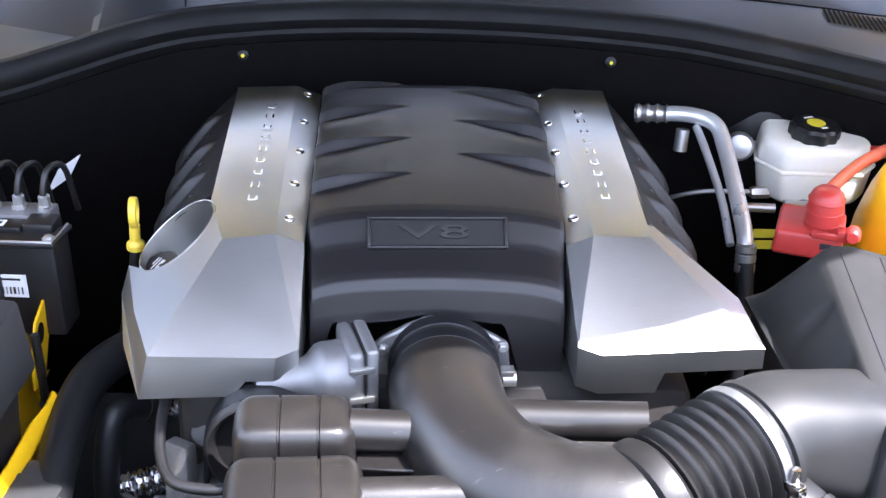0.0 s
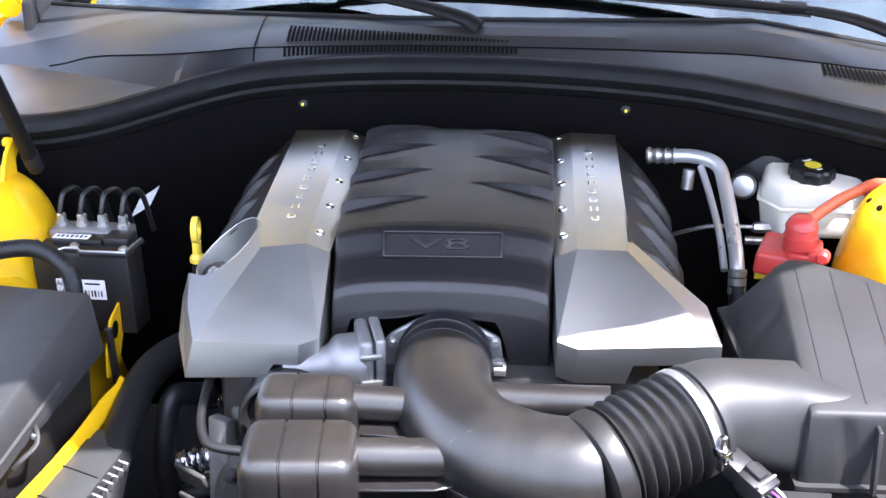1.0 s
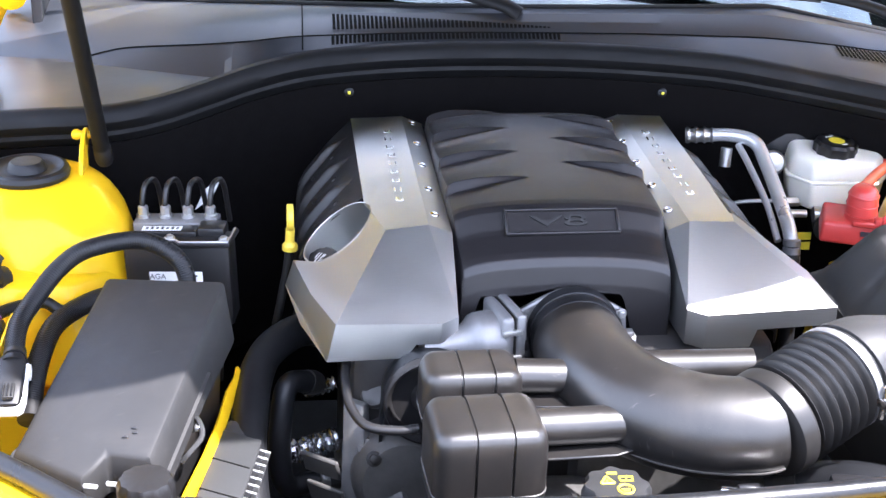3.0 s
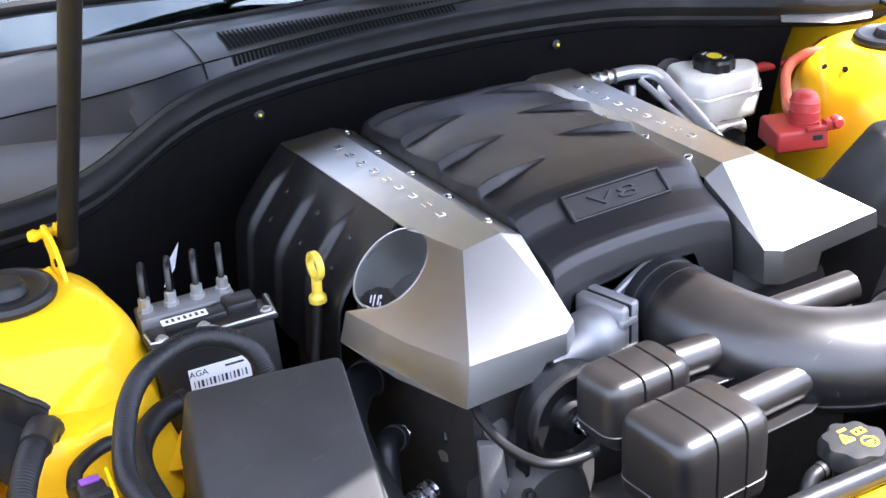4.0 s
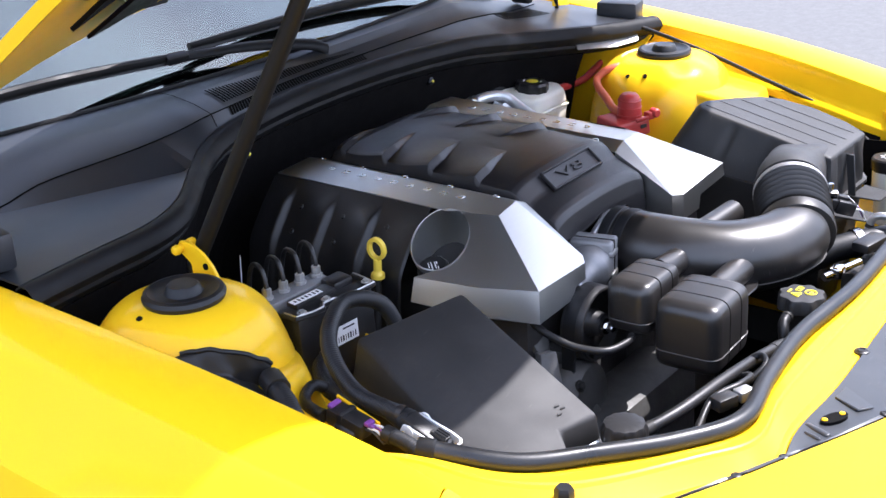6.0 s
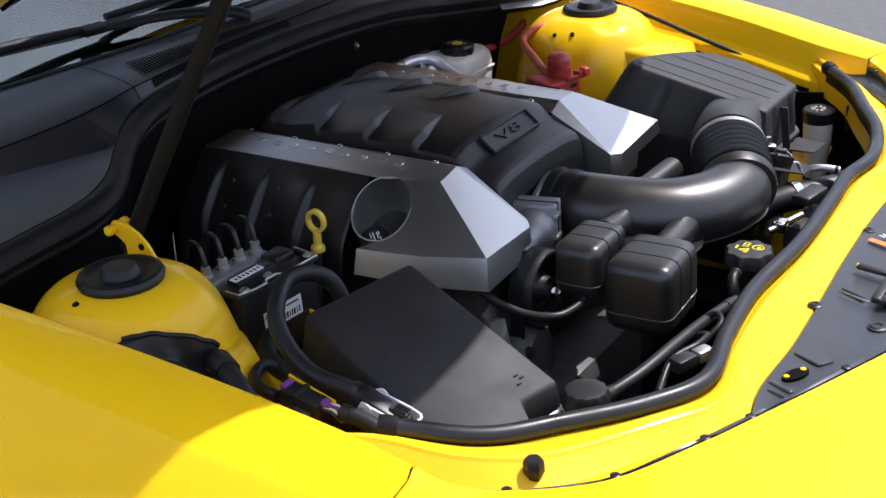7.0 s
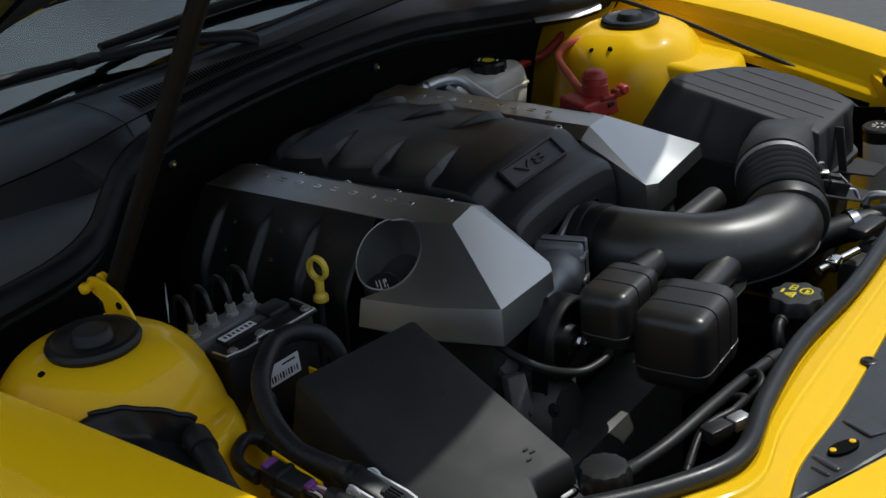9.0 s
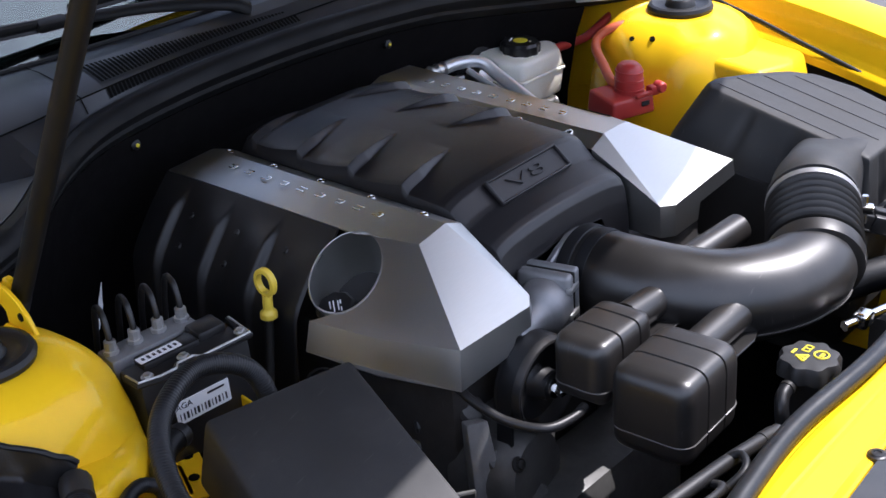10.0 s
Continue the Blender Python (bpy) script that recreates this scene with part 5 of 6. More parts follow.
corrugated("cable_conduit", [V(-0.440, 0.104, 0.790), V(-0.432, 0.108, 0.830), V(-0.440, 0.120, 0.862), V(-0.468, 0.131, 0.880), V(-0.500, 0.134, 0.884), V(-0.545, 0.112, 0.882), V(-0.572, 0.092, 0.868), V(-0.592, 0.058, 0.850), V(-0.604, 0.020, 0.838), V(-0.602, -0.020, 0.831), V(-0.599, -0.040, 0.828)], 0.0105, "black corrugated conduit arching over the fuse box", 80)
corrugated("cable_conduit", [V(-0.500, 0.165, 0.802), V(-0.530, 0.150, 0.806), V(-0.560, 0.118, 0.806), V(-0.578, 0.070, 0.808), V(-0.582, 0.010, 0.806), V(-0.582, -0.040, 0.798), V(-0.580, -0.085, 0.780)], 0.0115, "black taped conduit low beside the fuse box", 60)
corrugated("cable_conduit", [V(-0.570, 0.098, 0.808), V(-0.592, 0.103, 0.822), V(-0.615, 0.096, 0.822), V(-0.634, 0.076, 0.824), V(-0.643, 0.052, 0.826), V(-0.645, 0.038, 0.826)], 0.0070, "black corrugated conduit branching to a connector", 30)
corrugated("cable_conduit", [V(-0.632, -0.040, 0.822), V(-0.631, -0.070, 0.818), V(-0.634, -0.100, 0.810), V(-0.646, -0.122, 0.806), V(-0.664, -0.130, 0.806)], 0.0090, "black corrugated conduit by the fender", 26)
# large connector: cable boot, body with a ribbed latch, U-shaped lever
con = thing("wiring_connector", (-0.60, -0.07, 0.78), "black wiring connector with a pale locking lever", "connector")
CM = frame3(V(-0.598, -0.070, 0.815), V(1, 0.06, -0.02), V(-0.06, 0.95, 0.28))
cb = part("housing", hexa(B(), [CM @ V(*p) for p in ((-0.013, -0.032, -0.016), (0.013, -0.032, -0.016), (0.014, 0.030, -0.018), (-0.014, 0.030, -0.018))],
                          [CM @ V(*p) for p in ((-0.011, -0.032, 0.004), (0.011, -0.032, 0.004), (0.013, 0.030, 0.012), (-0.013, 0.030, 0.012))], 0.004, 2), BLACK, con)
part("latch", rbox(B(), (0, -0.018, 0.008), (0.012, 0.022, 0.006), 0.002, 2, m=CM), GREYP, cb)
for k in (-1, 0, 1):
    part("latch_rib", rbox(B(), (0.004 * k, -0.020, 0.012), (0.0014, 0.016, 0.003), 0.0005, 1, m=CM), BLACK, cb)
part("boot", revolve(B(), [(0.0105, 0.050), (0.0115, 0.044), (0.0125, 0.034), (0.0150, 0.030), (0.0150, 0.024)], CM @ pose(0, 0, 0, -90, 0, 0), 18), RUBBER, cb, "rubber cable boot")
lever = [(-0.0165, 0.022, -0.004), (-0.0170, 0.0, -0.004), (-0.0170, -0.026, -0.004), (-0.0150, -0.038, -0.004), (-0.010, -0.042, -0.004), (0.010, -0.042, -0.004), (0.0150, -0.038, -0.004), (0.0170, -0.026, -0.004), (0.0170, 0.0, -0.004), (0.0165, 0.022, -0.004)]
bm = B()
sheet(bm, [[CM @ V(*p), CM @ (V(*p) + V(0, 0, 0.011)), CM @ (V(p[0] * 0.84, p[1] * 0.94, p[2]) + V(0, 0, 0.011)), CM @ V(p[0] * 0.84, p[1] * 0.94, p[2])] for p in lever], 0.0)
part("lever", bm, WHITEG, cb, "pale grey U-shaped locking lever")
for s in (-1, 1):
    part("lever_pivot", revolve(B(), [(0.0085, -0.001), (0.0085, 0.002), (0.004, 0.0025), (0.003, 0.0008), (0.001, 0.0008)], CM @ Matrix.Translation((s * 0.0165, 0.014, 0.001)) @ pose(0, 0, 0, 0, 90 * s, 0), 18), WHITEG, cb)
# small in-line connector with purple clips and its yellow bracket
con2 = thing("wiring_connector", (-0.634, 0.008, 0.79), "small black in-line wiring connector with purple clips", "connector")
m = frame3(V(-0.634, 0.010, 0.823), V(0.0, 1, 0.18), V(-1, 0, 0))
part("housing", rbox(rbox(B(), (0, 0, 0), (0.054, 0.026, 0.022), 0.005, 2, m=m), (-0.004, 0.010, -0.006), (0.030, 0.014, 0.012), 0.003, 1, m=m), BLACK, con2)
part("housing_collar", rbox(B(), (0.006, 0, 0.001), (0.010, 0.029, 0.024), 0.004, 2, m=m), RUBBER, con2)
for x, w in ((0.024, 0.018), (-0.028, 0.013)):
    part("clip", rbox(rbox(B(), (x, 0, 0.0115), (0.007, w, 0.005), 0.0015, 2, m=m), (x - 0.004, 0, 0.009), (0.008, w * 0.5, 0.004), 0.001, 1, m=m), PURPLE, con2, "purple locking clip")
for k in range(4):
    part("wire", tube(B(), [m @ V(-0.028, 0.004 * (k - 1.5), 0.006), m @ V(-0.042, 0.005 * (k - 1.5), 0.008), m @ V(-0.054, 0.003 * (k - 1.5), -0.002)], 0.0014, 6, 4), (WHITE, PURPLE, WHITE, INK)[k], con2)
tab = thing("connector_bracket", (-0.617, 0.01, 0.812), "narrow yellow bracket beside the connectors", "bracket")
part("plate", sheet(B(), [[V(-0.614, 0.044, 0.838), V(-0.617, 0.010, 0.831), V(-0.619, -0.022, 0.824)], [V(-0.613, 0.044, 0.822), V(-0.616, 0.010, 0.815), V(-0.618, -0.022, 0.812)]], 0.003), YELLOW_IN, tab)

# brake fluid reservoir on its master cylinder
res = thing("brake_fluid_reservoir", (0.495, 0.53, 0.76), "milky plastic brake fluid reservoir with a black cap", "fluid reservoir")
RT = [V(0.420, 0.515, 0.838), V(0.445, 0.478, 0.836), V(0.548, 0.476, 0.836), V(0.572, 0.505, 0.838), V(0.560, 0.585, 0.846), V(0.436, 0.592, 0.846)]
c0 = sum(RT, Vector()) / 6
bm = B()
hexa(bm, [c0 + (p - c0) * 0.90 + V(0, 0, -0.066) for p in RT], [c0 + (p - c0) * 0.99 + V(0, 0, -0.020) for p in RT], 0.007, 3)
hexa(bm, [c0 + (p - c0) * 1.02 + V(0, 0, -0.024) for p in RT], [c0 + (p - c0) * 1.02 + V(0, 0, -0.019) for p in RT], 0.002, 2)
hexa(bm, [p + V(0, 0, -0.022) for p in RT], [c0 + (p - c0) * 0.90 + V(0, 0, 0.010) for p in RT], 0.009, 4)
part("tank", bm, WHITEP, res)
capm = axis(V(0.493, 0.524, 0.846), V(0.02, -0.05, 1))
rcap = part("cap", revolve(B(), [(0.030, -0.002), (0.0315, 0.002), (0.0315, 0.016), (0.028, 0.020), (0.024, 0.0205), (0.004, 0.0205)], capm, 60, 10, 0.045), BLACK, res, "black fluted cap")
part("cap_mark", revolve(B(), [(0.012, 0.0203), (0.012, 0.0210), (0.002, 0.0211)], capm, 24), INKY, rcap, "round yellow mark")
for y, w in ((0.0165, 0.014), (-0.0165, 0.008)):
    part("cap_print", rbox(B(), (0, y, 0.0208), (w, 0.003, 0.0006), 0, 1, m=capm), INKW, rcap)
bm = B()
tube(bm, [V(0.470, 0.45, 0.755), V(0.50, 0.56, 0.760), V(0.50, 0.62, 0.762)], 0.022, 16, 3)
revolve(bm, [(0.084, -0.02), (0.088, 0.0), (0.090, 0.010), (0.084, 0.018), (0.055, 0.028), (0.03, 0.03)], axis(V(0.478, 0.592, 0.830), (0, -1, 0.1)), 56)
part("brake_booster", bm, BLACK, res, "dark brake booster and master cylinder")
part("booster_tab", rbox(B(), (0.482, 0.570, 0.914), (0.022, 0.004, 0.016), 0.002, 1), ZINC, res, "pale tab on the booster rim")
part("hose_fitting", revolve(B(), [(0.010, -0.03), (0.012, -0.012), (0.018, -0.008), (0.019, 0.006), (0.015, 0.012), (0.004, 0.014)], axis(V(0.401, 0.530, 0.830), (-0.2, -1, 0.3)), 20), ZINC, res, "pale round hose fitting")
part("pipe_nut", revolve(B(), [(0.008, -0.014), (0.008, 0.010), (0.006, 0.014)], axis(V(0.427, 0.500, 0.779), (-1, -0.3, 0.1)), 6), ZINC, res, "zinc pipe nut")
part("brake_line", tube(B(), [V(0.427, 0.500, 0.779), V(0.395, 0.497, 0.781), V(0.35, 0.505, 0.776), V(0.30, 0.53, 0.75)], 0.0032, 8, 5), ZINC, res, "thin brake line")
bm = B()
tube(bm, [V(0.452, 0.47, 0.770), V(0.500, 0.462, 0.772)], 0.012, 12, 1)
tube(bm, [V(0.440, 0.468, 0.772), V(0.400, 0.470, 0.772)], 0.006, 10, 1)
part("line_fitting", bm, ZINC, res)

# printed label beside the reservoir
part("warning_label", rbox(rbox(B(), (0.436, 0.470, 0.735), (0.036, 0.001, 0.012), 0, 1), (0.436, 0.470, 0.719), (0.036, 0.001, 0.012), 0, 1), INKY, res, "yellow warning label")
# battery cable post
post = thing("battery_post_cover", (0.42, 0.27, 0.80), "red plastic battery post cover with an orange cable", "post cover")
PM2 = pose(0.424, 0.278, 0.80, 0, 0, -20)
bm = B()
hexa(bm, [PM2 @ V(x, y, 0.018) for x, y in ((-0.040, -0.034), (0.036, -0.034), (0.036, 0.034), (-0.040, 0.034))], [PM2 @ V(x, y, z) for x, y, z in ((-0.038, -0.032, 0.047), (0.034, -0.032, 0.047), (0.034, 0.032, 0.052), (-0.038, 0.032, 0.052))], 0.005, 3)
box = part("cover", bm, RED, post)
bm = B()
revolve(bm, [(0.0215, 0.040), (0.0205, 0.060), (0.0195, 0.078), (0.0170, 0.087), (0.0125, 0.0915), (0.004, 0.0925)], PM2 @ Matrix.Translation((0.010, -0.004, 0)) @ Matrix.Diagonal((1.0, 1.12, 1, 1)), 32)
part("cap", bm, RED, box, "rounded red cap")
for z in (0.055, 0.068, 0.080):
    part("cap_rib", revolve(B(), [(0.0200, z - 0.0015), (0.0222 - (z - 0.05) * 0.06, z), (0.0195, z + 0.0015)], PM2 @ Matrix.Translation((0.010, -0.004, 0)) @ Matrix.Diagonal((1.0, 1.12, 1, 1)), 28), RED, box)
bm = B()
rbox(bm, (0.034, -0.030, 0.052), (0.016, 0.016, 0.014), 0.003, 2, m=PM2)
revolve(bm, [(0.006, -0.009), (0.0085, -0.006), (0.0085, 0.006), (0.006, 0.009)], PM2 @ Matrix.Translation((0.043, -0.034, 0.056)) @ pose(0, 0, 0, 90, 0, 0), 14)
rbox(bm, (0.014, -0.035, 0.050), (0.030, 0.006, 0.008), 0.002, 1, m=PM2)
part("lock_tab", bm, RED, box)
part("dark_window", rbox(B(), (0.018, -0.0338, 0.036), (0.014, 0.002, 0.007), 0.0005, 1, m=PM2), INK, box)
bm = B()
tube(bm, [PM2 @ V(0.004, 0.010, 0.050), PM2 @ V(0.004, 0.034, 0.056), V(0.463, 0.338, 0.866), V(0.498, 0.376, 0.872), V(0.526, 0.396, 0.878), V(0.540, 0.392, 0.888), V(0.552, 0.378, 0.896), V(0.57, 0.365, 0.898)], 0.0074, 14, 6)
part("cable", bm, ORANGE, post, "orange sheathed cable")

bm = B()
tube(bm, [V(0.530, 0.500, 0.828), V(0.560, 0.505, 0.836), V(0.600, 0.505, 0.834), V(0.645, 0.50, 0.836), V(0.70, 0.49, 0.86)], 0.0075, 10, 6)
solo("red_loom", bm, RED, "dark red sheathed loom behind the tower", "cable conduit", "cable conduits")
bm = B()
tube(bm, [V(0.712, 0.44, 0.938), V(0.708, 0.389, 0.934), V(0.706, 0.249, 0.900), V(0.705, 0.139, 0.866), V(0.703, 0.034, 0.834), V(0.690, -0.04, 0.806), V(0.66, -0.10, 0.78)], 0.0042, 10, 6)
solo("release_cable", bm, RUBBER, "black release cable along the inner fender", "cable", "cable conduits")

# refrigerant pipe
ac = thing("refrigerant_pipe", (0.37, 0.45, 0.72), "bent silver refrigerant pipe", "pipe")
bm = B()
tube(bm, [V(0.285, 0.520, 0.876), V(0.325, 0.510, 0.880), V(0.355, 0.490, 0.876), V(0.364, 0.46, 0.856), V(0.370, 0.38, 0.812), V(0.371, 0.34, 0.785), V(0.371, 0.32, 0.74)], 0.0098, 18, 8)
part("pipe", bm, PIPE, ac)
bm = B()
tube(bm, [V(0.262, 0.527, 0.874), V(0.300, 0.516, 0.878)], lambda t: 0.0108 + 0.0016 * math.sin(t * 20), 14, 10)
tube(bm, [V(0.320, 0.505, 0.862), V(0.318, 0.500, 0.835)], 0.0085, 12, 2)
part("fitting", bm, ZINC, ac)
bm = B()
tube(bm, [V(0.335, 0.500, 0.868), V(0.342, 0.465, 0.850), V(0.352, 0.40, 0.815), V(0.356, 0.35, 0.78)], 0.0050, 10, 6)
part("thin_pipe", bm, PIPE, ac)
bm = B()
tube(bm, [V(0.371, 0.335, 0.780), V(0.371, 0.315, 0.72), V(0.37, 0.30, 0.62)], 0.0105, 12, 5)
part("hose", bm, RUBBER, ac, "black hose at the pipe's end")
part("collar", revolve(B(), [(0.0100, -0.024), (0.0122, -0.022), (0.0122, -0.014), (0.0106, -0.012), (0.0122, -0.010), (0.0122, -0.002), (0.0106, 0.0), (0.0122, 0.002), (0.0122, 0.009), (0.0100, 0.011)], axis(V(0.371, 0.335, 0.778), V(0, 0.25, 1)), 22), ALU, ac, "ribbed crimp collar")

# black sheet added before the yellow inner wall, giving its deep shade
bm = B()
sheet(bm, [[V(0.655 + 0.02 * math.sin(k * 0.9), y, 0.795 + 0.05 * (y + 0.2)), V(0.640 + 0.01 * math.sin(k * 1.7), y, 0.70), V(0.630, y, 0.50)] for k, y in enumerate(np.linspace(-0.235, 0.06, 10))], 0.003)
solo("inner_wall_shade", bm, FELT, "black sheet added for the deep shade beside the washer filler", "panel")

# washer filler
wf = thing("washer_filler", (0.585, -0.15, 0.66), "white washer filler neck with a black cap", "washer filler")
part("neck", revolve(B(), [(0.0185, 0.60), (0.0185, 0.700), (0.0195, 0.715), (0.0245, 0.735), (0.0250, 0.775)], Matrix.Translation((0.590, -0.148, 0)), 24), WHITEP, wf)
part("cap", revolve(B(), [(0.026, 0.770), (0.0275, 0.774), (0.0275, 0.790), (0.025, 0.793), (0.004, 0.793)], Matrix.Translation((0.590, -0.148, 0)), 28), BLACK, wf)
bm = B()
for d in range(0, 360, 45):
    rbox(bm, (0.590 + 0.010 * math.cos(radians(d)), -0.148 + 0.010 * math.sin(radians(d)), 0.7935), (0.007, 0.0022, 0.0006), 0, 1, (0, 0, d))
part("cap_mark", bm, INKW, wf)

# coolant cap
rc = thing("coolant_filler", (-0.008, -0.254, 0.77), "black coolant cap with yellow warning symbols", "filler cap")
cm = Matrix.Translation((-0.008, -0.254, 0))
part("cap", revolve(B(), [(0.026, 0.774), (0.032, 0.777), (0.032, 0.790), (0.029, 0.796), (0.025, 0.7968), (0.004, 0.7968)], cm, 64, 8, 0.07), GREYP, rc)
bm = B()
for k in range(3):
    a, b = radians(90 + 120 * k), radians(210 + 120 * k)
    tube(bm, [V(-0.017 + 0.0075 * math.cos(a), -0.250 + 0.0075 * math.sin(a), 0.7972), V(-0.017 + 0.0075 * math.cos(b), -0.250 + 0.0075 * math.sin(b), 0.7972)], 0.0013, 6, 1)
rbox(bm, (-0.017, -0.251, 0.7972), (0.002, 0.006, 0.001), 0, 1)
for x, y, w, h in ((0.002, -0.243, 0.013, 0.0015), (0.002, -0.250, 0.013, 0.0015), (-0.004, -0.2465, 0.0015, 0.008), (0.008, -0.2465, 0.0015, 0.008), (0.002, -0.2465, 0.0015, 0.007), (-0.010, -0.237, 0.010, 0.003)):
    rbox(bm, (x, y, 0.7972), (w, h, 0.001), 0, 1)
tube(bm, [V(-0.002 + 0.0075 * math.cos(a), -0.264 + 0.0075 * math.sin(a), 0.7972) for a in [radians(d) for d in range(0, 361, 20)]], 0.0012, 6, 1, False)
rbox(bm, (-0.002, -0.264, 0.7972), (0.008, 0.0018, 0.001), 0, 1), rbox(bm, (-0.002, -0.2665, 0.7972), (0.006, 0.0016, 0.001), 0, 1)
part("cap_symbols", bm, INKY, rc, "yellow warning symbols")
bm = B()
tube(bm, [V(-0.008, -0.254, 0.776), V(-0.008, -0.254, 0.68)], 0.019, 18, 1)
part("neck", bm, BLACK, rc)

# fluted cap by the seal
ps = thing("reservoir_cap", (-0.448, -0.236, 0.76), "dark fluted reservoir cap beside the fuse box", "filler cap")
part("cap", revolve(B(), [(0.024, 0.780), (0.026, 0.784), (0.026, 0.800), (0.023, 0.806), (0.016, 0.8075), (0.003, 0.8075)], Matrix.Translation((-0.448, -0.236, 0)), 48, 12, 0.04), BLACK, ps)
part("neck", revolve(B(), [(0.020, 0.66), (0.020, 0.782)], Matrix.Translation((-0.448, -0.236, 0)), 20), BLACK, ps)

# belt pulley
pu = thing("belt_pulley", (-0.165, -0.02, 0.70), "black belt pulley with a bright centre bolt", "pulley")
pm = axis(V(-0.162, -0.028, 0.757), (0, -1, 0))
part("wheel", revolve(B(), [(0.048, -0.032), (0.054, -0.030), (0.054, -0.002), (0.0525, 0.003), (0.050, 0.004), (0.047, 0.002), (0.043, -0.010), (0.022, -0.012), (0.018, -0.006), (0.016, 0.008), (0.004, 0.010)], pm, 48), BLACK, pu)
part("centre_bolt", bolt(B(), pm @ V(0, 0, 0.010), (0, -1, 0), 0.008, 0.014), CHROME, pu)

# front seal of the nose
hs = thing("hood_seal", (0, -0.30, 0.80), "black rubber hood seal along the nose", "seal")
seal_run = both(SEAL[1:], SEAL_R[:-1])
part("bulb", tube(B(), seal_run, 0.0105, 16, 8), GLOSSR, hs)
low_line = curve(seal_run, 6)
part("clip_lip", sheet(B(), [[p + V(0, 0.004, -0.006) for p in low_line], [p + V(0, 0.004, -0.022) for p in low_line]], 0.003), SEALR, hs)
for k in (0, -1):
    part("end_plug", revolve(B(), [(0.0115, -0.008), (0.0125, -0.006), (0.0125, 0.010), (0.010, 0.013)], axis(seal_run[k], seal_run[1] - seal_run[0] if k == 0 else seal_run[-1] - seal_run[-2]), 16), SEALR, hs)

# bump stops on the flange
for s in (-1, 1):
    bs = thing("bump_stop", (s * 0.622, -0.268, 0.80), "black rubber bump stop on the yellow flange", "bump stop", "bump stops")
    part("pad", revolve(B(), [(0.008, 0.785), (0.008, 0.808), (0.0102, 0.811), (0.0102, 0.823), (0.008, 0.827), (0.003, 0.827)], Matrix.Translation((s * 0.622, -0.268, 0)), 12, 6, 0.05), RUBBER, bs)

# wipers: a long flat arm, a hinge clip and a blade with its rubber
def wiper(pivot, elbow, a, b, label):
    t = thing("wiper", pivot, label, "wiper", "wipers")
    bm = B()
    tube(bm, [pivot, pivot.lerp(elbow, 0.12) + V(0, 0, 0.010), pivot.lerp(elbow, 0.5) + V(0, 0, 0.012), elbow], lambda q: 0.0130 - 0.0055 * q, 12, 6, squash=0.62)
    part("arm", bm, WIPER, t)
    bm = B()
    rbox(bm, (0, 0, 0), (0.040, 0.018, 0.014), 0.004, 2, m=frame3(elbow, b - a, V(0, 1, 0.4)))
    part("clip", bm, WIPER, t)
    bm = B()
    mid = a.lerp(b, 0.5) + V(0, 0, 0.008)
    tube(bm, [a, mid, b], lambda q: 0.0052 + 0.0035 * math.sin(q * math.pi), 10, 10, squash=1.15)
    blade = part("blade", bm, WIPER, t)
    bm = B()
    line = curve([a, mid, b], 8)
    sheet(bm, [[p + V(0, 0.0, -0.004) for p in line], [p + V(0, -0.002, -0.011) for p in line]], 0.002)
    part("blade_rubber", bm, RUBBER, blade)


wiper(V(0.020, 0.614, 1.030), V(-0.237, 0.692, 1.067), V(-0.72, 0.775, 1.068), V(-0.20, 0.690, 1.067), "black wiper arm lying at the foot of the windscreen")
wiper(V(0.640, 0.655, 1.003), V(0.474, 0.684, 1.050), V(-0.205, 0.697, 1.078), V(0.50, 0.680, 1.048), "black wiper arm with a long blade")

# ---- clutter at the engine's front and along the seal ----
def hose(name, pts, r, material, label, category="hose", group="hoses", n=8, seg=14):
    t = thing(name, min(pts, key=lambda p: p.z), label, category, group)
    bm = B()
    tube(bm, pts, r, seg, n)
    part("tube", bm, material, t)
    line = curve(pts, 8)
    for a in (1, len(line) - 4):
        part("band", tube(B(), line[a:a + 3], r * 1.13, seg, 2), DARK, t, "dark band")
    return t


hose("coolant_hose", [V(-0.275, 0.20, 0.735), V(-0.315, 0.165, 0.745), V(-0.350, 0.11, 0.738), V(-0.362, 0.03, 0.715), V(-0.360, -0.07, 0.680), V(-0.345, -0.16, 0.64)], 0.0205, RUBBER, "thick black coolant hose bending down")
hose("coolant_hose", [V(-0.285, 0.13, 0.695), V(-0.318, 0.092, 0.716), V(-0.328, 0.073, 0.680), V(-0.330, 0.062, 0.625), V(-0.322, 0.066, 0.592), V(-0.300, 0.078, 0.586), V(-0.255, 0.090, 0.587)], 0.0135, RUBBER, "thin black coolant hose with a clamp")
cl2 = thing("hose_clip", (-0.276, 0.088, 0.57), "spring steel hose clip", "hose clip")
part("band", revolve(B(), [(0.0145, -0.008), (0.0158, -0.007), (0.0158, 0.007), (0.0145, 0.008)], axis(V(-0.276, 0.086, 0.587), (1, 0.25, 0)), 24), ZINC, cl2)
bm = B()
rbox(bm, (-0.276, 0.080, 0.606), (0.012, 0.016, 0.012), 0.003)
rbox(bm, (-0.276, 0.078, 0.616), (0.022, 0.006, 0.006), 0.001)
part("tab", bm, ZINC, cl2)
pb = thing("pump_outlet", (-0.225, 0.10, 0.56), "grey cast pump outlet with a bolt", "casting")
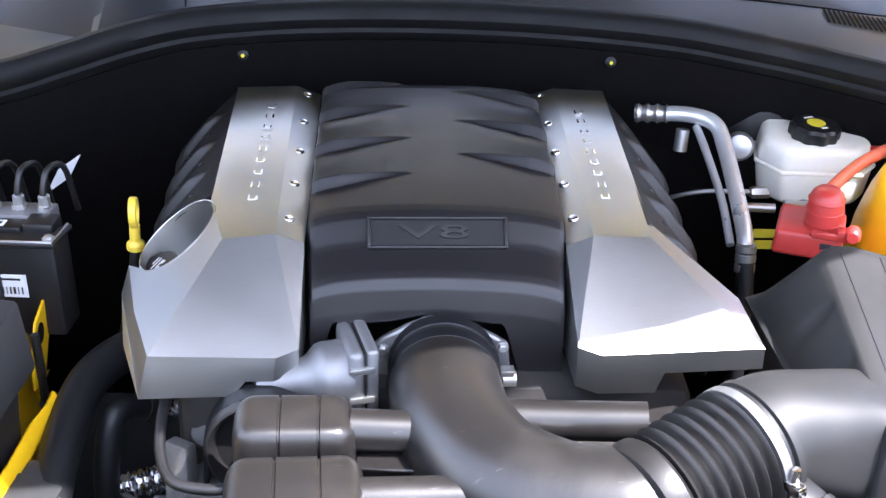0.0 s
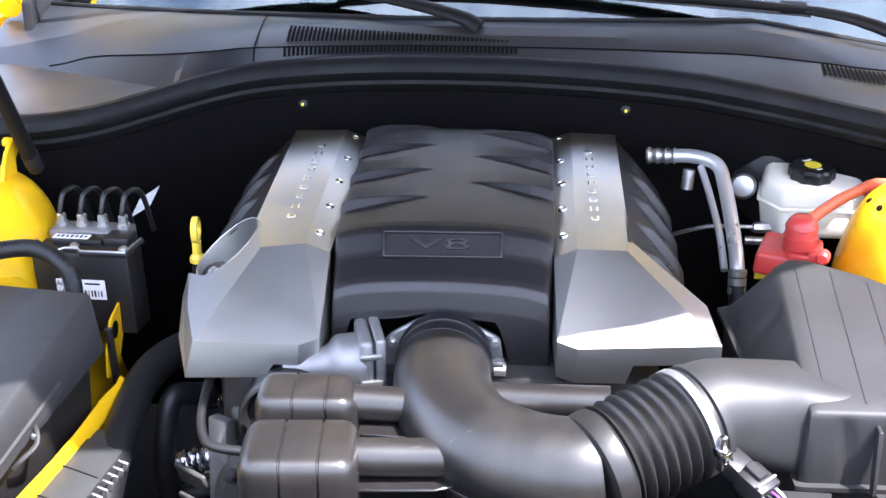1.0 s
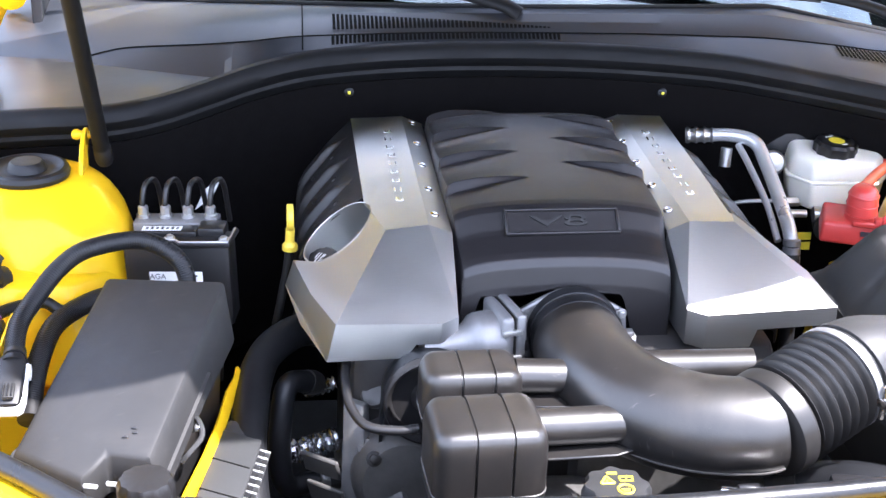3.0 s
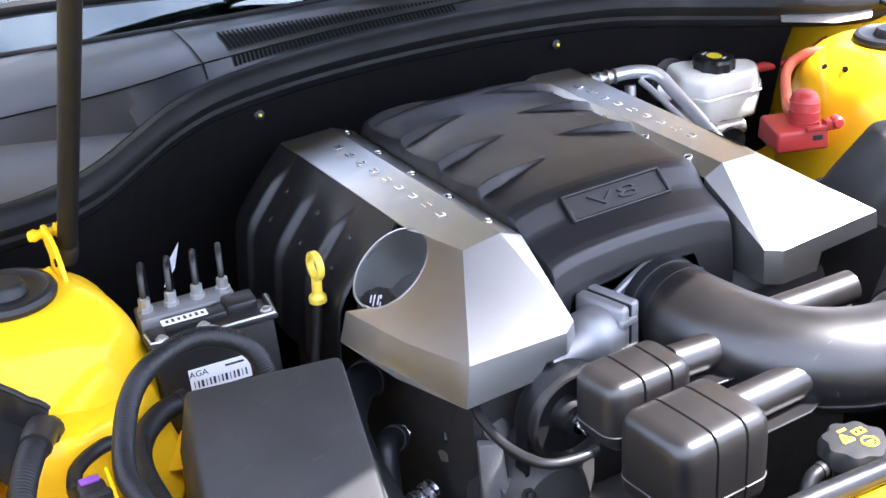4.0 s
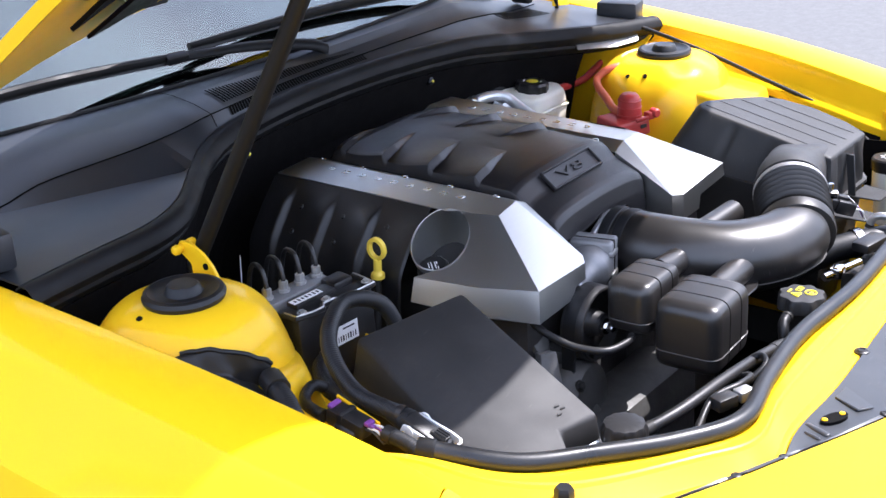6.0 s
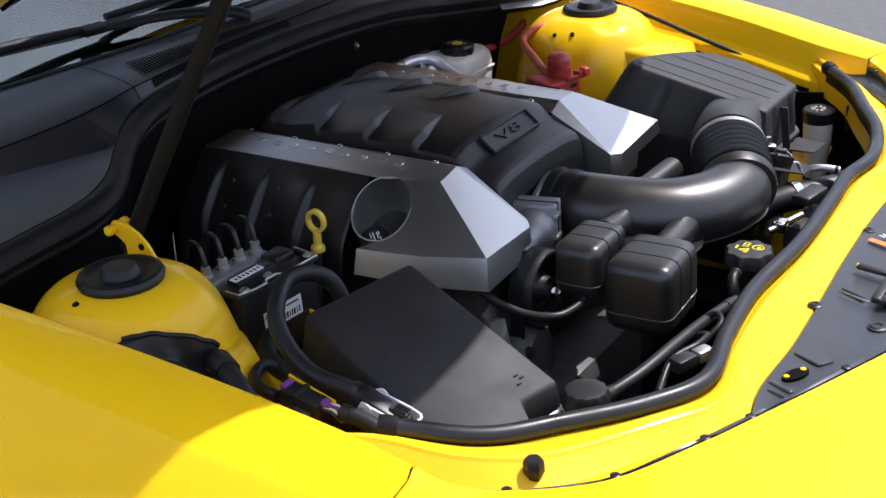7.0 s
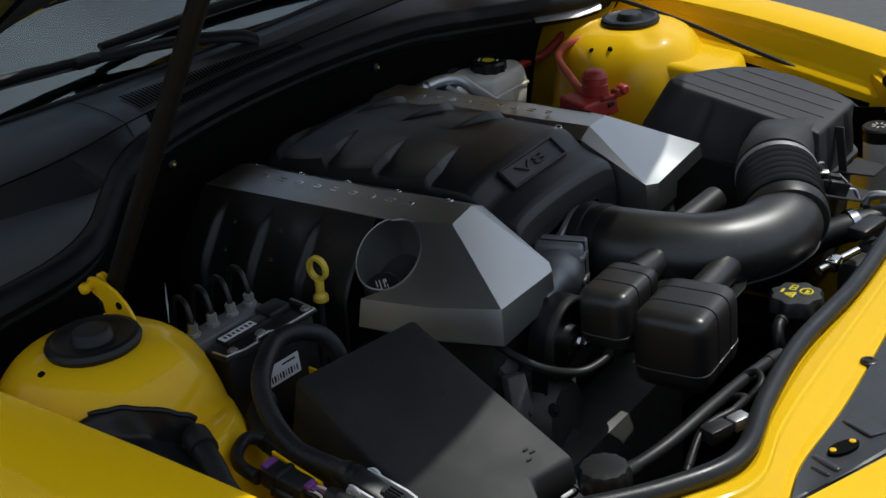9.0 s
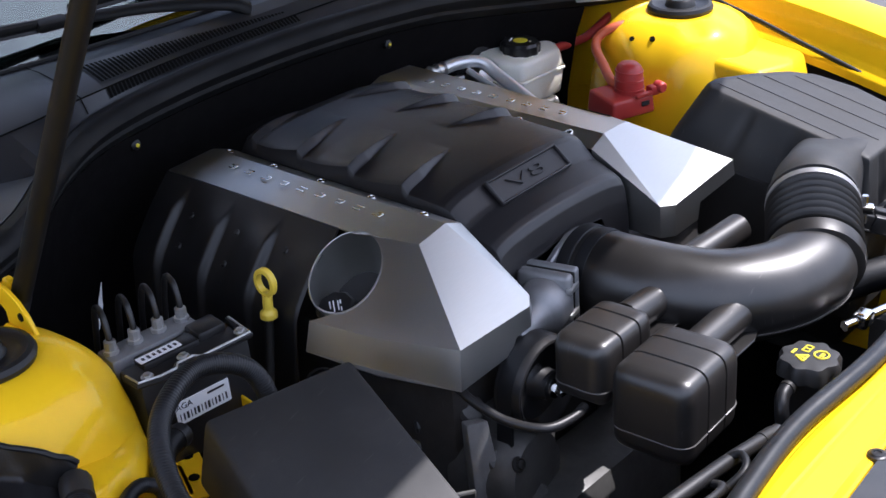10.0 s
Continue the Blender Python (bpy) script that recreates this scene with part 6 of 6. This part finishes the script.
part("outlet", rbox(rbox(B(), (-0.222, 0.105, 0.585), (0.075, 0.075, 0.060), 0.010, 3, (0, 0, 12)), (-0.205, 0.075, 0.600), (0.030, 0.050, 0.040), 0.008, 2, (0, 0, -20)), ALUD, pb)
part("bolt", bolt(B(), V(-0.195, 0.062, 0.612), (0.1, -0.7, 0.7), 0.009, 0.010), ZINC, pb)
# foil sleeve
random.seed(5)
bm = B()
tube(bm, [V(-0.325, 0.085, 0.622), V(-0.293, 0.093, 0.628), V(-0.262, 0.101, 0.633)], lambda t: 0.0140 + 0.0012 * math.sin(t * 47) * math.sin(t * 19), 18, 20)
for v in bm.verts:
    v.co += V(random.uniform(-1, 1), random.uniform(-1, 1), random.uniform(-1, 1)) * 0.0009
solo("foil_sleeve", bm, FOIL, "crinkled foil sleeve over a wire", "heat sleeve", angle=5)
bm = B()
tube(bm, [V(-0.300, 0.155, 0.668), V(-0.280, 0.150, 0.676), V(-0.262, 0.150, 0.684)], lambda t: 0.0075 + 0.001 * math.sin(t * 40), 12, 14)
for v in bm.verts:
    v.co += V(random.uniform(-1, 1), random.uniform(-1, 1), random.uniform(-1, 1)) * 0.0008
solo("foil_sleeve", bm, FOIL, "short crinkled foil sleeve by the cylinder head", "heat sleeve", angle=5)
cs = thing("coolant_sensor", (-0.24, 0.10, 0.65), "zinc coolant sensor with a ribbed body", "sensor")
SA = axis(V(-0.238, 0.088, 0.662), V(-0.1, 0.25, 0.9))
part("body", revolve(B(), [(0.008, -0.03), (0.012, -0.028), (0.012, -0.012), (0.0095, -0.010), (0.0115, -0.007), (0.0095, -0.004), (0.0115, -0.001), (0.0095, 0.002), (0.0115, 0.005), (0.0095, 0.010), (0.014, 0.013), (0.014, 0.022), (0.006, 0.026)], SA, 18), ZINC, cs)
part("lead", tube(B(), [SA @ V(0, 0, 0.024), SA @ V(0.01, 0.01, 0.045), V(-0.215, 0.13, 0.72), V(-0.19, 0.14, 0.74)], 0.004, 8, 5), BLACK, cs)
hose("vent_pipe", [V(-0.254, 0.020, 0.785), V(-0.256, -0.005, 0.775), V(-0.252, -0.045, 0.765), V(-0.236, -0.082, 0.762), V(-0.205, -0.093, 0.762), V(-0.182, -0.093, 0.764)], 0.0052, BLACK, "thin bent black vent pipe", "pipe", "pipes")
# alternator-like casting and belt
acc = thing("belt_drive", (-0.20, -0.03, 0.62), "dark belt drive with castings and a ribbed belt", "belt drive")
bm = B()
revolve(bm, [(0.052, -0.05), (0.056, -0.03), (0.056, 0.02), (0.046, 0.035), (0.02, 0.04)], axis(V(-0.195, 0.000, 0.655), (0.1, -1, 0.1)), 30)
part("casting", bm, CASTG, acc)
for x, y, z, r, h in ((-0.222, 0.030, 0.735, 0.016, 0.06), (-0.232, -0.010, 0.690, 0.012, 0.04), (-0.205, -0.040, 0.640, 0.018, 0.05)):
    part("boss", revolve(B(), [(r * 1.1, -h), (r * 1.15, -h * 0.4), (r, -h * 0.3), (r, 0), (r * 0.8, 0.004), (r * 0.3, 0.005)], axis(V(x, y, z), V(-0.25, -0.8, 0.55)), 20), CASTG, acc)
for x, y, z in ((-0.225, -0.034, 0.690), (-0.180, -0.045, 0.625)):
    part("bolt", bolt(B(), V(x, y, z), (0.1, -1, 0.5), 0.006, 0.008), DARK, acc)
bm = B()
pts = [V(-0.162 + 0.0545 * math.cos(a), -0.012, 0.757 + 0.0545 * math.sin(a)) for a in [radians(d) for d in range(20, 200, 15)]] + [V(-0.222, -0.012, 0.66), V(-0.21, -0.012, 0.55)]
sheet(bm, [[p + V(0, -0.010, 0) for p in pts], [p + V(0, 0.010, 0) for p in pts]], 0.004)
part("belt", bm, RUBBER, acc, "black ribbed belt")

# grey module with pale fins beside the fuse box
gm = thing("control_module", (-0.385, -0.14, 0.66), "grey finned control module beside the fuse box", "module")
GM = frame3(V(-0.386, -0.105, 0.704), V(0.97, -0.16, -0.25), V(0.16, 0.98, 0.04))
case = part("case", rbox(rbox(B(), (0, 0, 0), (0.046, 0.170, 0.026), 0.004, 2, m=GM), (-0.006, 0.094, 0.002), (0.030, 0.030, 0.020), 0.006, 2, m=GM), GREYM, gm)
for y in (0.028, -0.026):
    part("case_seam", rbox(B(), (-0.002, y, 0.0131), (0.042, 0.0016, 0.0012), 0, 1, m=GM), SLOT, case)
part("fin_bed", rbox(B(), (0.0255, -0.004, -0.002), (0.009, 0.160, 0.022), 0.001, 1, m=GM), RUBBER, case)
for k in range(13):
    part("fin", rbox(B(), (0.029, -0.080 + 0.0125 * k, 0.004), (0.013, 0.0034, 0.012), 0.001, 1, (0, 0, 12), m=GM), ZINC, gm, "pale fin")
# yellow rail below the fuse box
yb = thing("fuse_box_bracket", (-0.39, 0.0, 0.70), "yellow painted rail and bracket below the fuse box", "bracket")
rail = [V(-0.377, 0.080, 0.748), V(-0.379, 0.062, 0.745), V(-0.387, 0.030, 0.744), V(-0.394, -0.030, 0.741), V(-0.404, -0.084, 0.738), V(-0.420, -0.150, 0.734), V(-0.434, -0.210, 0.730)]
bm = B()
sheet(bm, [[p for p in rail], [p + V(0.003, 0, -0.004) for p in rail], [p + V(0.004, 0, -0.024) for p in rail]], 0.003)
part("rail", bm, YELLOW_IN, yb)
part("foot", plate(B(), [V(-0.408, y, z) for y, z in ((0.190, 0.792), (0.146, 0.786), (0.122, 0.758), (0.116, 0.722), (0.160, 0.715), (0.195, 0.755))], (0.003, 0, 0), 0.001), YELLOW_IN, yb)
part("hole", revolve(B(), [(0.011, 0), (0.011, 0.0012), (0.002, 0.0012)], axis(V(-0.4048, 0.156, 0.768), (1, 0, 0)), 18), SLOT, yb)
part("strap", tube(B(), [V(-0.402, 0.125, 0.785), V(-0.400, 0.125, 0.750), V(-0.402, 0.135, 0.70)], 0.005, 8, 4), BLACK, yb)

# black tube, cables and a plug along the seal
hose("wiring_tube", [V(-0.420, -0.235, 0.775), V(-0.36, -0.258, 0.785), V(-0.28, -0.270, 0.790), V(-0.20, -0.275, 0.785), V(-0.12, -0.28, 0.775)], 0.0075, BLACK, "black wiring tube along the nose", "cable conduit", "cable conduits")
hose("wiring_tube", [V(-0.38, -0.29, 0.775), V(-0.33, -0.285, 0.795), V(-0.29, -0.30, 0.800), V(-0.25, -0.295, 0.792), V(-0.24, -0.27, 0.78)], 0.0042, BLACK, "thin black cable loop", "cable conduit", "cable conduits")
hose("wiring_tube", [V(-0.25, -0.29, 0.78), V(-0.22, -0.30, 0.795), V(-0.20, -0.285, 0.795), V(-0.21, -0.27, 0.785), V(-0.24, -0.275, 0.78)], 0.004, RUBBER, "coiled thin black rubber cable", "cable conduit", "cable conduits")
pl = thing("wiring_connector", (-0.34, -0.29, 0.78), "black and silver wiring plug by the seal", "connector")
bm = B()
rbox(bm, (-0.325, -0.297, 0.793), (0.030, 0.020, 0.016), 0.002, 2, (0, 0, -20))
part("housing", bm, BLACK, pl)
bm = B()
rbox(bm, (-0.300, -0.310, 0.795), (0.022, 0.016, 0.014), 0.002, 2, (0, 0, -20))
part("lock", bm, ZINC, pl, "silver lock")

# sensor plug and pipes by the bellows
sp = thing("air_flow_sensor", (0.30, -0.17, 0.78), "black air flow sensor with a wiring plug", "sensor")
SM = frame3(V(0.306, -0.166, 0.806), V(0.62, -0.60, -0.30), V(0.6, 0.7, 0.1))
part("housing", rbox(rbox(B(), (-0.014, 0, 0), (0.034, 0.026, 0.020), 0.003, 2, m=SM), (-0.030, 0, 0.006), (0.006, 0.036, 0.014), 0.002, 1, m=SM), BLACK, sp)
plug = part("plug", rbox(rbox(B(), (0.018, 0, 0), (0.032, 0.030, 0.022), 0.003, 2, m=SM), (0.012, 0, 0.013), (0.020, 0.012, 0.006), 0.001, 1, m=SM), BLACK, sp)
part("lock_bar", rbox(B(), (0.026, 0, 0.0125), (0.003, 0.028, 0.003), 0.0008, 1, m=SM), ZINC, plug, "pale lock bar")
for k in range(4):
    part("wire", tube(B(), [SM @ V(0.032, 0.007 * (k - 1.5), 0.002), SM @ V(0.046, 0.006 * (k - 1.5), 0.002), SM @ V(0.060, 0.004 * (k - 1.5), -0.012)], 0.0014, 6, 4), (WHITE, INK, PURPLE, WHITE)[k], plug)
hose("radiator_hose", [V(0.20, -0.12, 0.70), V(0.27, -0.17, 0.735), V(0.33, -0.22, 0.745), V(0.40, -0.27, 0.745)], 0.021, RUBBER, "thick black radiator hose behind the seal")
bm = B()
revolve(bm, [(0.022, -0.007), (0.0235, -0.006), (0.0235, 0.006), (0.022, 0.007)], axis(V(0.315, -0.205, 0.744), (1, -0.8, 0.1)), 26)
solo("hose_clamp", bm, CHROME, "bright hose clamp on the radiator hose", "hose clamp")
hose("silver_pipe", [V(0.341, -0.212, 0.760), V(0.344, -0.220, 0.780), V(0.350, -0.240, 0.783), V(0.356, -0.260, 0.780)], 0.006, ZINC, "short silver pipe near the washer filler", "pipe", "pipes")
bm = B()
tube(bm, [V(0.10, -0.24, 0.775), V(0.17, -0.265, 0.778)], 0.006, 10, 2)
rbox(bm, (0.125, -0.25, 0.777), (0.024, 0.018, 0.018), 0.004, 2)
solo("drain_fitting", bm, CHROME, "bright pipe fitting behind the seal", "fitting")
bm = B()
for k in range(5):
    rbox(bm, (0.18 + 0.055 * k, -0.265 - 0.004 * k, 0.73), (0.05, 0.05, 0.07), 0.012, 2, (0, 12 * (k % 3), 8 * k))
solo("front_castings", bm, ENGINE, "dark plastic and metal housings behind the seal", "housing", kind="stuff")
bm = B()
rbox(bm, (0.235, -0.255, 0.783), (0.060, 0.030, 0.016), 0.005, 2, (0, 0, -10))
solo("latch_cover", bm, BLACK, "black plastic cover behind the seal", "cover")
bm = B()
revolve(bm, [(0.013, 0.76), (0.013, 0.800), (0.011, 0.804), (0.003, 0.804)], Matrix.Translation((0.600, -0.205, 0)), 18)
solo("rubber_stop", bm, RUBBER, "black rubber stop beside the washer filler", "bump stop")
# sight shield: pins, openings, label, latch
def on_shield(x, y):
    return V(x, y, 0.7992)


for x, y, r in ((-0.131, -0.386, 0.0065), (-0.154, -0.469, 0.0085), (0.080, -0.457, 0.0085), (0.114, -0.377, 0.0055), (0.285, -0.445, 0.0065)):
    bm = B()
    revolve(bm, [(r * 1.45, -0.010), (r * 1.45, 0.0008), (r * 1.1, 0.0014), (r * 0.95, 0.0026), (r * 0.6, 0.0028), (r * 0.5, 0.0014), (0.001, 0.0014)], Matrix.Translation(on_shield(x, y) - V(0, 0, 0.0015)), 20)
    part("push_pin", bm, BLACK, shield, "black push pin")
for x, y, a in ((-0.304, -0.422, -25), (0.255, -0.396, 25)):
    m = Matrix.Translation(on_shield(x, y)) @ pose(0, 0, 0, 0, 0, a)
    bm = B()
    revolve(bm, [(0.010, -0.006), (0.010, 0.0006), (0.001, 0.0006)], m @ Matrix.Diagonal((1.9, 0.9, 1, 1)), 24)
    part("opening", bm, SLOT, shield)
    for d in (-0.013, 0.013):
        part("screw", revolve(B(), [(0.0034, 0.0), (0.0034, 0.0018), (0.002, 0.0022), (0.001, 0.0022)], m @ Matrix.Translation((d, 0.001, 0)), 10), YELLOW_IN, shield)
LM = frame3(on_shield(0.071, -0.4135) + V(0, 0, 0.0005), V(-0.018, -0.051, 0), V(0.051, -0.018, 0))
part("warning_stripe", rbox(B(), (0, 0, 0.001), (0.054, 0.010, 0.0006), 0, 1, m=LM), INKO, shield, "orange warning stripe")
for k, (a, b, w, h) in enumerate(((-0.020, 0.018, 0.010, 0.002), (-0.020, 0.024, 0.006, 0.0035), (-0.018, 0.032, 0.008, 0.004), (-0.004, 0.014, 0.002, 0.009), (0.002, 0.020, 0.002, 0.012),
                                  (0.010, 0.030, 0.012, 0.0012), (0.012, 0.016, 0.002, 0.006), (0.020, 0.028, 0.002, 0.010), (0.022, 0.014, 0.003, 0.003))):
    part("warning_print", rbox(B(), (a, b, 0.001), (w, h, 0.0006), 0, 1, m=LM), INKW, shield)
# shallow ribs pressed into the panel
for x, y, w, h, a in ((-0.335, -0.416, 0.034, 0.008, 71), (-0.350, -0.416, 0.022, 0.005, 75), (0.335, -0.416, 0.034, 0.008, -71), (-0.088, -0.416, 0.040, 0.0035, 66), (-0.081, -0.418, 0.040, 0.0035, 66)):
    part("pressed_rib", rbox(B(), (x, y, 0.7958), (w, h, 0.006), 0.0026, 3, (0, 0, a)), NOSEP, shield)
for s in (-1, 1):
    hx = [V(s * x, y, 0.7960) for x, y in ((0.226, -0.404), (0.260, -0.404), (0.274, -0.438), (0.256, -0.450))]
    part("pressed_step", hexa(B(), hx, [p + V(s * -0.001, 0, d) for p, d in zip(hx, (0.0020, 0.0034, 0.0034, 0.0020))], 0.001, 1), NOSEP, shield, "sloping step pressed into the panel")
# the latch and its opening
bm = B()
hexa(bm, [V(-0.020, -0.440, 0.790), V(-0.100, -0.462, 0.790), V(-0.085, -0.515, 0.790), V(0.010, -0.490, 0.790)],
     [V(-0.015, -0.438, 0.8035), V(-0.104, -0.460, 0.8035), V(-0.088, -0.518, 0.8035), V(0.015, -0.490, 0.8035)], 0.002, 1)
part("latch_opening", bm, SLOT, shield)
bm = B()
rbox(bm, (0, 0, 0), (0.145, 0.012, 0.008), 0.002, 2, m=frame3(V(-0.036, -0.450, 0.8075), V(1, 0.02, 0), V(0, 1, 0)))
rbox(bm, (0, 0, 0), (0.056, 0.013, 0.007), 0.003, 2, m=frame3(V(-0.024, -0.430, 0.8070), V(-0.009, -0.052, 0), V(1, 0, 0)))
rbox(bm, (0, 0, 0), (0.060, 0.018, 0.007), 0.002, 2, m=frame3(V(-0.090, -0.480, 0.8070), V(0.03, -0.06, 0), V(1, 0, 0)))
rbox(bm, (0.002, -0.470, 0.807), (0.016, 0.030, 0.007), 0.002, 2)
part("latch_handle", bm, BLACK, shield)
part("latch_tip", rbox(B(), (-0.020, -0.404, 0.8065), (0.010, 0.006, 0.007), 0.002, 1), INKY, shield, "yellow tip of the latch lever")
part("rib", rbox(B(), (0, 0, 0), (0.045, 0.0022, 0.003), 0.001, 1, m=frame3(V(-0.0995, -0.423, 0.8035), V(-0.015, -0.042, 0), V(1, 0, 0))), ZINC, shield)
# grey strip with pins along the bumper's edge
edge_rows = [(a.lerp(b, 0.90), a.lerp(b, 1.0)) for a, b in zip(flange_line, shield_line)][10:-3]
bm = B()
sheet(bm, [[a + V(0, 0, -0.004) for a, b in edge_rows], [a + V(0, -0.002, -0.001) for a, b in edge_rows], [b + V(0, 0, -0.002) for a, b in edge_rows]], 0.003)
strip = part("edge_strip", bm, NOSEP, shield, "grey strip along the bumper edge")
for k in range(3, len(edge_rows) - 2, 6):
    a, b = edge_rows[k]
    part("strip_pin", revolve(B(), [(0.0055, -0.004), (0.0055, -0.0002), (0.004, 0.0008), (0.003, 0.0008), (0.0025, 0), (0.001, 0)], Matrix.Translation(a.lerp(b, 0.45)), 14), BLACK, strip)

# firewall clips
for s in (-1, 1):
    fc = thing("firewall_clip", (s * 0.231, 0.556, 0.915), "small yellow-tipped clip on the firewall liner", "clip", "firewall clips")
    part("base", revolve(B(), [(0.007, -0.008), (0.007, 0.001), (0.004, 0.003)], axis(V(s * 0.231, 0.562, 0.928), (0, -1, 0.1)), 14), RUBBER, fc)
    part("tip", revolve(B(), [(0.0024, 0.002), (0.0024, 0.005), (0.001, 0.006)], axis(V(s * 0.231, 0.562, 0.928), (0, -1, 0.1)), 10), INKY, fc)

# fabric flap by the fender: folded shiny cloth, then a sleeve
bm = B()
rows = []
for u in np.linspace(0, 1, 28):
    top_p = curve([V(-0.705, 0.202, 0.885), V(-0.684, 0.176, 0.888), V(-0.658, 0.140, 0.880), V(-0.634, 0.128, 0.862)], 9)[int(round(u * 27))]
    low_p = V(-0.742, 0.200, 0.878).lerp(V(-0.690, 0.050, 0.842), u)
    knee_p = V(-0.738, 0.205, 0.884).lerp(V(-0.644, 0.124, 0.838), u ** 0.8)
    row = []
    for f in np.linspace(0, 1, 14):
        p = top_p.lerp(knee_p, f / 0.55) if f < 0.55 else knee_p.lerp(low_p, (f - 0.55) / 0.45)
        row.append(p + V(-0.004, -0.006, 0.004) + V(0.001, -0.002, 0.002) * (math.sin(u * 9 + f * 5) * math.sin(f * 3.14) + 0.5 * math.sin(u * 23 - f * 8)))
    rows.append(row)
sheet(bm, rows, 0.003)
flap = thing("fabric_flap", (-0.69, 0.13, 0.85), "shiny black folded cloth flap between tower and fender", "flap")
part("cloth", bm, CLOTH, flap, angle=70)
part("seam_tape", tube(B(), [r[0] + V(0, 0, 0.001) for r in rows[::3]], 0.0030, 8, 3), RUBBER, flap, "black seam tape")
part("tape_wrap", tube(B(), [V(-0.648, 0.116, 0.852), V(-0.656, 0.102, 0.853), V(-0.662, 0.090, 0.852)], 0.0150, 14, 3), BLACK, flap, "black tape round the sleeve's end")
corrugated("cable_conduit", [V(-0.640, 0.128, 0.842), V(-0.660, 0.096, 0.850), V(-0.676, 0.066, 0.850), V(-0.692, 0.034, 0.840), V(-0.700, 0.00, 0.825)], 0.0125, "black corrugated sleeve below the cloth flap", 26)

# narrow black slot in the bumper's top
bm = B()
hexa(bm, [V(-0.262, -0.522, 0.790), V(-0.256, -0.532, 0.790), V(0.02, -0.610, 0.778), V(0.02, -0.590, 0.780)], [V(-0.262, -0.522, 0.8105), V(-0.256, -0.532, 0.8085), V(0.02, -0.610, 0.7995), V(0.02, -0.590, 0.803)], 0, 1)
part("bumper_slot", bm, SLOT, car, "narrow black slot")

# vent hose beside the coolant filler
hose("vent_hose", [V(-0.065, -0.262, 0.700), V(-0.070, -0.258, 0.755), V(-0.060, -0.252, 0.772), V(-0.042, -0.250, 0.776)], 0.0075, RUBBER, "short bent vent hose at the coolant filler")

# yellow bracket between tower and fuse box
tb = thing("unit_bracket", (-0.495, 0.175, 0.70), "yellow painted bracket with two holes below the hydraulic unit", "bracket")
part("plate", plate(B(), [V(-0.482, 0.228, 0.747), V(-0.455, 0.214, 0.747), V(-0.498, 0.122, 0.747), V(-0.538, 0.136, 0.747)], (0, 0, 0.003), 0.001), YELLOW_IN, tb)
part("leg", rbox(B(), (-0.505, 0.165, 0.70), (0.010, 0.06, 0.10), 0.003, 2, (0, 0, -25)), YELLOW_IN, tb)
for x, y in ((-0.478, 0.195), (-0.498, 0.160)):
    part("hole", revolve(B(), [(0.006, 0), (0.006, 0.0008), (0.001, 0.0008)], Matrix.Translation((x, y, 0.7502)), 14), SLOT, tb)
